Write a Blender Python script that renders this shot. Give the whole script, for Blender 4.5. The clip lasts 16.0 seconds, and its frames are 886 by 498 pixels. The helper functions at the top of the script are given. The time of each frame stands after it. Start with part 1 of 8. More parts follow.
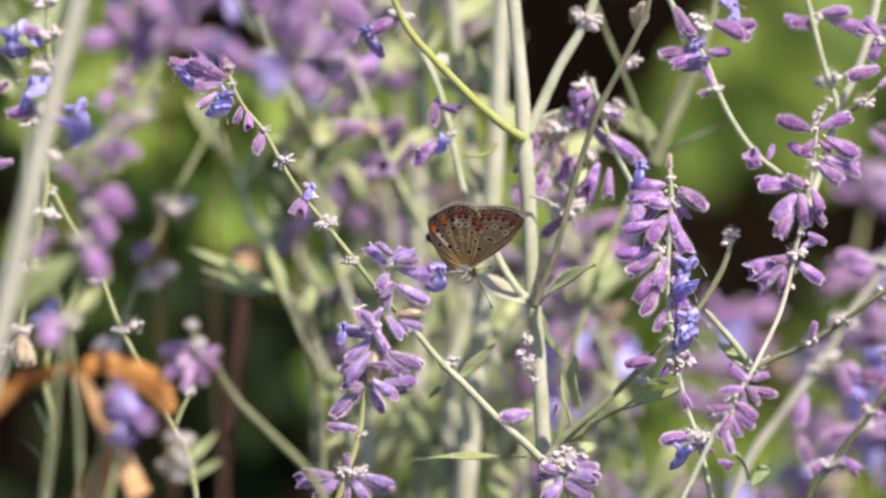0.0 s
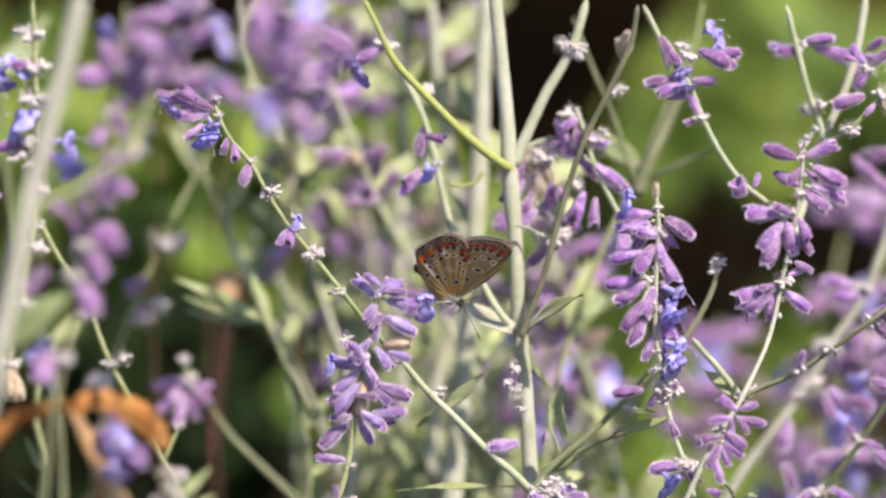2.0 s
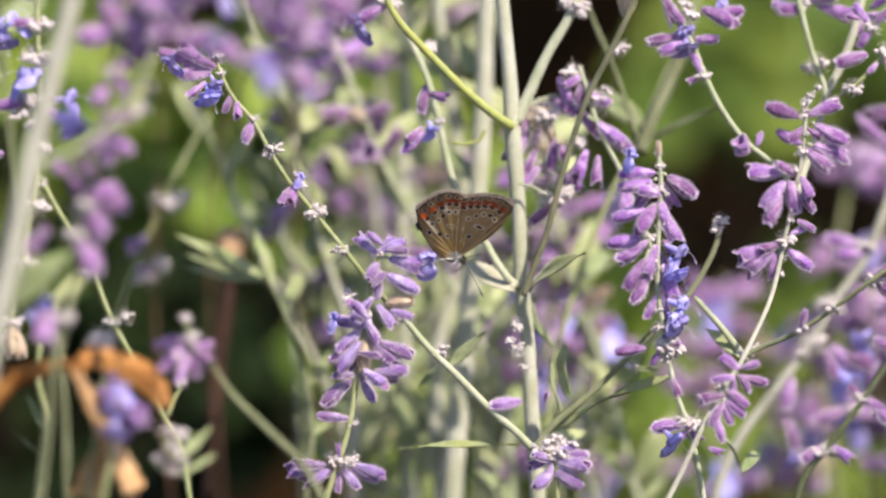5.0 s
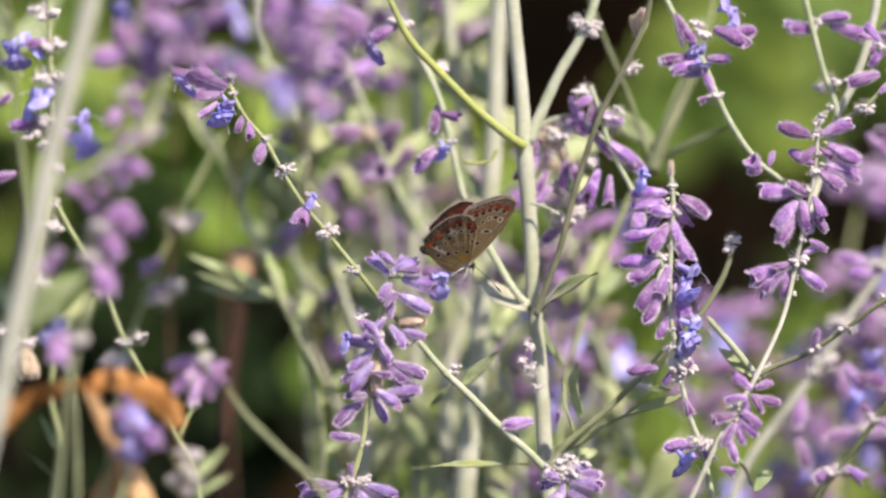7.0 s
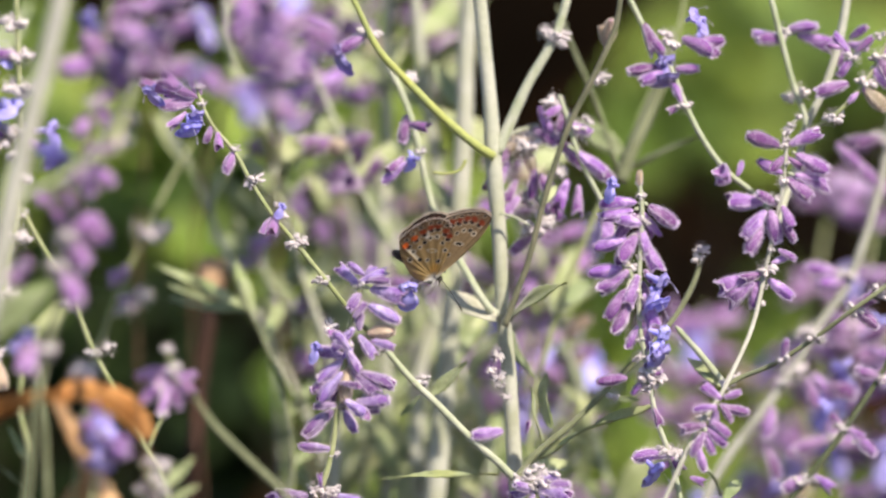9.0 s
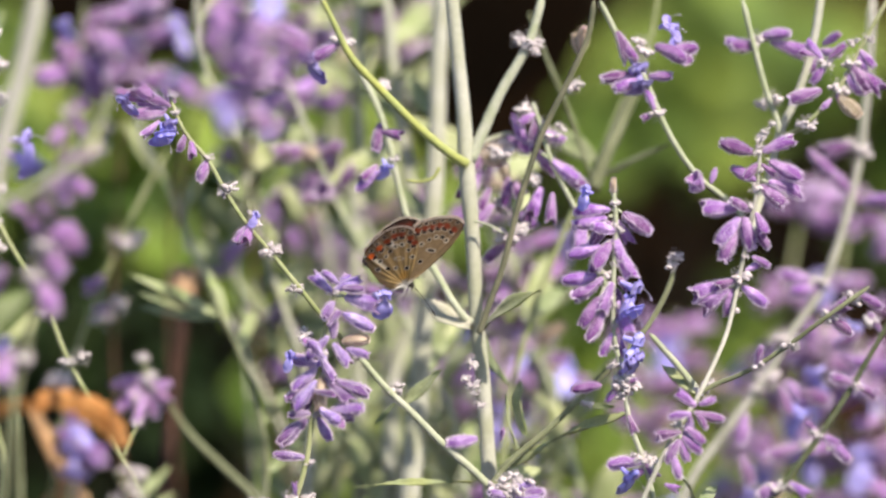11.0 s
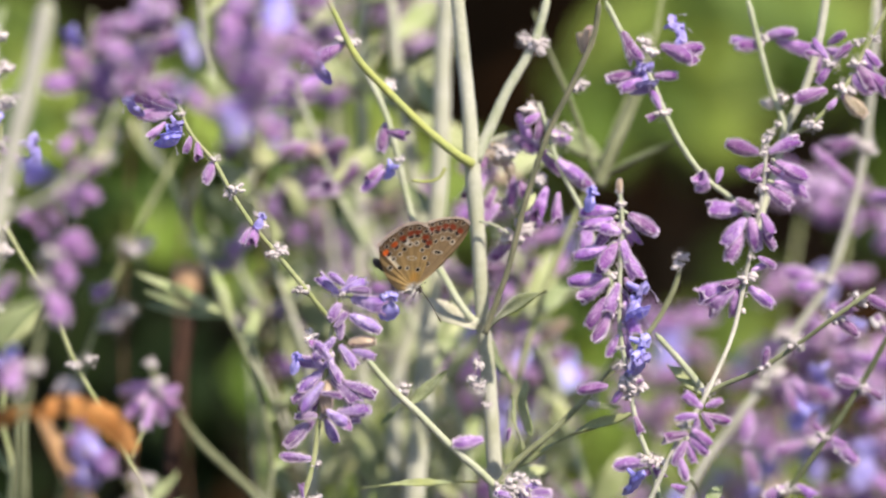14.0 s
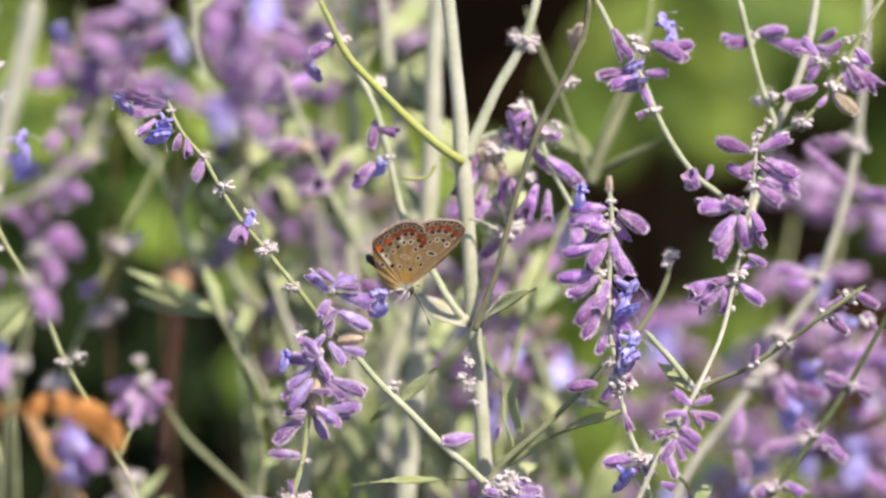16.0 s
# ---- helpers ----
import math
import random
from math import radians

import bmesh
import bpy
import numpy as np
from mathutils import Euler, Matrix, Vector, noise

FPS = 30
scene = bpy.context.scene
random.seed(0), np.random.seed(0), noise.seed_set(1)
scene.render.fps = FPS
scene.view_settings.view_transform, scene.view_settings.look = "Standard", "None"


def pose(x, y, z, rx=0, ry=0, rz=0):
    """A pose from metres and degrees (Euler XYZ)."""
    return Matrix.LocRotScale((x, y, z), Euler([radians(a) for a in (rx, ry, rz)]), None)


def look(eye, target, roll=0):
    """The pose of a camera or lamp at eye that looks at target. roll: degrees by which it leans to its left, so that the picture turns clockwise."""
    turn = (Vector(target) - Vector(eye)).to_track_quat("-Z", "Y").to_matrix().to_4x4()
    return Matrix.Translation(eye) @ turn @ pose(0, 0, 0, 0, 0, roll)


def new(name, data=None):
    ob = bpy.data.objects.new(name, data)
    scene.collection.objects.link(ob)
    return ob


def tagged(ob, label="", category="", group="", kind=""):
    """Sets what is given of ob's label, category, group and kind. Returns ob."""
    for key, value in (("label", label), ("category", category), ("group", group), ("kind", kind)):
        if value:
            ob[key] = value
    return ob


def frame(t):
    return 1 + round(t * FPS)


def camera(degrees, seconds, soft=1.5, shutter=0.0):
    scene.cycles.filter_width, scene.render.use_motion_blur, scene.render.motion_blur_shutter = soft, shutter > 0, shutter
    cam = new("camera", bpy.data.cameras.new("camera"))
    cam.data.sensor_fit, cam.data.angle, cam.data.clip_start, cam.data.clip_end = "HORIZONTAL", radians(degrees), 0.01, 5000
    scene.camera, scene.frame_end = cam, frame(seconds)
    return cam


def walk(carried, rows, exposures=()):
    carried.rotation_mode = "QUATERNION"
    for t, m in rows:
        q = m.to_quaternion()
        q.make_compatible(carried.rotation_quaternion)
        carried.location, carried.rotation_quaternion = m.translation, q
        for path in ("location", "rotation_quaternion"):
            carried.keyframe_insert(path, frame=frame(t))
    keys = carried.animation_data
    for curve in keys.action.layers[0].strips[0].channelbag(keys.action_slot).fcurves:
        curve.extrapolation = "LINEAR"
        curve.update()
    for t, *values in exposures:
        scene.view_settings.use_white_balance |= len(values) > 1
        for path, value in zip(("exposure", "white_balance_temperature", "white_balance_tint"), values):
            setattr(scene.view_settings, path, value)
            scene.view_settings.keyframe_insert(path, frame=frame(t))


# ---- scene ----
cam = camera(9.34, 16.0, soft=2.4)
cam.data.dof.use_dof = True
cam.data.dof.focus_distance = 0.8025
cam.data.dof.aperture_fstop = 8.5
cam.data.dof.aperture_blades = 0
PATH = [
    (0, 0.0113, -0.7555, 0.5833, 70.6908, 0.8309),
    (0.5, 0.0115, -0.7562, 0.5815, 70.9324, 0.6886),
    (1, 0.0019, -0.7555, 0.5832, 70.9487, -0.1425),
    (1.5, 0.0003, -0.7557, 0.5829, 70.9852, -0.1492),
    (2, 0.0011, -0.7531, 0.5901, 70.4975, -0.0812),
    (2.5, 0.0028, -0.7551, 0.5845, 70.6429, 0.3407),
    (3, 0.0040, -0.7528, 0.5907, 70.0074, 0.3198),
    (3.5, 0.0030, -0.7518, 0.5936, 69.9702, -0.0087),
    (4, 0.0052, -0.7533, 0.5893, 70.2387, 0.1915),
    (4.2, 0.0041, -0.7532, 0.5896, 70.0891, 0.1425),
    (6.3, 0.0015, -0.7517, 0.5937, 69.8460, 0.0065),
    (6.5, -0.0006, -0.7517, 0.5937, 69.8194, -0.0878),
    (7, 0.0000, -0.7518, 0.5936, 70.0000, 0.0000),
    (7.5, 0.0039, -0.7516, 0.5941, 69.9052, 0.1001),
    (8, 0.0025, -0.7515, 0.5943, 69.9407, -0.1010),
    (8.2, 0.0011, -0.7515, 0.5943, 69.9990, -0.1747),
    (10.3, 0.0015, -0.7537, 0.5884, 70.3118, -0.3397),
    (10.5, 0.0003, -0.7520, 0.5929, 70.1077, -0.6105),
    (11, -0.0016, -0.7522, 0.5923, 70.2884, -0.7623),
    (11.5, -0.0018, -0.7520, 0.5930, 70.1891, -0.8125),
    (12, -0.0012, -0.7522, 0.5925, 70.2512, -0.7624),
    (12.5, -0.0030, -0.7518, 0.5936, 70.1373, -0.8569),
    (13, -0.0026, -0.7510, 0.5957, 69.8185, -0.7483),
    (13.5, -0.0042, -0.7493, 0.6004, 69.6602, -0.8752),
    (14, -0.0057, -0.7487, 0.6020, 69.5667, -1.0077),
    (14.5, -0.0041, -0.7483, 0.6030, 69.5204, -0.7265),
    (15, -0.0037, -0.7491, 0.6008, 69.6135, -0.7260),
    (15.5, -0.0022, -0.7492, 0.6007, 69.5756, -0.7605),
    (16, -0.0019, -0.7488, 0.6016, 69.5653, -0.8347),
]
walk(cam, [(t, pose(x, y, z, up, 0, turn)) for t, x, y, z, up, turn in PATH], [(0.0, 0.68, 6900, 14), (16.0, 0.68, 6900, 14)])


# ---- world, sun ----
MM = 0.001
HEIGHT = 0.32
SUN_UP, SUN_TURN = 60.0, 55.0   # elevation; turn from the viewer's side towards the right
world = bpy.data.worlds.new("sky")
scene.world = world
world.use_nodes = True
wn = world.node_tree.nodes
wl = world.node_tree.links
sky = wn.new("ShaderNodeTexSky")
sky.sky_type = "NISHITA"
sky.sun_disc = False
sky.sun_elevation = radians(SUN_UP)
sky.sun_rotation = radians(180 - SUN_TURN)
wl.new(sky.outputs["Color"], wn["Background"].inputs["Color"])
wn["Background"].inputs["Strength"].default_value = 0.112
sun_data = bpy.data.lights.new("sun", "SUN")
sun_data.energy = 4.6
sun_data.angle = radians(0.53)
sun_data.color = (1.0, 0.94, 0.83)
sun = new("sun", sun_data)
sun_way = Vector((math.sin(radians(SUN_TURN)) * math.cos(radians(SUN_UP)),
                  -math.cos(radians(SUN_TURN)) * math.cos(radians(SUN_UP)), math.sin(radians(SUN_UP))))
sun.matrix_world = look(sun_way * 5, (0, 0, 0))


# ---- materials ----
def shader(name, col_a, col_b, scale, rough=0.7, sheen=0.0, through_light=0.0, spread=0.0, bump=0.0,
           bump_scale=3.0, fine=0.25, spec=0.3, attribute="", col_c=None):
    """Two colours mixed by noise (scale: features per metre) with a finer grain; translucent share; per-piece variation."""
    m = bpy.data.materials.new(name)
    m.use_nodes = True
    n, l = m.node_tree.nodes, m.node_tree.links
    p, out = n["Principled BSDF"], n["Material Output"]
    tc = n.new("ShaderNodeTexCoord")
    big = n.new("ShaderNodeTexNoise")
    big.inputs["Scale"].default_value = scale
    big.inputs["Detail"].default_value = 3
    geo = n.new("ShaderNodeNewGeometry")
    l.new(geo.outputs["Position"], big.inputs["Vector"])
    ramp = n.new("ShaderNodeMapRange")
    ramp.inputs["From Min"].default_value, ramp.inputs["From Max"].default_value = 0.35, 0.65
    l.new(big.outputs["Fac"], ramp.inputs["Value"])
    mix = n.new("ShaderNodeMix")
    mix.data_type = "RGBA"
    mix.inputs["A"].default_value, mix.inputs["B"].default_value = (*col_a, 1), (*col_b, 1)
    l.new(ramp.outputs["Result"], mix.inputs["Factor"])
    colour = mix.outputs["Result"]
    if attribute:
        at = n.new("ShaderNodeAttribute")
        at.attribute_name = attribute
        colour = at.outputs["Color"]
    if col_c:
        xyz = n.new("ShaderNodeSeparateXYZ")
        l.new(tc.outputs["Object"], xyz.inputs["Vector"])
        wander = n.new("ShaderNodeMath")
        wander.operation = "MULTIPLY_ADD"
        wander.inputs[1].default_value = 0.5
        l.new(big.outputs["Fac"], wander.inputs[0])
        l.new(xyz.outputs["Z"], wander.inputs[2])
        upto = n.new("ShaderNodeMapRange")
        upto.inputs["From Min"].default_value, upto.inputs["From Max"].default_value = 0.55, 1.2
        l.new(wander.outputs["Value"], upto.inputs["Value"])
        tip = n.new("ShaderNodeMix")
        tip.data_type = "RGBA"
        tip.inputs["B"].default_value = (*col_c, 1)
        l.new(upto.outputs["Result"], tip.inputs["Factor"])
        l.new(colour, tip.inputs["A"])
        colour = tip.outputs["Result"]
    small = n.new("ShaderNodeTexNoise")
    small.inputs["Scale"].default_value = scale * 7
    small.inputs["Detail"].default_value = 2
    l.new(geo.outputs["Position"], small.inputs["Vector"])
    grain = n.new("ShaderNodeMapRange")
    grain.inputs["To Min"].default_value, grain.inputs["To Max"].default_value = 1 - fine, 1 + fine
    l.new(small.outputs["Fac"], grain.inputs["Value"])
    hsv = n.new("ShaderNodeHueSaturation")
    l.new(colour, hsv.inputs["Color"])
    info = n.new("ShaderNodeObjectInfo")
    if spread:
        vary = n.new("ShaderNodeMapRange")
        vary.inputs["To Min"].default_value, vary.inputs["To Max"].default_value = 1 - spread, 1 + spread
        l.new(info.outputs["Random"], vary.inputs["Value"])
        mul = n.new("ShaderNodeMath")
        mul.operation = "MULTIPLY"
        l.new(vary.outputs["Result"], mul.inputs[0])
        l.new(grain.outputs["Result"], mul.inputs[1])
        l.new(mul.outputs["Value"], hsv.inputs["Value"])
        hue = n.new("ShaderNodeMapRange")
        hue.inputs["To Min"].default_value, hue.inputs["To Max"].default_value = 0.5 + spread * 0.06, 0.5 - spread * 0.06
        l.new(info.outputs["Random"], hue.inputs["Value"])
        l.new(hue.outputs["Result"], hsv.inputs["Hue"])
    else:
        l.new(grain.outputs["Result"], hsv.inputs["Value"])
    l.new(hsv.outputs["Color"], p.inputs["Base Color"])
    p.inputs["Roughness"].default_value = rough
    p.inputs["Specular IOR Level"].default_value = spec
    p.inputs["Sheen Weight"].default_value = sheen
    p.inputs["Sheen Roughness"].default_value = 0.45
    if bump:
        b = n.new("ShaderNodeBump")
        b.inputs["Strength"].default_value = bump
        b.inputs["Distance"].default_value = 0.0002
        bn = n.new("ShaderNodeTexNoise")
        bn.inputs["Scale"].default_value = scale * bump_scale
        l.new(geo.outputs["Position"], bn.inputs["Vector"])
        l.new(bn.outputs["Fac"], b.inputs["Height"])
        l.new(b.outputs["Normal"], p.inputs["Normal"])
    if through_light:
        tr = n.new("ShaderNodeBsdfTranslucent")
        l.new(hsv.outputs["Color"], tr.inputs["Color"])
        ms = n.new("ShaderNodeMixShader")
        ms.inputs["Fac"].default_value = through_light
        l.new(p.outputs["BSDF"], ms.inputs[1])
        l.new(tr.outputs["BSDF"], ms.inputs[2])
        l.new(ms.outputs["Shader"], out.inputs["Surface"])
    return m


STEM_WHITE = shader("downy_white_stem", (0.45, 0.45, 0.37), (0.35, 0.36, 0.25), 160, 0.85, 0.3, bump=0.35, bump_scale=12, fine=0.2)
STEM_GREY = shader("grey_stem", (0.44, 0.43, 0.37), (0.32, 0.32, 0.26), 220, 0.85, 0.2, bump=0.5, bump_scale=12)
STEM_PALE = shader("pale_green_stem", (0.44, 0.45, 0.35), (0.32, 0.36, 0.22), 260, 0.8, 0.25, bump=0.4, bump_scale=12)
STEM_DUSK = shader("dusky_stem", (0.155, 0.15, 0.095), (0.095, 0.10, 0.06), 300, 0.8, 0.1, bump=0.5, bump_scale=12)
STEM_HAIR = shader("stem_down", (0.52, 0.52, 0.45), (0.42, 0.42, 0.34), 500, 0.7, 0.2, 0.3)
STEM_GREEN = shader("green_stem", (0.24, 0.28, 0.11), (0.34, 0.36, 0.19), 300, 0.7, 0.25, bump=0.4, bump_scale=12)
STEM_OLIVE = shader("olive_stem", (0.15, 0.165, 0.085), (0.22, 0.24, 0.135), 300, 0.75, 0.2, bump=0.4, bump_scale=12)
STEM_YELLOW = shader("yellow_green_stem", (0.36, 0.38, 0.10), (0.29, 0.33, 0.11), 300, 0.65, 0.15, bump=0.3, bump_scale=12)
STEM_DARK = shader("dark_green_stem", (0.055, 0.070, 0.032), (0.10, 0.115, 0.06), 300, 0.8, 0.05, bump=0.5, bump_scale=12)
TWIG = shader("shaded_twig", (0.05, 0.035, 0.02), (0.03, 0.022, 0.014), 300, 0.9, bump=0.4)
STEM_RUST = shader("rusty_dead_stem", (0.030, 0.013, 0.008), (0.017, 0.008, 0.005), 200, 0.9, 0.0, bump=0.4)
STUB = shader("broken_stem_end", (0.42, 0.27, 0.16), (0.31, 0.19, 0.11), 300, 0.9, 0.1, bump=0.5)
STEM_BROWN = shader("brown_stem", (0.15, 0.075, 0.04), (0.08, 0.04, 0.022), 300, 0.8, 0.1, bump=0.5, bump_scale=10)
CALYX = shader("downy_purple_calyx", (0.59, 0.36, 0.65), (0.26, 0.10, 0.34), 700, 0.85, 0.5, 0.22, 0.45, bump=0.9, bump_scale=7, fine=0.5, col_c=(0.26, 0.085, 0.34))
# bluer CALYX copy: cool shade on the visited spike put into the colour
CALYX_SHADE_VIOLET = shader("downy_shade_violet_calyx", (0.55, 0.43, 0.70), (0.28, 0.17, 0.43), 700, 0.85, 0.5, 0.25, 0.4, bump=0.9, bump_scale=7, fine=0.5, col_c=(0.26, 0.12, 0.40))
# lighter lavender copy of CALYX; brightness of sunlit calyces put into the colour
CALYX_BRIGHTENED = shader("brightened_lavender_calyx", (0.70, 0.43, 0.73), (0.46, 0.22, 0.54), 600, 0.85, 0.5, 0.4, 0.3, bump=0.8, bump_scale=7, fine=0.4, col_c=(0.50, 0.24, 0.57))
CALYX_IN = shader("calyx_throat", (0.22, 0.09, 0.27), (0.30, 0.15, 0.34), 500, 0.8)
CALYX_HAIR = shader("calyx_down", (0.84, 0.75, 0.86), (0.74, 0.58, 0.80), 600, 0.6, 0.2, 0.3)
CALYX_DRY = shader("dry_calyx", (0.64, 0.53, 0.40), (0.48, 0.37, 0.27), 700, 0.85, 0.3, 0.15, 0.25, bump=0.6, bump_scale=8)
CALYX_DRY_HAIR = shader("dry_calyx_down", (0.78, 0.68, 0.58), (0.66, 0.56, 0.46), 600, 0.6, 0.2, 0.3)
PETAL = shader("violet_blue_petal", (0.47, 0.41, 0.91), (0.62, 0.58, 0.96), 500, 0.55, 0.2, 0.4, 0.22)
WOOL = shader("white_wool", (0.66, 0.61, 0.60), (0.50, 0.44, 0.46), 900, 0.9, 0.35, 0.1, 0.15, bump=0.6, bump_scale=6)
FILAMENT = shader("pale_filament", (0.75, 0.68, 0.85), (0.66, 0.58, 0.80), 900, 0.5, 0.0, 0.3)
LEAF = shader("grey_green_leaf", (0.43, 0.47, 0.27), (0.29, 0.35, 0.155), 260, 0.75, 0.3, 0.22, 0.25, bump=0.5, bump_scale=10)
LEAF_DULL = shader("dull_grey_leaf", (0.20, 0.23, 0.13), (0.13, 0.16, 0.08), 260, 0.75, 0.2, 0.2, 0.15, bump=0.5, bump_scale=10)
LEAF_PALE = shader("pale_leaf_underside", (0.56, 0.54, 0.43), (0.44, 0.44, 0.31), 260, 0.8, 0.3, 0.25, 0.15, bump=0.5, bump_scale=10)
LEAF_OLIVE = shader("olive_leaf", (0.25, 0.29, 0.12), (0.17, 0.21, 0.075), 260, 0.75, 0.3, 0.22, 0.15, bump=0.5, bump_scale=10)
LEAF_YELLOW = shader("yellowing_leaf", (0.42, 0.45, 0.18), (0.36, 0.41, 0.22), 200, 0.7, 0.15, 0.3, 0.15, bump=0.5, bump_scale=10)
BROAD = shader("broad_green_leaf", (0.27, 0.36, 0.075), (0.16, 0.26, 0.045), 40, 0.5, 0.0, 0.35, 0.3, bump=0.3)
# near-black leaf green: the shade of low foliage put into the colour
SHADOW_GREEN = shader("shadow_toned_green_leaf", (0.026, 0.044, 0.013), (0.012, 0.023, 0.008), 40, 0.6, 0.0, 0.2, 0.3, bump=0.3, spec=0.1)
DRY = shader("dry_orange_leaf", (0.74, 0.40, 0.14), (0.56, 0.23, 0.06), 240, 0.6, 0.1, 0.45, 0.1, bump=0.6, bump_scale=8)
DRY_PALE = shader("dry_tan_leaf", (0.78, 0.54, 0.30), (0.64, 0.39, 0.18), 240, 0.65, 0.1, 0.35, 0.1, bump=0.6, bump_scale=8)
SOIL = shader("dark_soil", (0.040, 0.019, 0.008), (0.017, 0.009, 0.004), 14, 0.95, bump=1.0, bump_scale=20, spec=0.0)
WING_UNDER = shader("wing_underside", (0.3, 0.2, 0.1), (0.3, 0.2, 0.1), 1800, 0.8, 0.0, 0.26, attribute="pattern", fine=0.22)
WING_UPPER = shader("wing_upperside", (0.3, 0.2, 0.1), (0.3, 0.2, 0.1), 1500, 0.8, 0.0, 0.05, attribute="pattern", fine=0.2)
FRINGE = shader("wing_fringe", (0.84, 0.73, 0.62), (0.66, 0.53, 0.42), 1500, 0.8, 0.2, 0.4)
INSECT_FUR = shader("grey_brown_fur", (0.66, 0.64, 0.60), (0.40, 0.37, 0.34), 1500, 0.9, 0.4, bump=0.6)
ABDOMEN = shader("dark_abdomen_scales", (0.10, 0.08, 0.075), (0.035, 0.028, 0.026), 1500, 0.9, 0.1, bump=0.5)
INSECT_DARK = shader("dark_insect_shell", (0.03, 0.025, 0.02), (0.06, 0.05, 0.04), 1500, 0.4)


# ---- mesh building ----
def to_mesh(name, verts, faces, mats, ids=None, smooth=True):
    me = bpy.data.meshes.new(name)
    me.from_pydata([tuple(v) for v in verts], [], faces)
    for m in mats:
        me.materials.append(m)
    if ids is not None:
        me.polygons.foreach_set("material_index", ids)
    if smooth:
        me.polygons.foreach_set("use_smooth", [True] * len(me.polygons))
    me.update()
    return me


def spline(pts, steps):
    """A smooth line through pts that never overshoots; rows of (x, y, z, r)."""
    p = np.array(pts, float)
    gap = np.maximum(np.linalg.norm(np.diff(p[:, :3], axis=0), axis=1), 1e-9)
    way = np.diff(p, axis=0) / gap[:, None]
    slope = [way[0]] + [(a * n + b * m) / (m + n) for a, b, m, n in zip(way, way[1:], gap, gap[1:])] + [way[-1]]
    out = []
    for i, d in enumerate(gap):
        for k in range(steps):
            s = k / steps
            out.append((2 * s ** 3 - 3 * s * s + 1) * p[i] + (s ** 3 - 2 * s * s + s) * d * slope[i]
                       + (3 * s * s - 2 * s ** 3) * p[i + 1] + (s ** 3 - s * s) * d * slope[i + 1])
    return np.array(out + [p[-1]])


def sweep(line, sides, verts, faces, wobble=0.0, rng=random):
    """A round tube along line (x, y, z, r), closed at both ends."""
    first = len(verts)
    side = None
    n = len(line)
    for i in range(n):
        way = Vector(line[min(i + 1, n - 1)][:3] - line[max(i - 1, 0)][:3]).normalized()
        if side is None:
            side = way.orthogonal().normalized()
        side = (side - way * side.dot(way)).normalized()
        other = way.cross(side)
        for k in range(sides):
            a = 2 * math.pi * k / sides
            r = line[i][3] * (1 + wobble * rng.uniform(-1, 1))
            verts.append(Vector(line[i][:3]) + (side * math.cos(a) + other * math.sin(a)) * r)
    for i in range(n - 1):
        for k in range(sides):
            a, b = first + i * sides + k, first + i * sides + (k + 1) % sides
            faces.append((a, b, b + sides, a + sides))
    faces.append(tuple(first + k for k in range(sides))[::-1])
    faces.append(tuple(first + (n - 1) * sides + k for k in range(sides)))


def aim(base, tip, turn=0.0, size=None, wide=1.0):
    """Takes the unit piece that points along +z to base, pointing at tip, as long as their distance."""
    base, tip = Vector(base), Vector(tip)
    way = tip - base
    s = size if size else way.length
    q = way.to_track_quat("Z", "Y")
    return Matrix.LocRotScale(base, q, None) @ Matrix.Rotation(turn, 4, "Z") @ Matrix.Diagonal((s * wide, s * wide, s, 1))


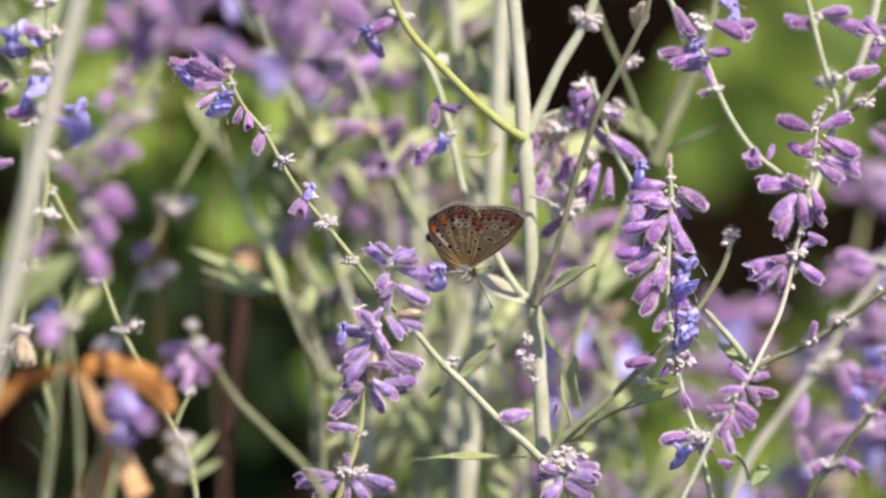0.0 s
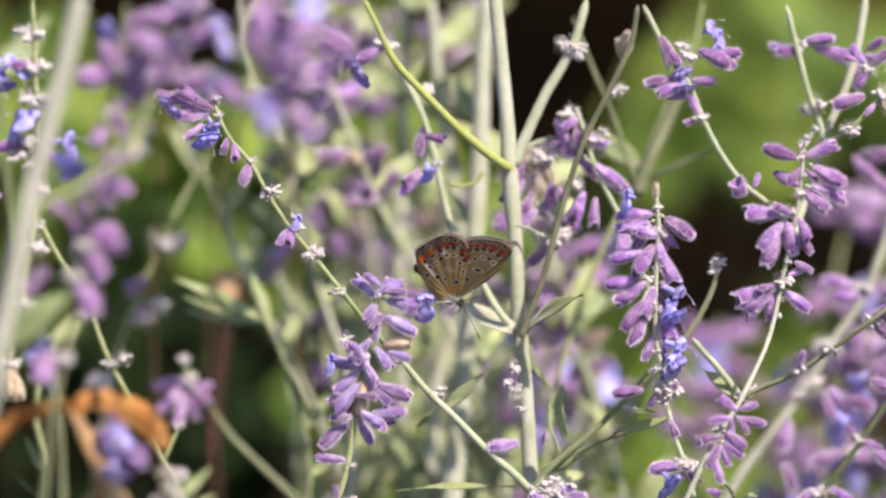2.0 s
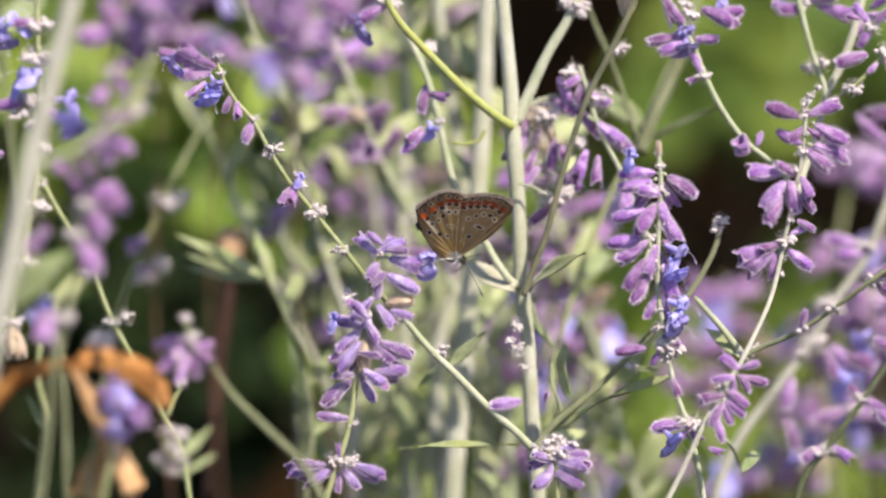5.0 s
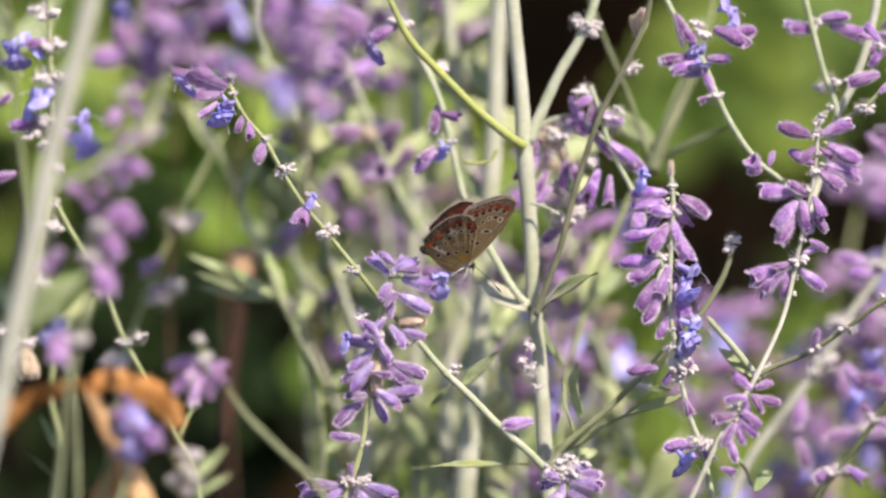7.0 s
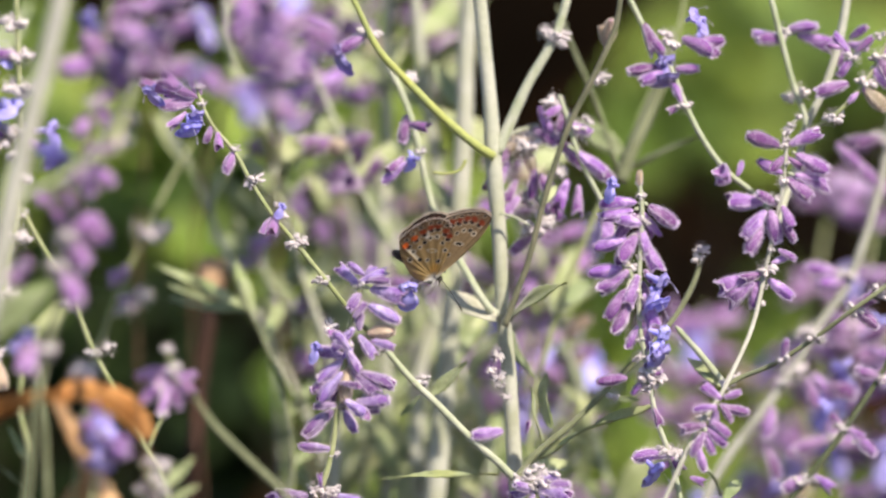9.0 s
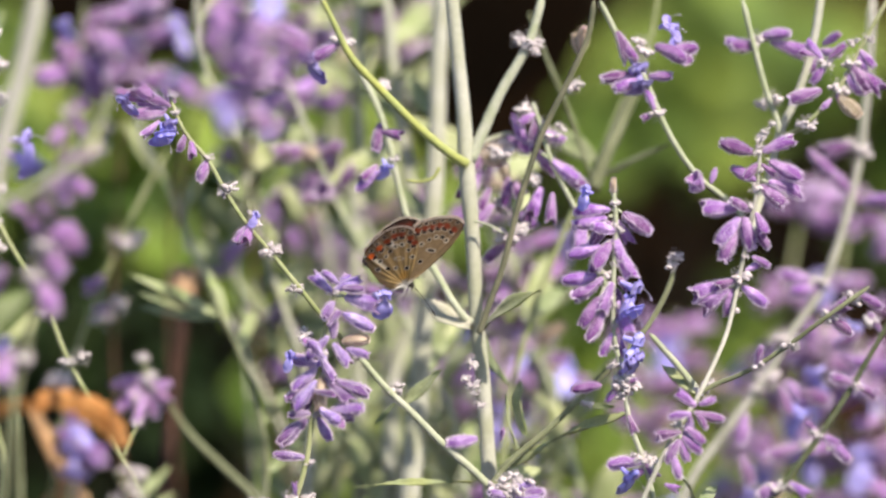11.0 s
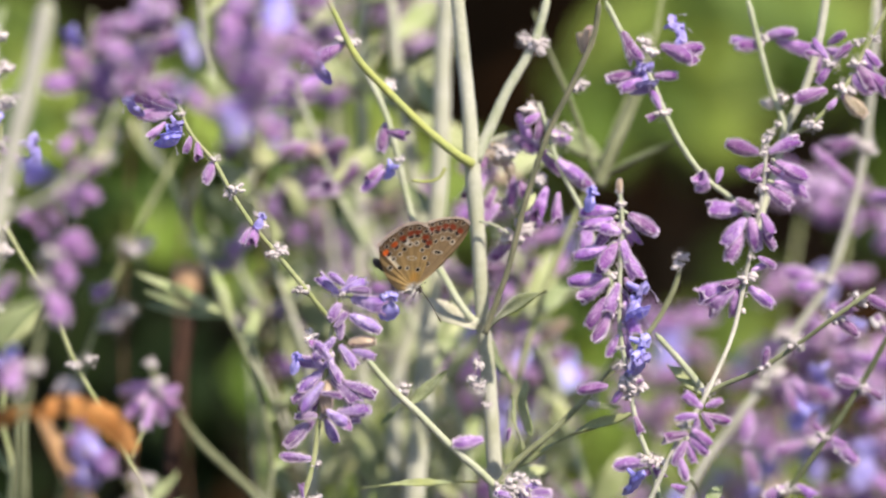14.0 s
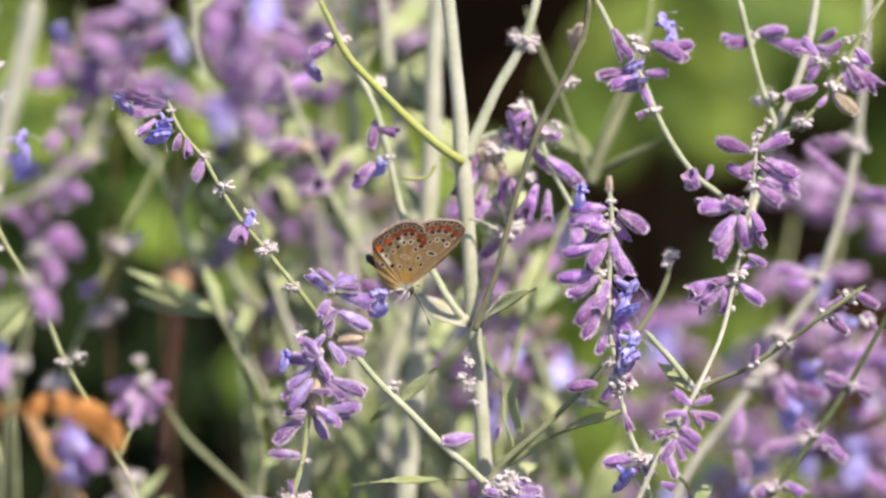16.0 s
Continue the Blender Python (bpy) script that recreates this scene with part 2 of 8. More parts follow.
def calyx_mesh(seed, mat, hair_mat, hairs=1150):
    """A ribbed, downy funnel of length 1 with a gaping two-lipped mouth, or a closed bud."""
    rng = random.Random(seed)
    verts, faces, ids = [], [], []
    sides = 18
    fat = rng.uniform(0.88, 1.12)
    opened = seed % 2 == 0
    prof = ([(0, 0.045), (0.08, 0.075), (0.22, 0.105), (0.40, 0.140), (0.58, 0.176), (0.74, 0.194), (0.88, 0.192), (0.96, 0.180), (1.0, 0.168)] if opened else
            [(0, 0.045), (0.08, 0.085), (0.20, 0.125), (0.36, 0.165), (0.54, 0.190), (0.70, 0.186), (0.84, 0.158), (0.94, 0.112), (1.0, 0.070)])
    bend = rng.uniform(-0.12, 0.12)
    notch = [rng.uniform(-0.03, 0.03) for _ in range(sides)]

    def ring(z, r, k, lift=0.0):
        a = 2 * math.pi * k / sides
        late = max(0.0, (z - 0.62) / 0.38)
        rib = 1 + (0.075 if k % 3 == 0 else -0.045) * (1 - 0.5 * late)
        lip = ((0.11 * math.cos(2 * a) + 0.05 * math.sin(a)) * late ** 1.5 + notch[k % sides] * late) if opened else 0.03 * math.cos(2 * a) * late
        flat = (1 - 0.30 * late * math.sin(a) ** 2) if opened else 1
        return Vector((r * rib * fat * math.cos(a) * (1 + 0.10 * late), r * rib * fat * flat * math.sin(a) + bend * z * z, z + lip + lift))

    for z, r in prof:
        for k in range(sides):
            verts.append(ring(z, r, k) * 1.0 + Vector([rng.uniform(-0.006, 0.006) for _ in range(3)]))
    n = len(prof)
    for i in range(n - 1):
        for k in range(sides):
            a, b = i * sides + k, i * sides + (k + 1) % sides
            faces.append((a, b, b + sides, a + sides)), ids.append(0)
    last = (n - 1) * sides
    for r, z in (((0.135, 0.93), (0.08, 0.62)) if opened else ((0.04, 0.96),)):
        inner = len(verts)
        for k in range(sides):
            verts.append(ring(z, r, k, -0.02))
        for k in range(sides):
            faces.append((last + k, last + (k + 1) % sides, inner + (k + 1) % sides, inner + k)), ids.append(1)
        last = inner
    faces.append(tuple(last + k for k in range(sides))), ids.append(1)
    faces.append(tuple(range(sides))[::-1]), ids.append(0)
    zs, rs = [q[0] for q in prof], [q[1] for q in prof]
    for i in range(hairs):
        rimmed = rng.random() < 0.30
        z = rng.uniform(0.95, 1.0) if rimmed else rng.uniform(0.02, 0.97)
        k = rng.uniform(0, sides) if rimmed or rng.random() < 0.4 else 3 * rng.randrange(sides // 3) + rng.gauss(0, 0.35)
        o = ring(z, np.interp(z, zs, rs) * 0.99, int(k) % sides).lerp(ring(z, np.interp(z, zs, rs) * 0.99, int(k + 1) % sides), k - int(k)) if k >= 0 else ring(z, np.interp(z, zs, rs), 0)
        a = 2 * math.pi * k / sides
        out = Vector((math.cos(a), math.sin(a), rng.uniform(0.0, 0.9) if not rimmed else rng.uniform(0.2, 1.6))).normalized()
        out = (out + Vector([rng.uniform(-0.45, 0.45) for _ in range(3)])).normalized()
        t = out.orthogonal().normalized() * 0.0055
        j = len(verts)
        h = rng.uniform(0.05, 0.12)
        verts += [o - t, o + t, o + out * h]
        faces.append((j, j + 1, j + 2)), ids.append(2)
    return to_mesh("calyx", verts, faces, [mat, CALYX_IN, hair_mat], ids)


def corolla_mesh(seed):
    """A tube flaring into four small upper lobes and one long lower lip; 1 is about the whole length."""
    rng = random.Random(seed)
    verts, faces = [], []
    sides, rings = 40, 9
    lobes = [(90, 0.38, 26), (42, 0.44, 27), (138, 0.44, 27), (0, 0.30, 20), (180, 0.30, 20), (-90, 0.84, 46)]
    lobes = [(a + rng.uniform(-5, 5), s * rng.uniform(0.9, 1.1), w) for a, s, w in lobes]
    curl = rng.uniform(0.05, 0.25)
    for skin in (0.0, 0.014):
        for i in range(rings):
            u = i / (rings - 1)
            for k in range(sides):
                a = 360 * k / sides
                reach = 0.13
                for c, s, w in lobes:
                    d = (a - c + 180) % 360 - 180
                    if abs(d) < w * 1.25:
                        reach = max(reach, s * math.sqrt(max(0.0, 1 - (d / (w * 1.25)) ** 2)))
                if u < 0.45:
                    r, z = 0.06 + 0.05 * u / 0.45, 0.9 * u
                else:
                    v = (u - 0.45) / 0.55
                    r = 0.11 + (reach - 0.11) * v
                    z = 0.405 + 0.20 * math.sin(v * 2.2) * (0.6 if a > 200 else 1) - curl * v * v + 0.03 * math.sin(a * 0.35 + seed) * v
                lean = -0.15 * max(0, u - 0.3)
                verts.append((r * math.cos(radians(a)), r * math.sin(radians(a)) + lean, z - skin))
    n = sides * rings
    for f in (0, 1):
        for i in range(rings - 1):
            for k in range(sides):
                b = f * n + i * sides
                q = (b + k, b + (k + 1) % sides, b + sides + (k + 1) % sides, b + sides + k)
                faces.append(q if f else q[::-1])
    for k in range(sides):
        b = (rings - 1) * sides
        faces.append((b + k, b + (k + 1) % sides, n + b + (k + 1) % sides, n + b + k))
    return to_mesh("corolla", verts, faces, [PETAL])


def style_mesh():
    verts, faces = [], []
    sweep(spline([(0.0, 0, 0.3, 0.009), (0.05, 0.1, 0.6, 0.008), (0.1, 0.0, 0.85, 0.008), (0.12, -0.1, 0.95, 0.022)], 4), 5, verts, faces)
    return to_mesh("style", verts, faces, [FILAMENT])


def wool_mesh(seed):
    """A whorl of small woolly spent calyces round a node; radius about 1."""
    rng = random.Random(seed)
    verts, faces = [], []
    for i in range(rng.randint(12, 16)):
        a = rng.uniform(0, 2 * math.pi)
        d = Vector((math.cos(a), math.sin(a), rng.uniform(-0.35, 0.55))).normalized()
        ln = rng.uniform(0.35, 1.1)
        fat = rng.uniform(0.13, 0.26)
        mid = d * ln * 0.6 + Vector([rng.uniform(-0.12, 0.12) for _ in range(3)])
        line = [(0, 0, 0, fat * 0.5), (*(mid * 0.6), fat * 0.8), (*mid, fat), (*(d * ln), fat * 0.75), (*(d * (ln + 0.1)), fat * 0.2)]
        sweep(spline(line, 2), 7, verts, faces, 0.22, rng)
    for _ in range(130):
        d = Vector([rng.gauss(0, 1) for _ in range(3)]).normalized()
        o = d * rng.uniform(0.4, 0.95)
        t = d.orthogonal().normalized() * 0.025
        k = len(verts)
        verts += [o - t, o + t, o + (d + Vector([rng.uniform(-0.6, 0.6) for _ in range(3)])) * 0.3]
        faces.append((k, k + 1, k + 2))
    return to_mesh("tuft", verts, faces, [WOOL])


def leaf_mesh(seed, mat, width, teeth, bow, wave=0.02, name="leaf"):
    """A folded, toothed blade of length 1 with thickness."""
    rng = random.Random(seed)
    verts, faces = [], []
    rows, cols = 22, 5
    twist = rng.uniform(-0.5, 0.5)
    ph = rng.uniform(0, 6)
    for thick in (0.0, -0.012):
        for i in range(rows):
            t = i / (rows - 1)
            w = width * (math.sin(math.pi * min(1, t ** 0.85)) ** 0.8 * 0.95 + 0.05 * (1 - t))
            w *= 1 + teeth * (1 if i % 2 else -1) * (0.3 < t < 0.97)
            for k in range(cols):
                s = 2 * k / (cols - 1) - 1
                x, y = w * s, 0.25 * w * abs(s) + wave * math.sin(9 * t + ph + 2 * s) * abs(s)
                a = twist * t
                verts.append((x * math.cos(a) - y * math.sin(a), x * math.sin(a) + y * math.cos(a) + bow * math.sin(math.pi * t) * 0.5 + thick, t))
    n = rows * cols
    for f in (0, 1):
        for i in range(rows - 1):
            for k in range(cols - 1):
                a = f * n + i * cols + k
                q = (a, a + 1, a + cols + 1, a + cols)
                faces.append(q if f else q[::-1])
    for i in range(rows - 1):
        for k in (0, cols - 1):
            a = i * cols + k
            q = (a, a + cols, n + a + cols, n + a)
            faces.append(q if k else q[::-1])
    return to_mesh(name, verts, faces, [mat])


CALYX_KINDS = [calyx_mesh(s, CALYX, CALYX_HAIR) for s in range(8)]
SHADE_VIOLET_KINDS = [calyx_mesh(60 + s, CALYX_SHADE_VIOLET, CALYX_HAIR, 1500) for s in range(7)]
BRIGHTENED_KINDS = [calyx_mesh(40 + s, CALYX_BRIGHTENED, CALYX_HAIR) for s in range(5)]
DRY_KINDS = [calyx_mesh(21 + 2 * s, CALYX_DRY, CALYX_DRY_HAIR, 2200) for s in range(3)]
COROLLA_KINDS = [corolla_mesh(s) for s in range(4)]
STYLE = style_mesh()
WOOL_KINDS = [wool_mesh(s) for s in range(5)]
LEAF_KINDS = [leaf_mesh(s, LEAF, 0.115, 0.10, 0.10 * (-1) ** s) for s in range(5)]
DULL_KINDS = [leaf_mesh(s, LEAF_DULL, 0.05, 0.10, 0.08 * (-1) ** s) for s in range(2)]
PALE_KINDS = [leaf_mesh(s, LEAF_PALE, 0.15, 0.08, 0.10 * (-1) ** s) for s in range(5)]
OLIVE_KINDS = [leaf_mesh(s, LEAF_OLIVE, 0.115, 0.10, 0.10 * (-1) ** s) for s in range(5)]
YELLOW_KINDS = [leaf_mesh(s, LEAF_YELLOW, 0.042, 0.14, 0.08, 0.03) for s in range(2)]
SHADOW_GREEN_KINDS = [leaf_mesh(10 + s, SHADOW_GREEN, 0.30, 0.04, 0.25 * (-1) ** s, 0.04) for s in range(4)]
BROAD_KINDS = [leaf_mesh(s, BROAD, 0.30, 0.04, 0.25 * (-1) ** s, 0.04) for s in range(5)]


def thing(name, at, label, category, group="", kind=""):
    ob = new(name)
    ob.empty_display_size = 0.01
    ob.location = at
    return tagged(ob, label, category, group, kind)


def part(name, me, owner, m, label=""):
    """One mesh object under its thing; m is its pose in the world."""
    ob = new(name, me)
    ob.parent = owner
    ob.matrix_basis = Matrix.Translation(-owner.location) @ m
    if label:
        ob["label"] = label
    return ob


def world_point(p):
    return Vector((p[0] * MM, p[1] * MM, p[2] * MM + HEIGHT))


dice = random.Random(7)


def stem(owner, rows, mat, name="stem", sides=10, steps=5):
    """rows: x, y, z, radius in millimetres from the flower that the butterfly visits."""
    line = spline(rows, steps) * MM
    line[:, 2] += HEIGHT
    line[-1, 3] *= 0.3
    o = np.array(owner.location)
    line[:, :3] -= o
    verts, faces = [], []
    sweep(line, sides, verts, faces, 0.03, dice)
    ids = [0] * len(faces)
    near = [i for i, r in enumerate(rows) if -30 < r[1] < 40 and r[2] > -60]
    if near and name == "stem" and mat not in (STEM_DUSK, STEM_DARK):
        fuzz = random.Random(len(verts))
        for i in range(near[0] * steps, near[-1] * steps):
            way = Vector(line[i + 1][:3] - line[i][:3])
            for _ in range(int(way.length / MM * 16)):
                out = Vector([fuzz.gauss(0, 1) for _ in range(3)])
                out = (out - way * (out.dot(way) / way.length_squared)).normalized()
                root = Vector(line[i][:3]) + way * fuzz.random() + out * line[i][3] * 0.95
                lean = (out + way.normalized() * fuzz.uniform(-0.7, 0.7)).normalized() * fuzz.uniform(0.15, 0.38) * MM
                k = len(verts)
                verts += [root - way.normalized() * 0.02 * MM, root + way.normalized() * 0.02 * MM, root + lean]
                faces.append((k, k + 1, k + 2)), ids.append(1)
    return part(name, to_mesh(name, verts, faces, [mat, STEM_HAIR], ids), owner, Matrix.Translation(owner.location))


def stalk(rows, mat, label, lean=0.5, group="flowering sage stalks"):
    """A stalk whose lowest visible point runs on down to the ground."""
    x, y, z, r = rows[0]
    x1, y1, z1, _ = rows[1]
    tall = HEIGHT / MM
    foot = (x + (x - x1) * lean, y + (y - y1) * lean + 8, -tall, r * 1.3)
    drop = (-tall - z)
    low = [foot] + [(x + (foot[0] - x) * k, y + (foot[1] - y) * k, z + drop * k, r * (1 + 0.3 * k)) for k in (0.66, 0.3)]
    ob = thing("sage_stalk", world_point(foot), label, "plant", group)
    stem(ob, low + list(rows), mat)
    return ob


bloom = CALYX_KINDS   # which calyces the stalk at hand bears


def calyx(owner, base, tip, dry=False, wide=1.0):
    me = dice.choice(DRY_KINDS if dry else bloom)
    return part("calyx", me, owner, aim(world_point(base), world_point(tip), dice.uniform(0, 6.3), None, wide * dice.uniform(0.9, 1.15)),
                "dry tan calyx" if dry else "")


def corolla(owner, base, tip, turn=None):
    me = dice.choice(COROLLA_KINDS)
    ob = part("corolla", me, owner, aim(world_point(base), world_point(tip), dice.uniform(-0.5, 0.5) if turn is None else turn,
                                           (world_point(tip) - world_point(base)).length * 1.25), "violet-blue flower")
    st = new("style", STYLE)
    st.parent = ob
    return ob


def wool(owner, at, size=1.1):
    m = Matrix.LocRotScale(world_point(at), Euler((dice.uniform(-0.4, 0.4), dice.uniform(-0.4, 0.4), dice.uniform(0, 6))), (size * 1.15 * MM,) * 3)
    return part("tuft", dice.choice(WOOL_KINDS), owner, m, "white woolly bracts")


def leaf(owner, base, tip, turn=0.0, kind=None, wide=1.0):
    me = dice.choice(kind or LEAF_KINDS)
    return part("leaf", me, owner, aim(world_point(base), world_point(tip), turn + math.copysign(0.75, tip[0] - base[0]), None, wide))


def whorl(owner, at, way, count, size, droop=0.2, blue=0.15, dry=0.05, mass=1.0):
    """Calyces round a node, outwards and leaning along way; some with an open flower."""
    way = Vector(way).normalized()
    side = way.orthogonal().normalized()
    turn = dice.uniform(0, 6.3)
    at = Vector(at)
    for i in range(count):
        a = turn + 2 * math.pi * (i + dice.uniform(-0.3, 0.3)) / count
        out = side * math.cos(a) + way.cross(side) * math.sin(a)
        d = (out + way * dice.uniform(0.1, 0.8) - Vector((0, 0, droop * dice.uniform(0, 2)))).normalized()
        s = size * dice.uniform(0.75, 1.15)
        base = at + out * 0.4 + way * dice.uniform(-1, 1)
        calyx(owner, base, base + d * s, dice.random() < dry, mass)
        if dice.random() < blue:
            corolla(owner, base + d * s * 0.75, base + d * s * 1.75)
    wool(owner, at, 0.9)


def spike(owner, rows, first, last, count, each, size, blue=0.15, dry=0.05, mass=1.0):
    """Whorls set along the part of a stem line between the shares first and last."""
    line = spline(rows, 8)
    for i in range(count):
        t = (first + (last - first) * (i + dice.uniform(-0.2, 0.2)) / max(1, count - 1)) * (len(line) - 2)
        k = int(max(0, min(len(line) - 2, t)))
        a, b = line[k][:3], line[k + 1][:3]
        whorl(owner, a, b - a, each, size, 0.3, blue, dry, mass)


# ---- ground ----
def ground():
    rng = random.Random(3)
    verts, faces = [], []
    xs = [-3000, -600, -120, -30, -8] + [-3 + 0.1 * i for i in range(61)] + [8, 30, 120, 600, 3000]
    for y in xs:
        for x in xs:
            near = abs(x) < 4 and abs(y) < 4
            verts.append((x, y, (noise.noise((x * 3, y * 3, 0)) * 0.02 + rng.uniform(-0.004, 0.004)) * near - 0.012))
    n = len(xs)
    for j in range(n - 1):
        for i in range(n - 1):
            a = j * n + i
            faces.append((a, a + 1, a + n + 1, a + n))
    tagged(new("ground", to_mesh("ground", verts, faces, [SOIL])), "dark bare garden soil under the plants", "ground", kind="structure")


ground()

# ---- the sage in the plane of focus ----

# tall white stem with its branches
line = [(16, 2.61, -42.53, 1.19), (15.15, 6.69, -31.33, 1.16), (14.56, 10.18, -21.73, 1.13), (13.71, 13.09, -13.73, 1.1), (13.11, 17.17, -2.53, 1.14), (12.25, 21.24, 8.66, 1.3), (11.8, 23.86, 15.86, 1.12), (10.9, 27.07, 24.66, 1.08), (9.87, 30.85, 35.06, 1.03)]
s = stalk(line, STEM_WHITE, "tall downy white sage stem forking into thin branches", 0.3)
stem(s, [(12.77, 21.39, 9.06, 0.94), (14.98, 23.14, 13.86, 0.85), (17.11, 24.74, 18.26, 0.77), (21.79, 27.59, 26.1, 0.68), (23.92, 29.98, 32.66, 0.6)], STEM_PALE)
stem(s, [(12.21, 19.6, 9.3, 0.78), (10.26, 18.84, 10.83, 0.70), (5.6, 20.15, 14.42, 0.66), (-0.76, 22.32, 20.4, 0.60), (-5, 23.92, 24.78, 0.54), (-7.97, 25.95, 30.36, 0.44), (-9.67, 27.11, 33.55, 0.42)], STEM_YELLOW)
stem(s, [(13.21, 27.74, 8.97, 0.35), (15.95, 28.24, 10.34, 0.32), (19.38, 28.59, 11.31, 0.28)], STEM_PALE)
stem(s, [(13.12, 12.6, -13.81, 0.72), (11.83, 12, -12.49, 0.62), (10.3, 13, -10.69, 0.58), (8.35, 16, -8.17, 0.58), (3.23, 24, -0.7, 0.55), (1.6, 27, 5.33, 0.52), (0.39, 29, 10.27, 0.5), (-0.65, 31, 13.31, 0.47), (-4.19, 35, 19.87, 0.42)], STEM_PALE)
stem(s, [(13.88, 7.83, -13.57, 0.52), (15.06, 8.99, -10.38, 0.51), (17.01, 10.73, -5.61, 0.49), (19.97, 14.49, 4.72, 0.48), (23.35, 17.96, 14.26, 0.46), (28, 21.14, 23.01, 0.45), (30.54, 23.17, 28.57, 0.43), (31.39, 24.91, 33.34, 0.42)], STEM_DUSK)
stem(s, [(15.26, -2.76, -33.89, 0.62), (12.73, -1.89, -31.51, 0.59), (9.78, -1.03, -29.14, 0.57), (3.03, 1.28, -22.8, 0.54), (0.51, 2.09, -20.58, 0.51), (-4.13, 3.93, -15.51, 0.48)], STEM_PALE)
stem(s, [(15.55, -0.91, -34.65, 0.52), (17.41, -0.04, -32.27, 0.49), (24.17, 1.98, -26.71, 0.47), (32.62, 4.87, -18.77, 0.45), (37.69, 6.61, -14.01, 0.42), (41.49, 8.63, -8.45, 0.4), (42.93, 9.93, -4.87, 0.37), (43.18, 10.94, -2.09, 0.35)], STEM_OLIVE)
stem(s, [(13.23, 15.51, 1.67, 0.21), (14.93, 15.36, 1.27, 0.19), (18.15, 14.78, -0.33, 0.17)], STEM_PALE)
stem(s, [(8.15, 19.21, 8.91, 0.28), (7.3, 18.71, 7.56, 0.26), (5.18, 18.48, 6.92, 0.23), (3.06, 18.57, 7.16, 0.21)], STEM_YELLOW)
wool(s, (0.09, 25.38, 20.02), 1.2)
wool(s, (-6.47, 27.65, 26.26), 1.9)
wool(s, (-7.58, 27.36, 25.46), 1.3)
wool(s, (1.36, 21.54, 9.46), 0.9)
wool(s, (21.79, 27.5, 25.86), 1.9)
wool(s, (20.09, 27.65, 26.26), 1.2)
wool(s, (18.39, 17.58, -1.41), 2.5)
wool(s, (20.26, 17.98, -0.29), 1.6)
wool(s, (24.77, 22.76, 12.82), 1.3)
wool(s, (26.47, 23.14, 13.86), 1.0)
wool(s, (21.96, 20.43, 6.42), 1.1)
wool(s, (27.92, 25.09, 19.22), 1.2)
wool(s, (29.03, 25.38, 20.02), 1.0)
wool(s, (-4.14, 4.81, -16.03), 1.3)
wool(s, (0.93, 3.02, -20.95), 1.5)
wool(s, (1.77, 3.36, -20), 0.9)
wool(s, (43.3, 9.86, -2.15), 1.1)
wool(s, (42.7, 9.43, -3.34), 0.9)
wool(s, (30.05, 2.35, -22.77), 1.0)
calyx(s, (29.63, 27.33, 24.58), (30.24, 26.54, 28.39), True)
calyx(s, (29.28, 26.71, 24.24), (28.61, 28.17, 26.99), True)
calyx(s, (-0.77, 23.39, 14.68), (-1.36, 21.39, 10.86))
calyx(s, (-0.77, 22.63, 13.58), (2.38, 20.9, 13.27))
calyx(s, (-0.34, 22.5, 12.28), (-1.19, 22.42, 10.51))
calyx(s, (-0.77, 20.58, 7.99), (-4.17, 20.31, 5.39))
calyx(s, (-1.19, 21.41, 8.61), (-3.32, 19.78, 6.92))
wool(s, (13.2, 8.9, -23.6), 0.9)
wool(s, (14.9, 9.2, -24.8), 0.8)
calyx(s, (13.56, -0.66, -27.02), (9.1, -0.68, -28.19))
calyx(s, (16.95, -0.12, -27.68), (17.52, -0.31, -25.8))
corolla(s, (-9.85, 25.22, 25.43), (-13.22, 23.09, 23.98))
calyx(s, (-7.13, 25.42, 26.26), (-11.8, 24.81, 24.31))
corolla(s, (-0.34, 21.54, 9.46), (0.51, 19.39, 7.95))
wool(s, (12.6, 5.2, -17.2), 1.1)
wool(s, (12.9, 3.8, -20.4), 1.2)
wool(s, (11.9, 4.2, -19.2), 0.7)
wool(s, (14.1, 3.0, -23.2), 0.9)
leaf(s, (12.6, 9.6, -13.2), (5.3, 18.94, -11.9), 0.5, PALE_KINDS)
leaf(s, (14.3, 11.6, -14.2), (22.9, 3.35, -5.0), 0.05, OLIVE_KINDS)
leaf(s, (17.03, 1.81, -33.02), (35.44, 0.06, -23.23), -0.34, YELLOW_KINDS, 1.0)
leaf(s, (12.79, 1.18, -34.77), (-4.96, -4.61, -33.13), 0.5, YELLOW_KINDS, 0.6)
leaf(s, (19.57, 2.83, -30.24), (17.74, 0.05, -20.33), -0.25, None, 0.8)
leaf(s, (20.84, 3.55, -28.25), (20.14, 12.05, -22.46), -0.57, None, 1.2)
leaf(s, (2.37, 5.15, -23.87), (8.27, 4.17, -17.77), 0.41)
leaf(s, (1.36, 5.29, -23.47), (-2.04, 5.99, -27.39), 0.07, None, 0.9)
leaf(s, (30.16, 5, -24.27), (34.27, 2.21, -23.17), 0.17, None, 0.8)
leaf(s, (19.14, 14.85, 2.8), (21.77, 18.84, 4.99), -0.38, None, 1.6)
leaf(s, (13.71, 12.51, -15.33), (18.61, 19.21, -26.16), 0.59)
leaf(s, (14.98, 4.94, -36.13), (23.78, 14.79, -38.3), 0.43)
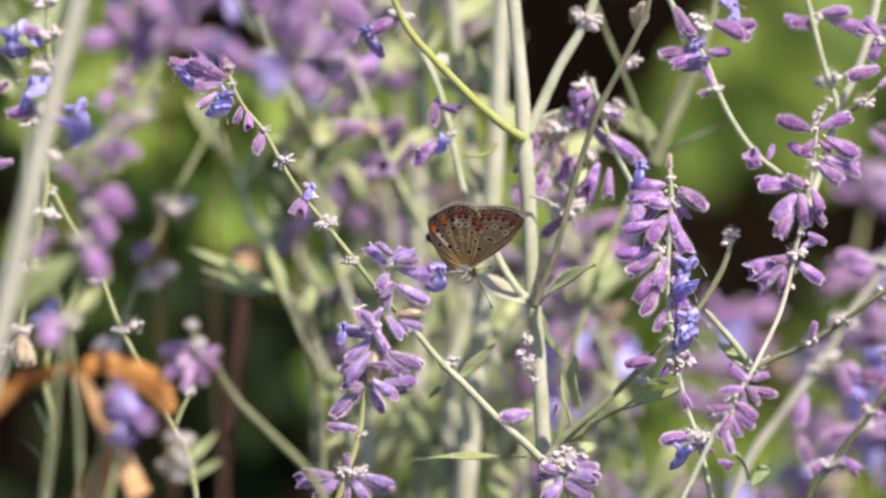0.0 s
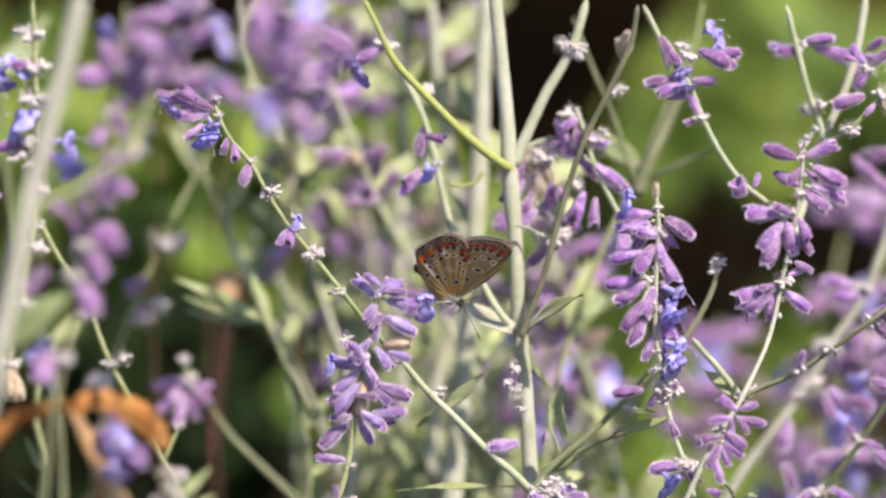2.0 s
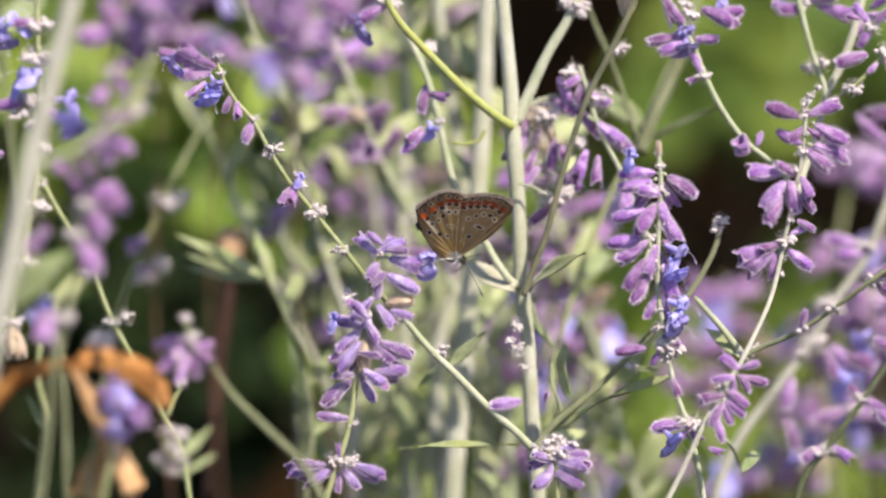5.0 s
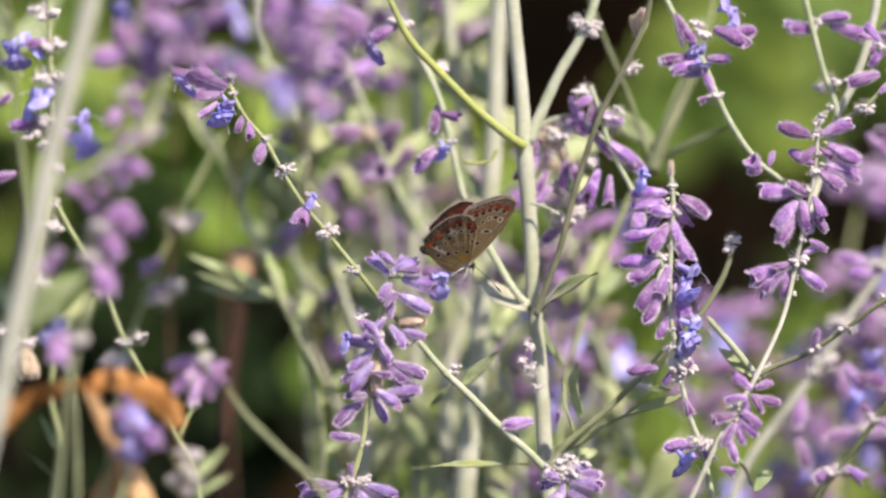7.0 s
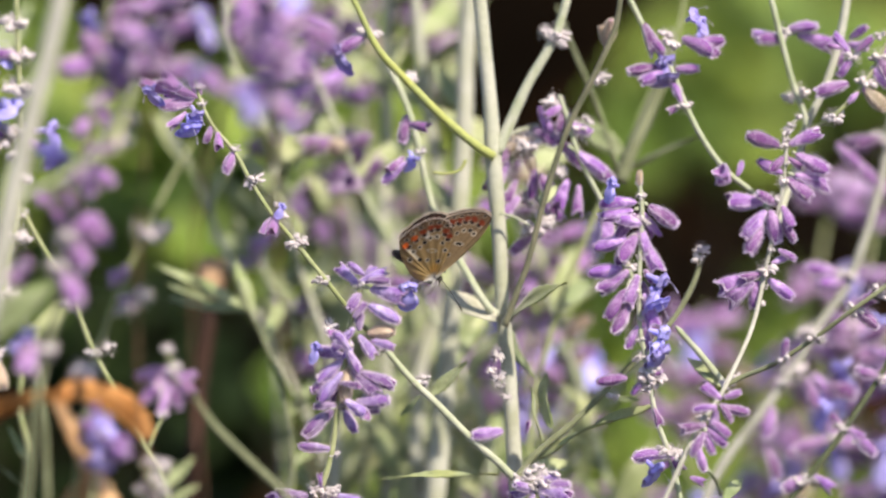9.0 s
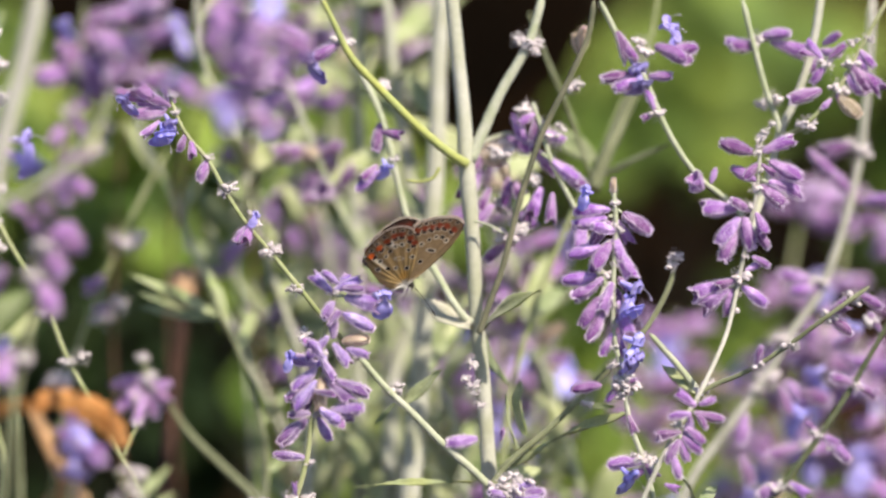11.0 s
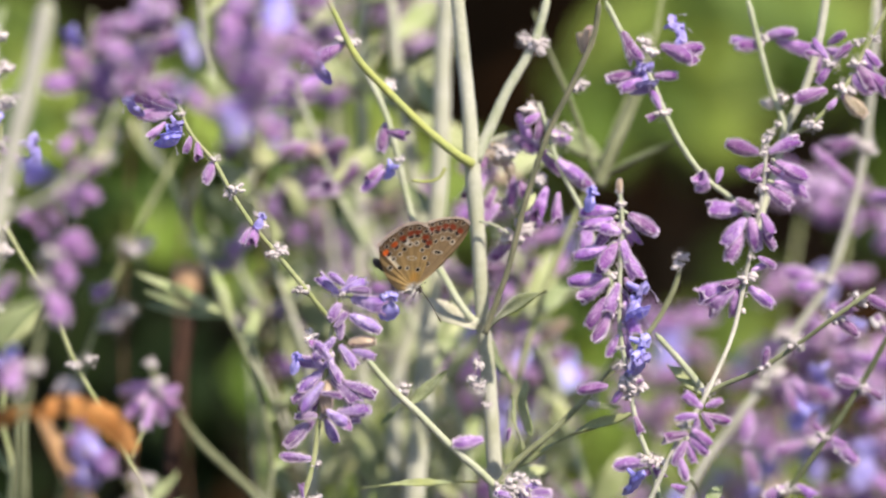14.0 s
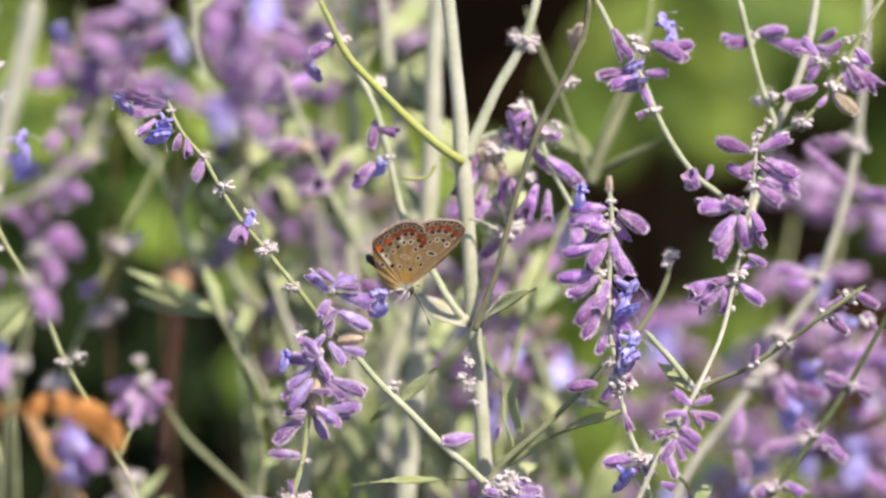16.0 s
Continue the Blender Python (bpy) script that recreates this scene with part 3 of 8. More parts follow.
stem(s, [(-3.72, 6.62, -16.9, 0.42), (-7.07, 4.03, -12.31, 0.4), (-9.73, 2.29, -8.33, 0.39), (-13.32, 2.93, -3.65, 0.37), (-17.26, 4.59, 0.91, 0.36), (-20.86, 6.08, 5.01, 0.34), (-23.79, 7.66, 9.34, 0.33), (-26.47, 9.29, 13.82, 0.32), (-29.49, 10.52, 17.21, 0.3), (-31.33, 11.81, 20.75, 0.29), (-32.17, 12.96, 23.9, 0.27)], STEM_GREEN)
bloom = BRIGHTENED_KINDS
calyx(s, (-35.54, 11.96, 22.05), (-40.38, 12.73, 23.27))
stem(s, [(-32.59, 11.95, 21.15, 0.3), (-35.54, 11.96, 22.05, 0.32)], STEM_PALE, 'pedicel', 6, 2)
calyx(s, (-33.09, 12.28, 21.53), (-37.31, 11.93, 24.41))
calyx(s, (-32.59, 11.83, 20.31), (-37.36, 11.52, 19.96))
calyx(s, (-32.33, 11.75, 20.77), (-36.23, 12.91, 21.45))
calyx(s, (-33.44, 11.49, 19.09), (-35.69, 10.43, 16.97))
calyx(s, (-32.17, 12.23, 21.5), (-32.59, 13.1, 24.29))
calyx(s, (-31.75, 12.02, 21.12), (-34.63, 11.21, 22.71))
calyx(s, (-31.17, 12.36, 21.45), (-31.77, 13.41, 23.31))
calyx(s, (-26.3, 9.24, 13.67), (-27.81, 8.14, 10.68))
calyx(s, (-19.77, 6.15, 4.98), (-22.28, 5.16, 2.49))
calyx(s, (-20.02, 5.83, 4.92), (-20.8, 3.11, 2.96))
calyx(s, (-29.65, 10.46, 17.23), (-30.51, 9.99, 14.73))
calyx(s, (-28.82, 10.27, 16.41), (-28.34, 7.82, 14.59))
calyx(s, (-32.59, 12.23, 21.5), (-35.61, 13.57, 19.73))
bloom = CALYX_KINDS
corolla(s, (-37.99, 11.66, 23.27), (-39.75, 9.58, 21.93))
corolla(s, (-33.13, 10.14, 19.1), (-32.24, 7.49, 16.2))
corolla(s, (-32.55, 10.57, 20.28), (-31.23, 8.35, 18.56))
corolla(s, (-18.74, 5.37, 5.97), (-19.54, 4.15, 7.02))
wool(s, (-31.5, 12.53, 22.72), 0.8)
wool(s, (-30.91, 11.67, 20.36), 0.8)
wool(s, (-23.37, 7.8, 9.73), 1.3)
wool(s, (-23.96, 7.57, 9.1), 0.9)
wool(s, (-19.6, 6.42, 5.95), 0.9)
wool(s, (-17.09, 4.59, 0.91), 1.5)
wool(s, (-16.25, 4.7, 1.23), 1.0)
wool(s, (-13.57, 2.7, -4.28), 1.2)
wool(s, (-26.3, 9.37, 14.06), 0.8)
wool(s, (-19.18, 5.94, 4.61), 0.8)
wool(s, (-12.06, 0.35, -10.74), 1.2)

# stem just behind it
line = [(3.18, 31.23, -54.53, 1.68), (4.77, 37.28, -37.92, 1.61), (5.83, 41.51, -26.3, 1.53), (7.16, 46.95, -11.35, 1.46), (8.13, 52.39, 3.59, 1.38), (8.48, 56.62, 15.22, 1.31), (9.37, 60.25, 25.18, 1.24)]
s = stalk(line, STEM_WHITE, "downy white sage stem, softly out of focus", 0.3)
leaf(s, (7.42, 47.55, -9.69), (1.42, 55.34, -5.84), -0.15)
leaf(s, (6.72, 43.32, -21.32), (-0.35, 40.1, -12.63), -0.07)
leaf(s, (5.39, 39.09, -32.94), (10.32, 47.12, -28.42), 0.01)
leaf(s, (8.13, 52.99, 5.25), (3.2, 60.47, 11.19), 0.33)

bloom = SHADE_VIOLET_KINDS

# the spike on which the butterfly sits
line = [(-15.34, -13.51, -37.13, 0.48), (-14.09, -12.23, -33.6, 0.46), (-12, -9.95, -27.34, 0.43), (-10.92, -7.38, -20.29, 0.41), (-9.67, -4.82, -13.24, 0.39), (-8.42, -2.25, -6.19, 0.36), (-7.25, -1.11, -3.05, 0.34)]
s = stalk(line, STEM_GREEN, "short purple sage flower spike visited by a butterfly", 0.4)
calyx(s, (-7.84, -1.3, -3.61), (-10.75, -0.4, -1.1))
calyx(s, (-7.67, -1.25, -3.18), (-3.83, -0.6, -1.64))
calyx(s, (-6.15, -1.51, -4.13), (-1.33, -1.97, -5.4))
stem(s, [(-7.84, -1.34, -3.68, 0.3), (-6.15, -1.51, -4.13, 0.32)], STEM_PALE, 'pedicel', 6, 2)
calyx(s, (-6.38, -2.69, -6.29), (-1.83, -3.05, -8.38))
stem(s, [(-7.84, -2.11, -5.8, 0.3), (-6.38, -2.69, -6.29, 0.32)], STEM_PALE, 'pedicel', 6, 2)
calyx(s, (-7.67, -1.53, -4.68), (-9.31, -4.47, -6.25))
calyx(s, (-7, -1.04, -3.08), (-5.76, 0.49, -1.42))
calyx(s, (-7.83, -3.7, -9.92), (-7.84, -2.54, -6.97))
calyx(s, (-8.5, -3.7, -9.38), (-11.34, -4.59, -12.61))
calyx(s, (-7.84, -3.82, -10.5), (-5.75, -4.88, -13.39))
calyx(s, (-6.6, -3.0, -10.6), (-2.7, -3.3, -9.9), True, 1.2)
calyx(s, (-6, -3.9, -11.36), (-2.67, -4.48, -12.3))
calyx(s, (-9.01, -3.84, -11.38), (-9.66, -5.54, -13.85))
calyx(s, (-10.17, -5.08, -13.32), (-14.25, -4.53, -12.45))
calyx(s, (-10.17, -5.04, -13.87), (-13.5, -6.1, -16.76))
calyx(s, (-10.76, -5.62, -16.5), (-14.92, -6.59, -18.09))
calyx(s, (-9.11, -5.51, -15.33), (-5.5, -6.76, -18.56))
stem(s, [(-9.67, -5.39, -14.8, 0.3), (-9.11, -5.51, -15.33, 0.32)], STEM_PALE, 'pedicel', 6, 2)
calyx(s, (-7.64, -5.75, -15.71), (-3, -6.36, -17.47))
calyx(s, (-9.69, -5.41, -14.98), (-9.99, -8.4, -19.17), True)
calyx(s, (-10.75, -6.04, -15.44), (-12.02, -6.3, -19.82))
calyx(s, (-8.47, -7.09, -20.14), (-3.5, -7.1, -19.5))
stem(s, [(-10.5, -7.38, -20.29, 0.3), (-8.47, -7.09, -20.14, 0.32)], STEM_PALE, 'pedicel', 6, 2)
calyx(s, (-10.09, -7.29, -20.77), (-8.5, -8.75, -24.05))
calyx(s, (-12.22, -7.43, -21.32), (-15.92, -8.87, -24.36))
stem(s, [(-11.42, -7.47, -20.52, 0.3), (-12.22, -7.43, -21.32, 0.32)], STEM_PALE, 'pedicel', 6, 2)
calyx(s, (-11.17, -7.1, -20.22), (-12.67, -7.85, -22.07))
calyx(s, (-9.67, -7.34, -20.3), (-5.52, -5.69, -21.49))
calyx(s, (-11.84, -9.66, -26.37), (-16.34, -9.44, -25.93))
calyx(s, (-13.25, -11.99, -31.9), (-13.67, -10.86, -29.84))
calyx(s, (-15.84, -11.71, -33.03), (-20.76, -12.29, -33.76))
stem(s, [(-14.34, -11.89, -32.66, 0.3), (-15.84, -11.71, -33.03, 0.32)], STEM_PALE, 'pedicel', 6, 2)
calyx(s, (-12, -11.95, -33), (-7.84, -12.52, -34.39))
calyx(s, (-14.92, -12.08, -33.21), (-17.39, -14.33, -34.8))
calyx(s, (-13.5, -12.18, -33.44), (-13.67, -13.23, -36.34))
calyx(s, (-11.17, -12, -32.62), (-6.99, -13.38, -33.67))
calyx(s, (-14.09, -12.08, -33.48), (-18.66, -13.18, -34.83))
calyx(s, (-12.84, -12.15, -33.28), (-10.75, -13.36, -36.02))
calyx(s, (-15.33, -12.15, -32.74), (-19.62, -13.84, -31.85))
calyx(s, (-6.06, -0.77, -4.29), (-1.17, -0.89, -5.36))
stem(s, [(-7.01, -0.46, -4.18, 0.3), (-6.06, -0.77, -4.29, 0.32)], STEM_PALE, 'pedicel', 6, 2)
corolla(s, (-0.9, 0.2, -3.9), (-0.06, -3.15, -4.5), 0.0)
corolla(s, (-13.24, -5.52, -12.25), (-14.96, -6.64, -10.94))
calyx(s, (-6.99, -1.96, -1.85), (-9.31, -1.92, 0.08))
calyx(s, (-6.57, -2.24, -2.46), (-3.25, -2.19, -2.66))
calyx(s, (-8.65, -4.55, -7.55), (-6.99, -3.27, -5.81))
calyx(s, (-9.65, -5.8, -11.97), (-7.83, -6.61, -15.22))
calyx(s, (-10.36, -7.41, -14.99), (-13.23, -8.49, -18.95))
calyx(s, (-9.31, -6.3, -11.78), (-11.53, -7.09, -8.81))
calyx(s, (-11.15, -8.97, -19.66), (-14.48, -8.58, -19.82))
calyx(s, (-9.9, -8.4, -18.99), (-6.97, -11.07, -20.62))
calyx(s, (-10.73, -7.96, -16.48), (-7.81, -8.81, -16.6))
wool(s, (-11.17, -9.86, -27.1), 0.9)
wool(s, (-7.84, -1.25, -3.45), 1.0)
wool(s, (-10.34, -7.44, -20.44), 1.0)
wool(s, (-12.84, -11.8, -32.43), 1.5)
wool(s, (-11.59, -11.72, -32.19), 1.2)
wool(s, (-14.5, -11.66, -32.04), 1.2)
wool(s, (-9.34, -4.39, -12.06), 0.7)

# young spike head below
line = [(18.91, -11.75, -41.04, 0.41), (18.74, -10.32, -37.11, 0.39), (18.49, -9.17, -33.97, 0.37), (18.07, -8.46, -32, 0.34)]
s = stalk(line, STEM_GREEN, "young woolly sage spike with purple calyces", 0.2)
calyx(s, (18.48, -8.99, -32.69), (23.26, -8.54, -32.24))
calyx(s, (18.07, -8.86, -33.19), (14.56, -9.23, -34.13))
calyx(s, (18.07, -9.27, -33.47), (16.82, -10.03, -36.33))
calyx(s, (18.74, -9.2, -33.51), (21, -9.89, -35.93))
calyx(s, (18.07, -8.63, -32.38), (21.42, -8.01, -31.01))
calyx(s, (18.49, -8.9, -33.17), (23.06, -10.25, -33.52))
calyx(s, (18.07, -8.97, -33.15), (15.1, -10.56, -31.59))
calyx(s, (18.48, -9.69, -34.66), (22.23, -11.1, -36.78))
calyx(s, (18.08, -9.16, -34.88), (15.53, -12.03, -36.4))
wool(s, (17.24, -7.97, -30.67), 1.0)
wool(s, (18.74, -7.74, -30.04), 0.9)
wool(s, (21, -8.08, -30.98), 0.9)
wool(s, (15.98, -8.31, -31.61), 1.2)
wool(s, (18.49, -8.31, -31.61), 1.6)
wool(s, (19.58, -8.17, -31.22), 1.2)
wool(s, (19.75, -8.74, -32.79), 1.3)
wool(s, (17.9, -8.74, -32.79), 1.3)
wool(s, (20.58, -8.54, -32.24), 1.0)

bloom = CALYX_KINDS

# dense spike beside the tall stem
line = [(40.24, -10.32, -37.11, 0.41), (38.15, -7.17, -28.47, 0.4), (36.06, -5.16, -22.96, 0.4), (34.97, -2.88, -16.67, 0.39), (33.72, -0.59, -10.38, 0.38), (33.63, 1.13, -5.66, 0.37), (33.8, 3.13, -0.16, 0.37), (34.14, 4.56, 3.77, 0.36), (33.97, 5.85, 7.31, 0.35), (33.72, 6.71, 9.67, 0.34)]
s = stalk(line, STEM_PALE, "sage flower spike with purple calyces and blue flowers", 0.3)
part("bud", DRY_KINDS[1], s, aim(world_point((33.75, 6.4, 9.0)), world_point((33.55, 6.9, 11.4)), 0.4, None, 0.95), "pale downy bud at the tip")
calyx(s, (33.29, 5.67, 6.78), (28.28, 5.77, 7.07))
stem(s, [(33.8, 5.65, 6.76, 0.3), (33.29, 5.67, 6.78, 0.32)], STEM_PALE, 'pedicel', 6, 2)
calyx(s, (35.04, 5.27, 6.4), (39.16, 4.51, 3.61))
stem(s, [(34.39, 5.65, 6.76, 0.3), (35.04, 5.27, 6.4, 0.32)], STEM_PALE, 'pedicel', 6, 2)
calyx(s, (32.77, 5.52, 5.66), (27.94, 4.55, 4.49))
stem(s, [(33.55, 5.37, 5.97, 0.3), (32.77, 5.52, 5.66, 0.32)], STEM_PALE, 'pedicel', 6, 2)
calyx(s, (33.28, 4.72, 5.31), (29.95, 3.94, 2.04))
calyx(s, (33.96, 4.3, 3.86), (30.37, 2.89, 5.43))
calyx(s, (33.98, 4.59, 3.32), (34.64, 3.08, -0.32))
calyx(s, (31.79, 3.6, 1.91), (27.11, 3.25, 0.15))
stem(s, [(33.3, 4.05, 2.35, 0.3), (31.79, 3.6, 1.91, 0.32)], STEM_PALE, 'pedicel', 6, 2)
calyx(s, (34.34, 3.97, 1.67), (36.14, 2.22, -2.68))
stem(s, [(34.14, 3.99, 2.2, 0.3), (34.34, 3.97, 1.67, 0.32)], STEM_PALE, 'pedicel', 6, 2)
calyx(s, (34.39, 5.17, 5.33), (36.15, 5.87, 1.52))
calyx(s, (33.57, 4.49, 2.46), (30.57, 1.44, -0.44))
calyx(s, (31.13, 2.6, -2.31), (26.27, 1.93, -3.46))
stem(s, [(32.46, 2.5, -1.89, 0.3), (31.13, 2.6, -2.31, 0.32)], STEM_PALE, 'pedicel', 6, 2)
calyx(s, (32.13, 2.23, -2.68), (28.28, 1.13, -5.66))
calyx(s, (31.6, 1.04, -5.27), (29.12, -0.24, -9.44))
stem(s, [(32.46, 1.76, -3.94, 0.3), (31.6, 1.04, -5.27, 0.32)], STEM_PALE, 'pedicel', 6, 2)
calyx(s, (32.32, 0.83, -6.83), (30.45, -0.87, -11.17))
stem(s, [(33.13, 1.42, -4.88, 0.3), (32.32, 0.83, -6.83, 0.32)], STEM_PALE, 'pedicel', 6, 2)
calyx(s, (34.39, 2.33, -2.54), (35.77, 0.68, -4.16))
calyx(s, (34.44, 0.93, -5.79), (35.81, -0.59, -10.38))
calyx(s, (33.54, 1.66, -3.18), (31.87, 0.39, -7.17))
calyx(s, (33.98, 2.05, -4.22), (34.89, 2.15, -8.72))
calyx(s, (34.38, -0.73, -10.33), (35.25, -1.31, -14.14))
calyx(s, (33.54, -0.73, -10.33), (31.9, -1.08, -13.33))
calyx(s, (31.89, -2.89, -17.74), (27.44, -3.3, -17.85))
calyx(s, (34.4, -3.12, -17.92), (32.46, -4.02, -19.82))
calyx(s, (34.8, -3.35, -17.39), (36.86, -3.69, -16.36))
calyx(s, (35.79, -5.1, -21.64), (36.65, -5.59, -24.14))
calyx(s, (38.13, -7.45, -28.16), (33.16, -6.49, -28.38))
stem(s, [(38.57, -7.11, -28.31, 0.3), (38.13, -7.45, -28.16, 0.32)], STEM_PALE, 'pedicel', 6, 2)
calyx(s, (38.59, -7.11, -29.39), (35.66, -7.49, -30.59))
calyx(s, (38.14, -7.41, -28.37), (39.97, -8.23, -30.29))
calyx(s, (41.1, -7.98, -31.56), (43.17, -8.54, -32.24))
corolla(s, (34.76, 1.05, -2.96), (38.53, -0.99, -4.17))
corolla(s, (35.43, 0.42, -4.69), (37.03, -2.35, -7.93))
corolla(s, (35.18, -1.75, -10.66), (39.03, -3.61, -11.38))
corolla(s, (35.18, -2.38, -12.38), (38.03, -4.86, -14.83))
corolla(s, (34.76, -8.38, -28.87), (37.2, -10.63, -30.66))
corolla(s, (30.58, 5.57, 9.45), (28.44, 4.44, 10.72))
wool(s, (34.11, 6, 7.7), 0.7612069426990213)
wool(s, (33.73, 4.97, 4.87), 0.6633906503030824)
wool(s, (33.59, 3.94, 2.04), 0.6117285271884114)
wool(s, (33.86, 2.9, -0.79), 0.6798850363300949)
wool(s, (33.46, 1.87, -3.62), 0.5813272668524546)
wool(s, (33.86, 0.84, -6.45), 0.6388218019249455)
wool(s, (33.72, -0.19, -9.28), 0.6476036964627989)
wool(s, (34.03, -1.22, -12.11), 0.8199034808904344)
wool(s, (33.31, -2.25, -14.94), 0.6102559034322279)
wool(s, (36.06, -3.3, -17.85), 1.6)
wool(s, (34.39, -2.88, -16.67), 1.2)
wool(s, (35.22, -3.68, -18.87), 1.2)
wool(s, (39.41, -7.17, -28.47), 1.4)
wool(s, (33.72, 6.65, 9.51), 0.7)
wool(s, (33.97, 6, 7.7), 0.8)
wool(s, (34.39, 4.71, 4.16), 1.0)
wool(s, (32.71, 2.42, -2.13), 1.0)
wool(s, (33.13, 1.13, -5.66), 0.9)
wool(s, (34.81, -3.16, -17.46), 1.6)
wool(s, (35.64, -2.73, -16.28), 1.0)
wool(s, (38.15, -7.02, -28.07), 1.5)
wool(s, (36.9, -6.82, -27.52), 1.2)
wool(s, (33.55, -2.16, -14.71), 1.0)
calyx(s, (24.98, 21.31, 9.24), (29.03, 20.37, 6.26))
stem(s, [(23.49, 21.83, 10.26, 0.3), (24.98, 21.31, 9.24, 0.32)], STEM_PALE, 'pedicel', 6, 2)
calyx(s, (26.28, 21.54, 8.33), (29.88, 19.93, 5.06))
calyx(s, (23.49, 22.87, 13.5), (26.91, 22.7, 11.77))
calyx(s, (22.65, 24, 15.82), (20.05, 21.84, 14.75))
calyx(s, (22.65, 23.9, 14.95), (22.23, 22.86, 11.71))
calyx(s, (25.19, 19.67, 4.71), (24.77, 18.33, 0.67))
calyx(s, (21.8, 19.35, 3.02), (20.96, 18.63, -0.34))
calyx(s, (23.51, 20.45, 5.34), (21.77, 18.01, 1.68))
calyx(s, (29.46, 18.5, 0.6), (29.4, 15.22, -3.64))
stem(s, [(29.45, 18.92, 2.26, 0.3), (29.46, 18.5, 0.6, 0.32)], STEM_PALE, 'pedicel', 6, 2)
stem(s, [(34.56, 13.67, -12.13, 0.42), (32.01, 16, -5.73, 0.4), (28.6, 18.92, 2.26, 0.39), (25.2, 21.24, 8.66, 0.38), (23.07, 23.57, 15.06, 0.36), (22.22, 24.45, 17.46, 0.35)], STEM_PALE)
wool(s, (21.42, 25.91, 15.63), 1.6)
wool(s, (23.55, 25.18, 13.63), 1.4)
wool(s, (22.27, 22.41, 6.01), 1.2)
wool(s, (17.15, 23.72, 9.62), 2.2)
wool(s, (25.69, 24.3, 11.22), 1.5)
calyx(s, (13.77, 25.51, 9.46), (17.15, 23.15, 7.83), True)
calyx(s, (17.19, 25.4, 9.05), (18.49, 24.97, 5.12), True)
calyx(s, (15.06, 26.13, 10.15), (18.05, 25.83, 8.9), True)
calyx(s, (19.33, 27.56, 14.63), (21.06, 26.67, 10.42))
calyx(s, (14.64, 24.63, 6.76), (12.05, 22.22, 2.91))
stem(s, [(15.06, 25.03, 7.37, 0.3), (14.64, 24.63, 6.76, 0.32)], STEM_PALE, 'pedicel', 6, 2)
calyx(s, (15.91, 23.94, 4.12), (14.21, 23.23, 0.75))
calyx(s, (18.48, 24.74, 5.66), (18.5, 23.79, 1.46))
calyx(s, (19.33, 24.19, 4.94), (21, 21.31, 2.33))
calyx(s, (15.05, 25.27, 9.09), (12.46, 22.68, 6.37))
calyx(s, (18.48, 26.77, 11.29), (21.85, 23.75, 9.61))
calyx(s, (16.34, 23.23, 1.65), (13.35, 22.11, -1.58))
calyx(s, (19.33, 22.78, 0.91), (22.72, 20.77, -1.1))
calyx(s, (21.91, 25.81, 9.8), (25.76, 25.02, 6.47))
calyx(s, (18.47, 20.87, -3.41), (15.05, 19.7, -6.17))
wool(s, (15.52, 27.65, 8.73), 2.0)
wool(s, (18.52, 27.95, 9.54), 1.7)
wool(s, (17.24, 24.87, 1.08), 1.8)
wool(s, (19.81, 25.75, 3.5), 1.5)
wool(s, (13.81, 27.07, 7.12), 1.5)

# spike with a star of calyces at its top
line = [(34.2, -24.09, -34.01, 0.38), (36.3, -21.76, -30.54, 0.37), (38.82, -19, -25.89, 0.36), (41.97, -15.03, -20.82, 0.35), (46.17, -9.18, -16.45, 0.35), (47.23, -7.54, -14.86, 0.34), (50.39, -1.52, -10.03, 0.33), (52.51, 4.15, -3.21, 0.32), (53.93, 6.45, 3.1, 0.31), (55.02, 8.17, 7.83, 0.3), (55.53, 9.89, 12.56, 0.29), (55.86, 11.04, 15.71, 0.28), (57.54, 11.96, 18.23, 0.28)]
s = stalk(line, STEM_GREY, "sage flower spike with starry whorls of purple calyces", 0.3)
calyx(s, (54.57, 10.11, 14.14), (49.82, 10.98, 15.55))
stem(s, [(55.02, 10.38, 13.9, 0.3), (54.57, 10.11, 14.14, 0.32)], STEM_PALE, 'pedicel', 6, 2)
calyx(s, (56.02, 10.29, 14.19), (60.22, 11.15, 16.02))
calyx(s, (55.88, 10.24, 12.61), (53.18, 9.26, 10.82))
calyx(s, (55.86, 9.88, 12.38), (57.71, 9.32, 10.98))
calyx(s, (57.08, 10.33, 12.76), (61.31, 9.09, 10.35))
stem(s, [(56.53, 10.12, 13.19, 0.3), (57.08, 10.33, 12.76, 0.32)], STEM_PALE, 'pedicel', 6, 2)
calyx(s, (55.01, 8.86, 10.25), (51.63, 11.44, 10.96))
calyx(s, (55.63, 9.02, 9.49), (59.38, 7.74, 6.64))
calyx(s, (56.87, 8.56, 10.04), (61.89, 10.35, 7.96))
stem(s, [(55.86, 9.03, 10.19, 0.3), (56.87, 8.56, 10.04, 0.32)], STEM_PALE, 'pedicel', 6, 2)
calyx(s, (52.33, 7.74, 6.26), (47.31, 7.45, 5.86))
stem(s, [(53.51, 7.65, 6.41, 0.3), (52.33, 7.74, 6.26, 0.32)], STEM_PALE, 'pedicel', 6, 2)
calyx(s, (52.56, 6.82, 5.07), (49.32, 5.82, 1.36))
stem(s, [(53.18, 7.37, 5.62, 0.3), (52.56, 6.82, 5.07, 0.32)], STEM_PALE, 'pedicel', 6, 2)
calyx(s, (53.16, 6.88, 5.17), (54.35, 5.53, 0.58))
calyx(s, (52.03, 6.82, 3.23), (49.99, 4.96, -1))
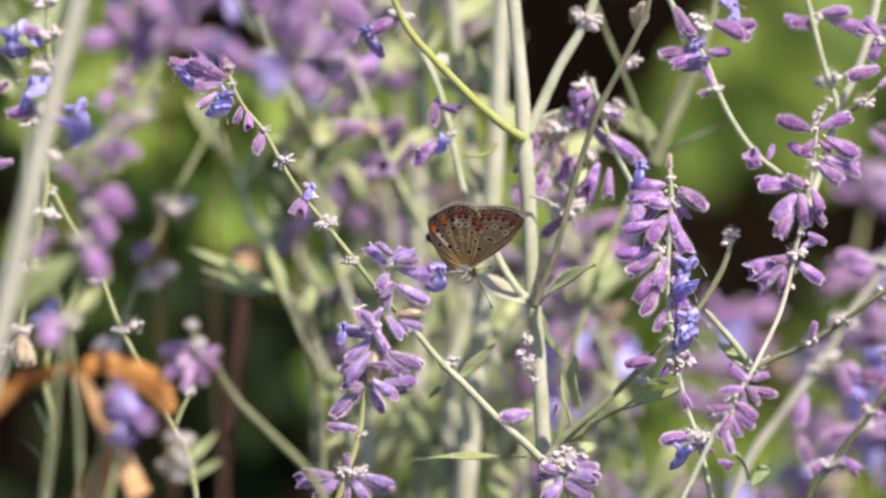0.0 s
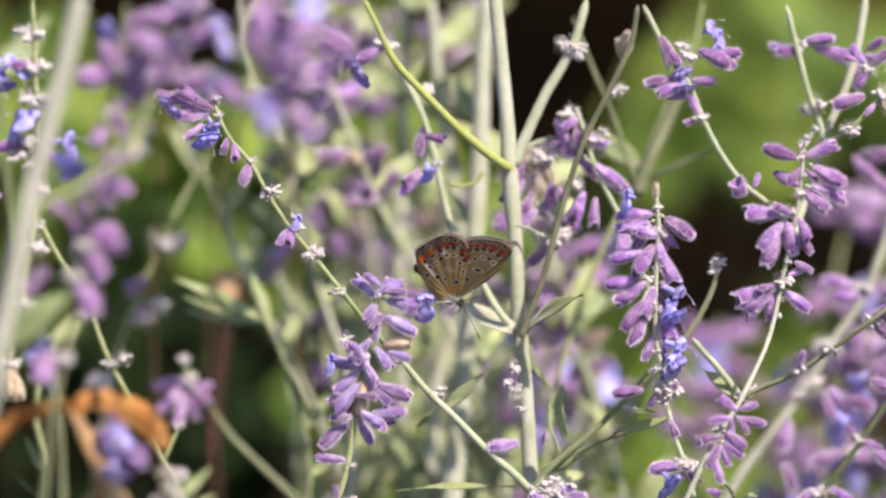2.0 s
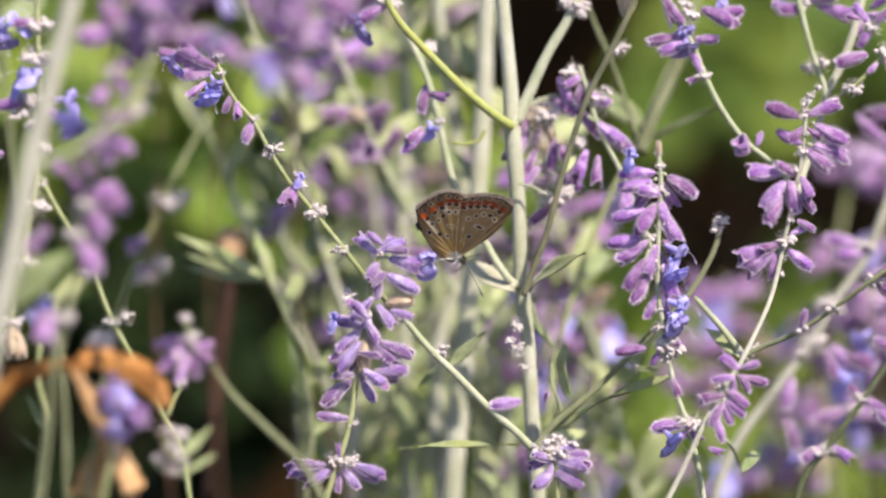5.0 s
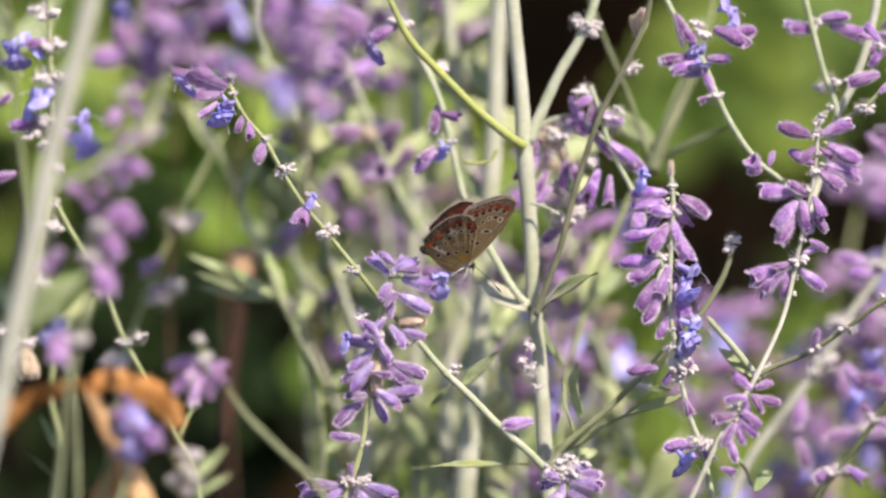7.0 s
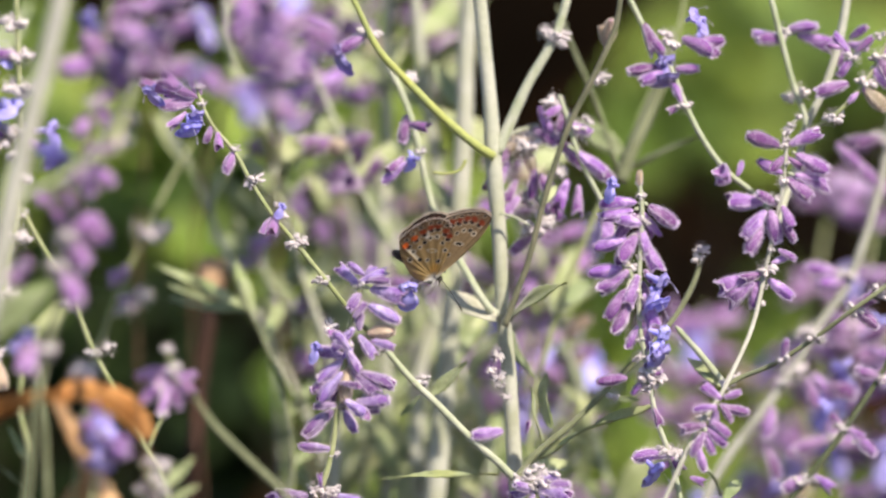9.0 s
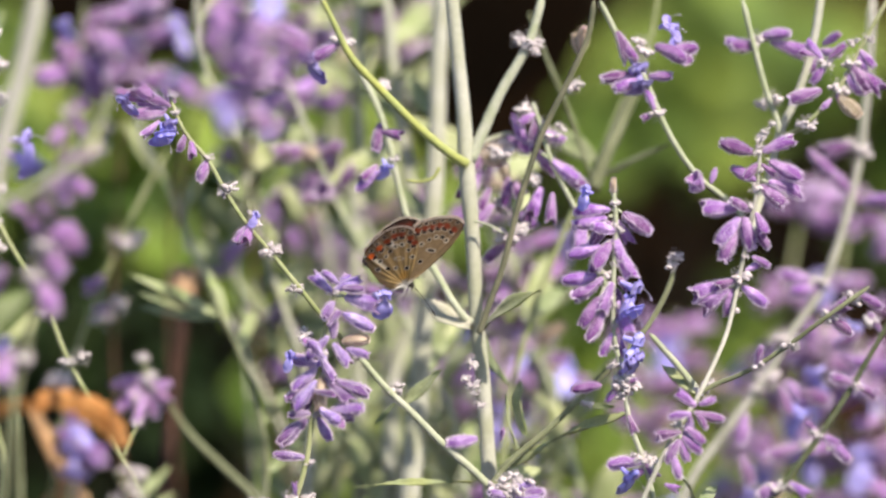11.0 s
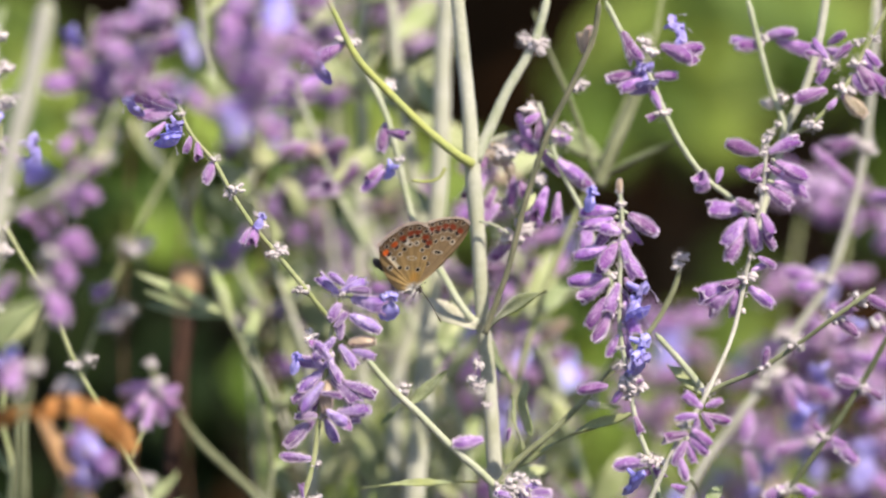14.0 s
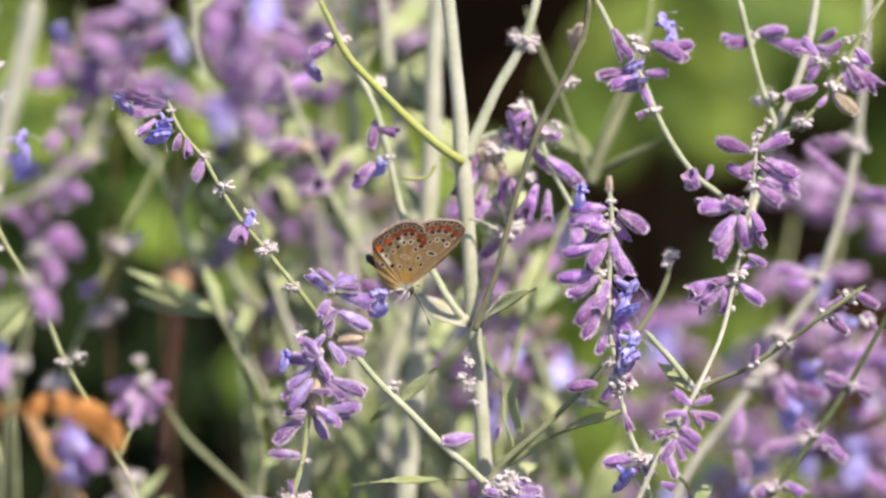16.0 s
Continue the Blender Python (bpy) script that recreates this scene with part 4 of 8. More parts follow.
stem(s, [(52.34, 6.79, 4.04, 0.3), (52.03, 6.82, 3.23, 0.32)], STEM_PALE, 'pedicel', 6, 2)
calyx(s, (55.01, 7.17, 5.69), (56.39, 4.35, 3.4))
calyx(s, (55.02, 6.45, 3.28), (56.94, 6.49, 0.41))
calyx(s, (54.33, 4.87, -0.34), (57.04, 4.67, -1.79))
calyx(s, (54.17, 7.26, 5.93), (51.14, 6.46, 7.98))
calyx(s, (50.37, 4.01, -4.19), (45.63, 3.24, -5.73))
stem(s, [(52.34, 4.07, -3.44, 0.3), (50.37, 4.01, -4.19, 0.32)], STEM_PALE, 'pedicel', 6, 2)
calyx(s, (50.84, 3.25, -4.76), (46.89, 2.49, -7.78))
stem(s, [(51.84, 3.81, -4.15, 0.3), (50.84, 3.25, -4.76, 0.32)], STEM_PALE, 'pedicel', 6, 2)
calyx(s, (51.44, 3.89, -4.9), (50.58, 2.15, -8.72))
calyx(s, (52.92, 3.55, -4.59), (56.45, 2.66, -7.31))
calyx(s, (53.37, 4.75, -2.53), (56.09, 5.69, -1.63))
calyx(s, (52.07, 3.82, -3.53), (49.07, 2.4, -4.35))
calyx(s, (45.16, -15.49, -16.2), (42.36, -14.86, -14.5))
calyx(s, (45.48, -15.72, -15.93), (47.97, -15.08, -15.12))
calyx(s, (44.98, -16.04, -16.69), (46.81, -16.65, -19.11))
calyx(s, (44.48, -16.24, -17.15), (41.04, -15.93, -17.45))
calyx(s, (44.33, -16.14, -17.54), (44.12, -15.37, -21.75))
calyx(s, (45.18, -15.74, -17.16), (48.79, -16.21, -18.22))
stem(s, [(44.67, -15.76, -16.98, 0.3), (45.18, -15.74, -17.16, 0.32)], STEM_PALE, 'pedicel', 6, 2)
calyx(s, (43.02, -16.81, -19.75), (39.4, -16.94, -20.23))
calyx(s, (43.51, -16.69, -19.09), (46.15, -17.22, -21.01))
calyx(s, (42.56, -17.46, -20.63), (40.88, -18.29, -23.95))
stem(s, [(42.86, -16.94, -20.23, 0.3), (42.56, -17.46, -20.63, 0.32)], STEM_PALE, 'pedicel', 6, 2)
calyx(s, (42.55, -16.71, -20.68), (44.05, -17.51, -23.91))
calyx(s, (43.02, -16.57, -20.32), (45.82, -17.79, -22.56))
calyx(s, (41.57, -18.13, -22.59), (42.69, -19.08, -26.12))
wool(s, (55.5, 10.75, 14.92), 0.6853420640034668)
wool(s, (55.85, 9.6, 11.77), 0.6628739592454147)
wool(s, (55.32, 8.74, 9.4), 0.6985503286626048)
wool(s, (54.53, 7.74, 6.64), 0.6624806788738897)
wool(s, (54.05, 6.88, 4.28), 0.5739143588255277)
wool(s, (53.4, 6.02, 1.92), 0.5842360170694026)
wool(s, (53.5, 5.16, -0.45), 0.6343706721599887)
wool(s, (52.19, 3.29, -5.57), 0.6930398240809525)
wool(s, (51.8, 2.43, -7.94), 0.617143565341677)
wool(s, (57.37, 11.9, 18.07), 0.6)
wool(s, (56.53, 11.47, 16.89), 0.7)
wool(s, (55.69, 11.18, 16.1), 0.8)
wool(s, (55.53, 10.46, 14.13), 1.0)
wool(s, (55.19, 8.6, 9.01), 1.1)
wool(s, (53.76, 7.6, 6.25), 1.2)
wool(s, (52.67, 4.1, -3.37), 1.5)
wool(s, (47.05, -1.64, -19.13), 1.3)
wool(s, (48.31, -1.3, -18.18), 0.8)
wool(s, (43.28, -3.45, -24.09), 1.0)
stem(s, [(46.45, -7.32, -17.18, 0.41), (47.95, -7.03, -16.4, 0.4), (52.81, -8.19, -13.72, 0.38), (59.31, -8.64, -9.11, 0.37), (64.78, -9.09, -4.52, 0.35), (70.73, -7.68, -0.63, 0.34)], STEM_OLIVE)
stem(s, [(46.92, 2.84, -21.42, 0.55), (42.7, 4.66, -16.43, 0.48), (39.33, 5.96, -12.86, 0.42)], STEM_PALE)
wool(s, (59.31, -8.78, -9.5), 1.4)
wool(s, (54.34, -9.77, -12.22), 1.2)
wool(s, (64.94, -7.22, -5.22), 1.4)
wool(s, (68.42, -6.37, -2.88), 1.4)
calyx(s, (54.33, -9.9, -12.17), (54.67, -9.92, -9.06))
calyx(s, (64.3, -6.96, -5.31), (67.49, -7.77, -3.25))
calyx(s, (65.09, -7.51, -5.55), (68.48, -7.45, -7.79))
calyx(s, (69.25, -6.05, -2.12), (72.46, -8, -4.04))
leaf(s, (46.45, 1.91, -21.06), (41.27, 9.04, -19.01), 0.09)
leaf(s, (42.65, -1.89, -31.51), (46.59, 5.63, -40.1), 0.12, None, 0.8)
leaf(s, (46.45, -3.91, -37.06), (49.71, 4.65, -36.93), -0.31, None, 0.9)
stem(s, [(54.1, 11.01, 1.02, 0.42), (53.26, 15.8, 2.46, 0.42), (50.97, 16.61, 4.7, 0.42), (47.58, 17.54, 7.25, 0.42), (43.76, 19.28, 12.03, 0.42), (40.8, 21.31, 17.61, 0.42), (39.1, 22.76, 21.59, 0.42), (35.28, 24.79, 27.17, 0.42), (32.31, 26.82, 32.75, 0.42)], STEM_PALE)
calyx(s, (34.84, 24.86, 28.48), (36.81, 23.77, 24.38))
calyx(s, (35.69, 24.32, 26.88), (37.34, 22.42, 24.82))
calyx(s, (37.6, 23.05, 22.29), (32.57, 22.76, 21.59))
stem(s, [(38.25, 23.05, 22.39, 0.3), (37.6, 23.05, 22.29, 0.32)], STEM_PALE, 'pedicel', 6, 2)
calyx(s, (38.23, 22.43, 21.7), (34.35, 20.36, 20.77))
calyx(s, (39.53, 23.01, 21.96), (43.09, 22.9, 21.99))
calyx(s, (40.53, 21, 17.26), (39.52, 22.18, 20))
calyx(s, (40.54, 21.01, 16.81), (38.69, 21.04, 15.91))
calyx(s, (47.5, 16.6, 6.3), (46.2, 15.6, 8.4), wide=2.0)
calyx(s, (47.9, 16.4, 6.5), (45.6, 16.0, 6.6), wide=1.5)
calyx(s, (48.83, 17.07, 6.96), (49.72, 18.44, 8.73))
calyx(s, (41.41, 24.53, 25.41), (46.48, 24.15, 25.42))
stem(s, [(38.68, 24.21, 25.58, 0.3), (41.41, 24.53, 25.41, 0.32)], STEM_PALE, 'pedicel', 6, 2)
calyx(s, (40.64, 24.68, 26.23), (45.37, 22.35, 25.28))
corolla(s, (36.98, 23.77, 24.38), (38.6, 21.33, 22.06))
corolla(s, (37.4, 23.63, 23.98), (39.45, 21.62, 22.85))
corolla(s, (37.83, 23.34, 23.19), (38.6, 20.46, 19.67))
corolla(s, (41.22, 25.37, 28.76), (43.68, 24.52, 30.81))
corolla(s, (42.07, 25.37, 28.76), (44.53, 23.79, 28.82))
wool(s, (40.8, 21.02, 16.81), 1.3)
wool(s, (39.1, 24.15, 25.42), 1.5)
wool(s, (38.25, 24.64, 26.77), 1.2)
stem(s, [(54.1, 10.58, -0.17, 0.55), (55.67, 18.48, 1.07, 0.57), (58.61, 24.23, 8.09, 0.58), (59.89, 25.84, 12.51, 0.6), (62.03, 27.3, 16.52, 0.61), (64.59, 29.93, 23.75, 0.62), (66.3, 33.14, 32.58, 0.63)], STEM_WHITE)
stem(s, [(59.49, 23.71, 12.5, 0.49), (59.32, 24.23, 13.95, 0.47), (58.04, 25.4, 17.15, 0.45), (55.91, 28.02, 24.36, 0.44), (54.04, 30.64, 31.57, 0.42)], STEM_PALE)
calyx(s, (55.35, 30.08, 24.6), (51.61, 30.45, 25.19))
calyx(s, (56.48, 30.29, 24.71), (52.51, 28.21, 24.48))
calyx(s, (58.43, 30.69, 24.88), (63.31, 29.87, 23.59))
stem(s, [(57.07, 30.51, 25.35, 0.3), (58.43, 30.69, 24.88, 0.32)], STEM_PALE, 'pedicel', 6, 2)
calyx(s, (56.92, 30.96, 25.66), (61.08, 29.75, 26.94))
calyx(s, (66.33, 30.53, 24.45), (68.72, 29.14, 26.68))
calyx(s, (65.86, 29.79, 23.79), (68.69, 27.64, 23.59))
calyx(s, (65.47, 29.87, 22.87), (64.65, 29.42, 20.32))
wool(s, (58.44, 27.3, 16.52), 1.6)
wool(s, (56.9, 27.15, 16.12), 1.0)
wool(s, (56.05, 30.51, 25.35), 1.4)
stem(s, [(59.29, 25.11, 10.5, 0.35), (60.2, 21.67, 12.74, 0.34), (62.95, 18.48, 15.69, 0.32), (68.02, 20.36, 20.86, 0.31), (71.15, 22.3, 26.19, 0.3), (74.37, 24.27, 31.59, 0.29), (76.65, 25.48, 34.93, 0.28)], STEM_GREEN)
calyx(s, (65.68, 22.04, 24.67), (63.59, 23.41, 27.17))
calyx(s, (66.09, 21.77, 24.14), (63.96, 20.62, 21.58))
calyx(s, (66.48, 21.62, 25.07), (69.04, 22.6, 26.98))
calyx(s, (64.36, 21.75, 25.48), (62.21, 21.52, 26.43))
calyx(s, (70.74, 22.32, 25.74), (72, 21.2, 23.17))
calyx(s, (71.14, 22.11, 26.25), (73.26, 21.37, 23.82))
calyx(s, (69.85, 21.25, 24.31), (72.42, 20.13, 20.22))
calyx(s, (70.61, 21.71, 23.49), (74.54, 20.28, 20.62))
calyx(s, (69.04, 21.18, 22.99), (71.19, 20.35, 19.71))
calyx(s, (65.44, 20.29, 20.55), (60.58, 19.75, 19.19))
calyx(s, (67.34, 20.1, 20.24), (69.93, 19.76, 17.67))
calyx(s, (68.02, 19.91, 19.85), (70.73, 18.83, 16.65), True)
calyx(s, (66.91, 19.66, 19.49), (65.56, 18.2, 18.19))
wool(s, (63.12, 18.54, 15.85), 1.4)
wool(s, (66.08, 21.58, 24.2), 1.3)
wool(s, (70.05, 21.58, 24.2), 1.3)
wool(s, (68.19, 20.28, 20.62), 1.5)
wool(s, (70.31, 22.74, 27.38), 1.0)
wool(s, (72.42, 22.88, 27.78), 1.0)
wool(s, (60.15, 17.82, 13.86), 0.9)

# leaning pale stem at the edge
line = [(44.71, 31.23, -54.53, 0.76), (47.18, 33.35, -48.71, 0.75), (54.25, 36.76, -39.33, 0.75), (59.55, 39.18, -32.69, 0.74), (63.09, 41.3, -26.88, 0.73), (67.5, 43.41, -21.07, 0.72), (71.04, 46.43, -12.76, 0.72), (73.25, 49.15, -5.29, 0.71), (74.57, 51.57, 1.35, 0.7), (75.46, 54.29, 8.82, 0.7), (76.52, 59.64, 23.52, 0.69)]
s = stalk(line, STEM_GREY, "leaning pale sage stem with purple flower whorls", 0.3)
calyx(s, (69.08, 50, -1.84), (72.81, 49.06, -5.54))
stem(s, [(66.8, 51.18, 0.27, 0.3), (69.08, 50, -1.84, 0.32)], STEM_PALE, 'pedicel', 6, 2)
calyx(s, (66.36, 51.44, 0.65), (69.45, 49.97, -3.05))
calyx(s, (73.72, 51.52, 1.41), (68.56, 51.18, 0.27))
stem(s, [(74.31, 51.63, 1.52, 0.3), (73.72, 51.52, 1.41, 0.32)], STEM_PALE, 'pedicel', 6, 2)
calyx(s, (75.31, 49.02, -5.82), (80.05, 48.16, -8.03))
stem(s, [(74.75, 49.06, -5.54, 0.3), (75.31, 49.02, -5.82, 0.32)], STEM_PALE, 'pedicel', 6, 2)
calyx(s, (74.74, 48.35, -7.16), (78.98, 46.87, -5.71))
calyx(s, (66.68, 44.08, -18.4), (61.5, 44.68, -17.58))
stem(s, [(68.56, 44.23, -18.82, 0.3), (66.68, 44.08, -18.4, 0.32)], STEM_PALE, 'pedicel', 6, 2)
calyx(s, (68.11, 43.75, -19.59), (63.13, 41.94, -19.86))
calyx(s, (68.56, 43.55, -20.46), (65.95, 43.44, -22.3))
calyx(s, (72.09, 41.44, -26.27), (68.56, 42.72, -22.98))
calyx(s, (62.61, 39.08, -33.23), (65.91, 37.58, -37.09))
calyx(s, (61.48, 38.59, -33.69), (63.26, 37.28, -37.92))
calyx(s, (64.35, 38.4, -34.9), (69.27, 35.86, -35.47))
stem(s, [(63.26, 38.49, -34.6, 0.3), (64.35, 38.4, -34.9, 0.32)], STEM_PALE, 'pedicel', 6, 2)
calyx(s, (56.19, 37.36, -38.03), (55.27, 34.91, -42.68))
calyx(s, (55.4, 35.02, -43.97), (57.08, 33.35, -48.71))
calyx(s, (60.63, 35.33, -43.8), (58.85, 34.56, -45.39))
calyx(s, (64.79, 35.25, -42.89), (59.73, 34.92, -44.4))
calyx(s, (71.21, 40.28, -29.61), (75.58, 39.12, -31.06))
calyx(s, (69.44, 40.54, -28.76), (73.74, 39.82, -26.6))
corolla(s, (63.26, 37.58, -37.09), (66.68, 35.28, -39.03))
corolla(s, (65.91, 37.58, -37.09), (68.44, 35.88, -37.37))
corolla(s, (56.19, 33.35, -48.71), (56.98, 30.91, -51.05))
corolla(s, (72.1, 42.11, -24.64), (74.62, 39.8, -26.6))
corolla(s, (68.56, 39.7, -31.28), (64.92, 37.39, -33.23))
wool(s, (63.26, 41.06, -27.54), 1.8)
wool(s, (61.5, 41.21, -27.13), 1.5)
wool(s, (59.73, 39.09, -32.94), 1.8)
wool(s, (73.87, 51.33, 0.69), 2.2)
wool(s, (65.91, 35.47, -42.9), 1.4)
wool(s, (57.96, 38.49, -34.6), 1.4)
wool(s, (67.68, 44.23, -18.82), 1.8)

# dark green branch in front of the edge
line = [(52.77, -28.7, -32.06, 0.54), (54.24, -27.22, -28, 0.51), (57.51, -25.82, -24.16, 0.49), (62.41, -23.58, -18.02, 0.47), (67.31, -21.07, -11.11, 0.45), (72.87, -17.72, -1.9, 0.42), (77.28, -15.01, 5.55, 0.4)]
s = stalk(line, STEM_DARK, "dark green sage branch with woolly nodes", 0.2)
calyx(s, (62.44, -23.09, -17.6), (64.99, -24.33, -18.86))
calyx(s, (63.39, -23.7, -17.81), (66.72, -24.1, -21.59))
calyx(s, (62.14, -23.58, -16.96), (60.52, -22.95, -15.9))
calyx(s, (67.47, -20.87, -10.57), (64.05, -22.43, -9.09))
calyx(s, (67.86, -21.27, -10.86), (70.8, -20.87, -12.33))
calyx(s, (57.69, -25.62, -24.5), (53.6, -26.23, -26.02))
calyx(s, (58.09, -25.62, -24.06), (60.85, -27.57, -25.46))
calyx(s, (71.55, -18.46, -3.63), (69.97, -17.04, -1.54))
wool(s, (62.41, -23.44, -17.63), 1.3)
wool(s, (64.62, -24.09, -19.4), 1.0)
wool(s, (67.64, -21.01, -10.95), 1.2)
wool(s, (70.33, -17.8, -2.13), 1.2)
wool(s, (57.67, -26.04, -24.77), 1.5)
wool(s, (56.04, -26.04, -24.77), 1.2)

# ---- nearer stalks, out of focus ----

# thick stem close to the lens
line = [(-62.33, -80.38, -4.47, 1.51), (-59.31, -76.24, 6.9, 1.47), (-57.04, -72.62, 16.85, 1.43), (-54.92, -69.25, 26.09, 1.38), (-53.25, -66.41, 33.91, 1.34), (-50.98, -63.3, 42.44, 1.3), (-48.56, -60.2, 50.97, 1.25), (-46.29, -56.83, 60.21, 1.21)]
s = stalk(line, STEM_GREY, "thick downy white sage stem close by, out of focus", 0.3)
stem(s, [(-54.31, -68.22, 28.93, 0.43), (-52.5, -66.79, 32.84, 0.41), (-47.96, -66.1, 34.76, 0.38), (-43.04, -64.98, 37.82, 0.36), (-39.49, -63.43, 42.09, 0.33), (-36.61, -61.49, 47.42, 0.31)], STEM_PALE)
stem(s, [(-43.04, -65.06, 37.61, 0.43), (-39.97, -62.21, 39.59, 0.45), (-38.18, -58.75, 43.24, 0.47), (-36.38, -54.51, 49.06, 0.48), (-34.72, -49.44, 57.14, 0.5)], STEM_YELLOW)
leaf(s, (-59.03, -68.05, 11.86), (-47.33, -68.67, 21.85), 0.24, LEAF_KINDS, 1.3)
leaf(s, (-57.51, -67, 14.73), (-62.34, -61.84, 20.14), 0.28)
calyx(s, (-45.71, -65.62, 35.24), (-43.02, -65.78, 36.5))
calyx(s, (-42.31, -64.64, 37.7), (-39.67, -63.57, 39.74))
calyx(s, (-47.19, -66.65, 34), (-44.91, -67.4, 32.26))

# thin stem beside it
line = [(-65.73, -26.98, -26.43, 0.40), (-63.28, -23.07, -15.69, 0.39), (-61.23, -20.84, -9.55, 0.38), (-59.19, -17.48, -0.35, 0.38), (-57.97, -14.97, 6.56, 0.37), (-56.74, -12.74, 12.70, 0.36), (-57.07, -11.34, 16.53, 0.35), (-56.58, -8.55, 24.21, 0.35), (-56.74, -5.75, 31.88, 0.34), (-57.16, -1.84, 42.63, 0.33)]
s = stalk(line, STEM_GREEN, "thin sage stem with woolly spent whorls", 0.3)
wool(s, (-57.16, -3.66, 37.63), 1.6)
wool(s, (-58.79, -3.52, 38.02), 1.2)
wool(s, (-57.16, -5.26, 33.26), 1.8)
wool(s, (-55.52, -5.19, 33.42), 1.2)
wool(s, (-57.16, -6.81, 28.97), 2.0)
wool(s, (-55.11, -6.73, 29.19), 1.3)
wool(s, (-57.97, -8.97, 23.06), 1.8)
wool(s, (-56.74, -10.08, 19.99), 1.7)
wool(s, (-59.19, -9.67, 21.14), 1.6)
wool(s, (-56.74, -14.28, 8.48), 1.7)
wool(s, (-59.19, -16.92, 1.19), 1.7)
wool(s, (-57.56, -17.07, 0.81), 1.2)
wool(s, (-60.41, -20.00, -7.25), 1.6)
wool(s, (-55.52, -11.34, 16.53), 1.4)
wool(s, (-61.64, -20.84, -9.55), 1.5)
wool(s, (-63.28, -19.45, -5.71), 1.3)
calyx(s, (-56.73, -5.47, 33.34), (-60.31, -6.52, 34.01))
calyx(s, (-57.76, -8.87, 23.15), (-62.46, -9.39, 21.91))
stem(s, [(-56.74, -8.83, 23.44, 0.31), (-57.76, -8.87, 23.15, 0.33)], STEM_PALE, 'pedicel', 6, 2)
calyx(s, (-56.89, -9.32, 23.17), (-60.03, -9.58, 20.68), True)
calyx(s, (-56.35, -8.52, 23.77), (-53.89, -8.98, 23.06))
calyx(s, (-56.75, -9.23, 22.28), (-53.40, -10.87, 21.12))
calyx(s, (-60.44, -19.96, -7.71), (-60.04, -23.35, -11.38), True)
calyx(s, (-60.70, -19.85, -8.01), (-58.87, -23.54, -10.69), True)
calyx(s, (-61.66, -11.38, 15.68), (-65.73, -11.90, 15.00))
calyx(s, (-64.48, -8.45, 25.03), (-62.45, -7.89, 26.57))
corolla(s, (-57.16, -7.99, 25.74), (-60.30, -9.04, 27.39))
corolla(s, (-57.16, -8.13, 25.35), (-57.85, -8.63, 28.53))
corolla(s, (-61.64, -4.91, 34.19), (-63.16, -7.24, 32.36))
corolla(s, (-61.23, -5.34, 33.03), (-59.08, -6.13, 35.42))
corolla(s, (-54.29, -8.97, 23.06), (-50.12, -10.45, 23.56))
corolla(s, (-53.48, -9.67, 21.14), (-50.93, -11.56, 20.50))
corolla(s, (-62.46, -5.34, 33.03), (-61.53, -8.07, 30.07))

bloom = BRIGHTENED_KINDS

# drooping spike in front
line = [(-52.69, -74.81, -12.57, 0.44), (-51.55, -71.41, -3.23, 0.43), (-50.63, -68.53, 4.68, 0.43), (-49.48, -66.73, 9.64, 0.42), (-47.95, -64.37, 16.11, 0.41), (-46.42, -60.97, 25.45, 0.4), (-44.89, -58.36, 32.63, 0.4), (-43.36, -55.74, 39.82, 0.39), (-41.83, -52.86, 47.73, 0.38), (-40.69, -49.7, 56.42, 0.38)]
s = stalk(line, STEM_OLIVE, "sage flower spike close to the lens, out of focus", 0.2)
calyx(s, (-41.24, -51.22, 51.29), (-43.52, -52.84, 47.8), wide=1.4)
calyx(s, (-41.24, -50.92, 52), (-37.02, -51.53, 51.39), wide=1.4)
calyx(s, (-41.59, -52.33, 50.04), (-39.31, -53.36, 46.36), wide=1.4)
calyx(s, (-41.17, -52.63, 47.72), (-36.63, -53.1, 47.08), wide=1.4)
calyx(s, (-41.61, -51.93, 49.92), (-44.31, -51.32, 50.52), wide=1.4)
calyx(s, (-40.84, -51.05, 52.84), (-38.55, -50.18, 54.97), wide=1.4)
calyx(s, (-42.77, -52.78, 46.97), (-47.34, -53.1, 47.08), wide=1.4)
stem(s, [(-41.6, -53.1, 47.08, 0.3), (-42.77, -52.78, 46.97, 0.32)], STEM_PALE, 'pedicel', 6, 2)
calyx(s, (-41.63, -52.87, 46.6), (-37.78, -53.88, 44.92), wide=1.4)
calyx(s, (-40.04, -52.05, 49.27), (-35.44, -52.98, 50.25), wide=1.4)
stem(s, [(-40.84, -52.32, 49.24, 0.3), (-40.04, -52.05, 49.27, 0.32)], STEM_PALE, 'pedicel', 6, 2)
calyx(s, (-37.67, -52.29, 49.47), (-33.19, -52.58, 48.52), wide=1.4)
stem(s, [(-40.07, -52.05, 49.95, 0.3), (-37.67, -52.29, 49.47, 0.32)], STEM_PALE, 'pedicel', 6, 2)
calyx(s, (-38.17, -52.61, 48.82), (-33.88, -54.69, 47.6), wide=1.4)
stem(s, [(-39.31, -52.32, 49.24, 0.3), (-38.17, -52.61, 48.82, 0.32)], STEM_PALE, 'pedicel', 6, 2)
calyx(s, (-42.73, -54.95, 42.86), (-39.69, -54.28, 43.85), wide=1.4)
calyx(s, (-43.16, -54.45, 42.29), (-40.88, -54.91, 40.03), wide=1.4)
calyx(s, (-43.52, -55.38, 40.59), (-45.32, -57.96, 39.04), wide=1.4)
calyx(s, (-44.64, -57.57, 35.68), (-41.94, -57.61, 37.31), wide=1.4)
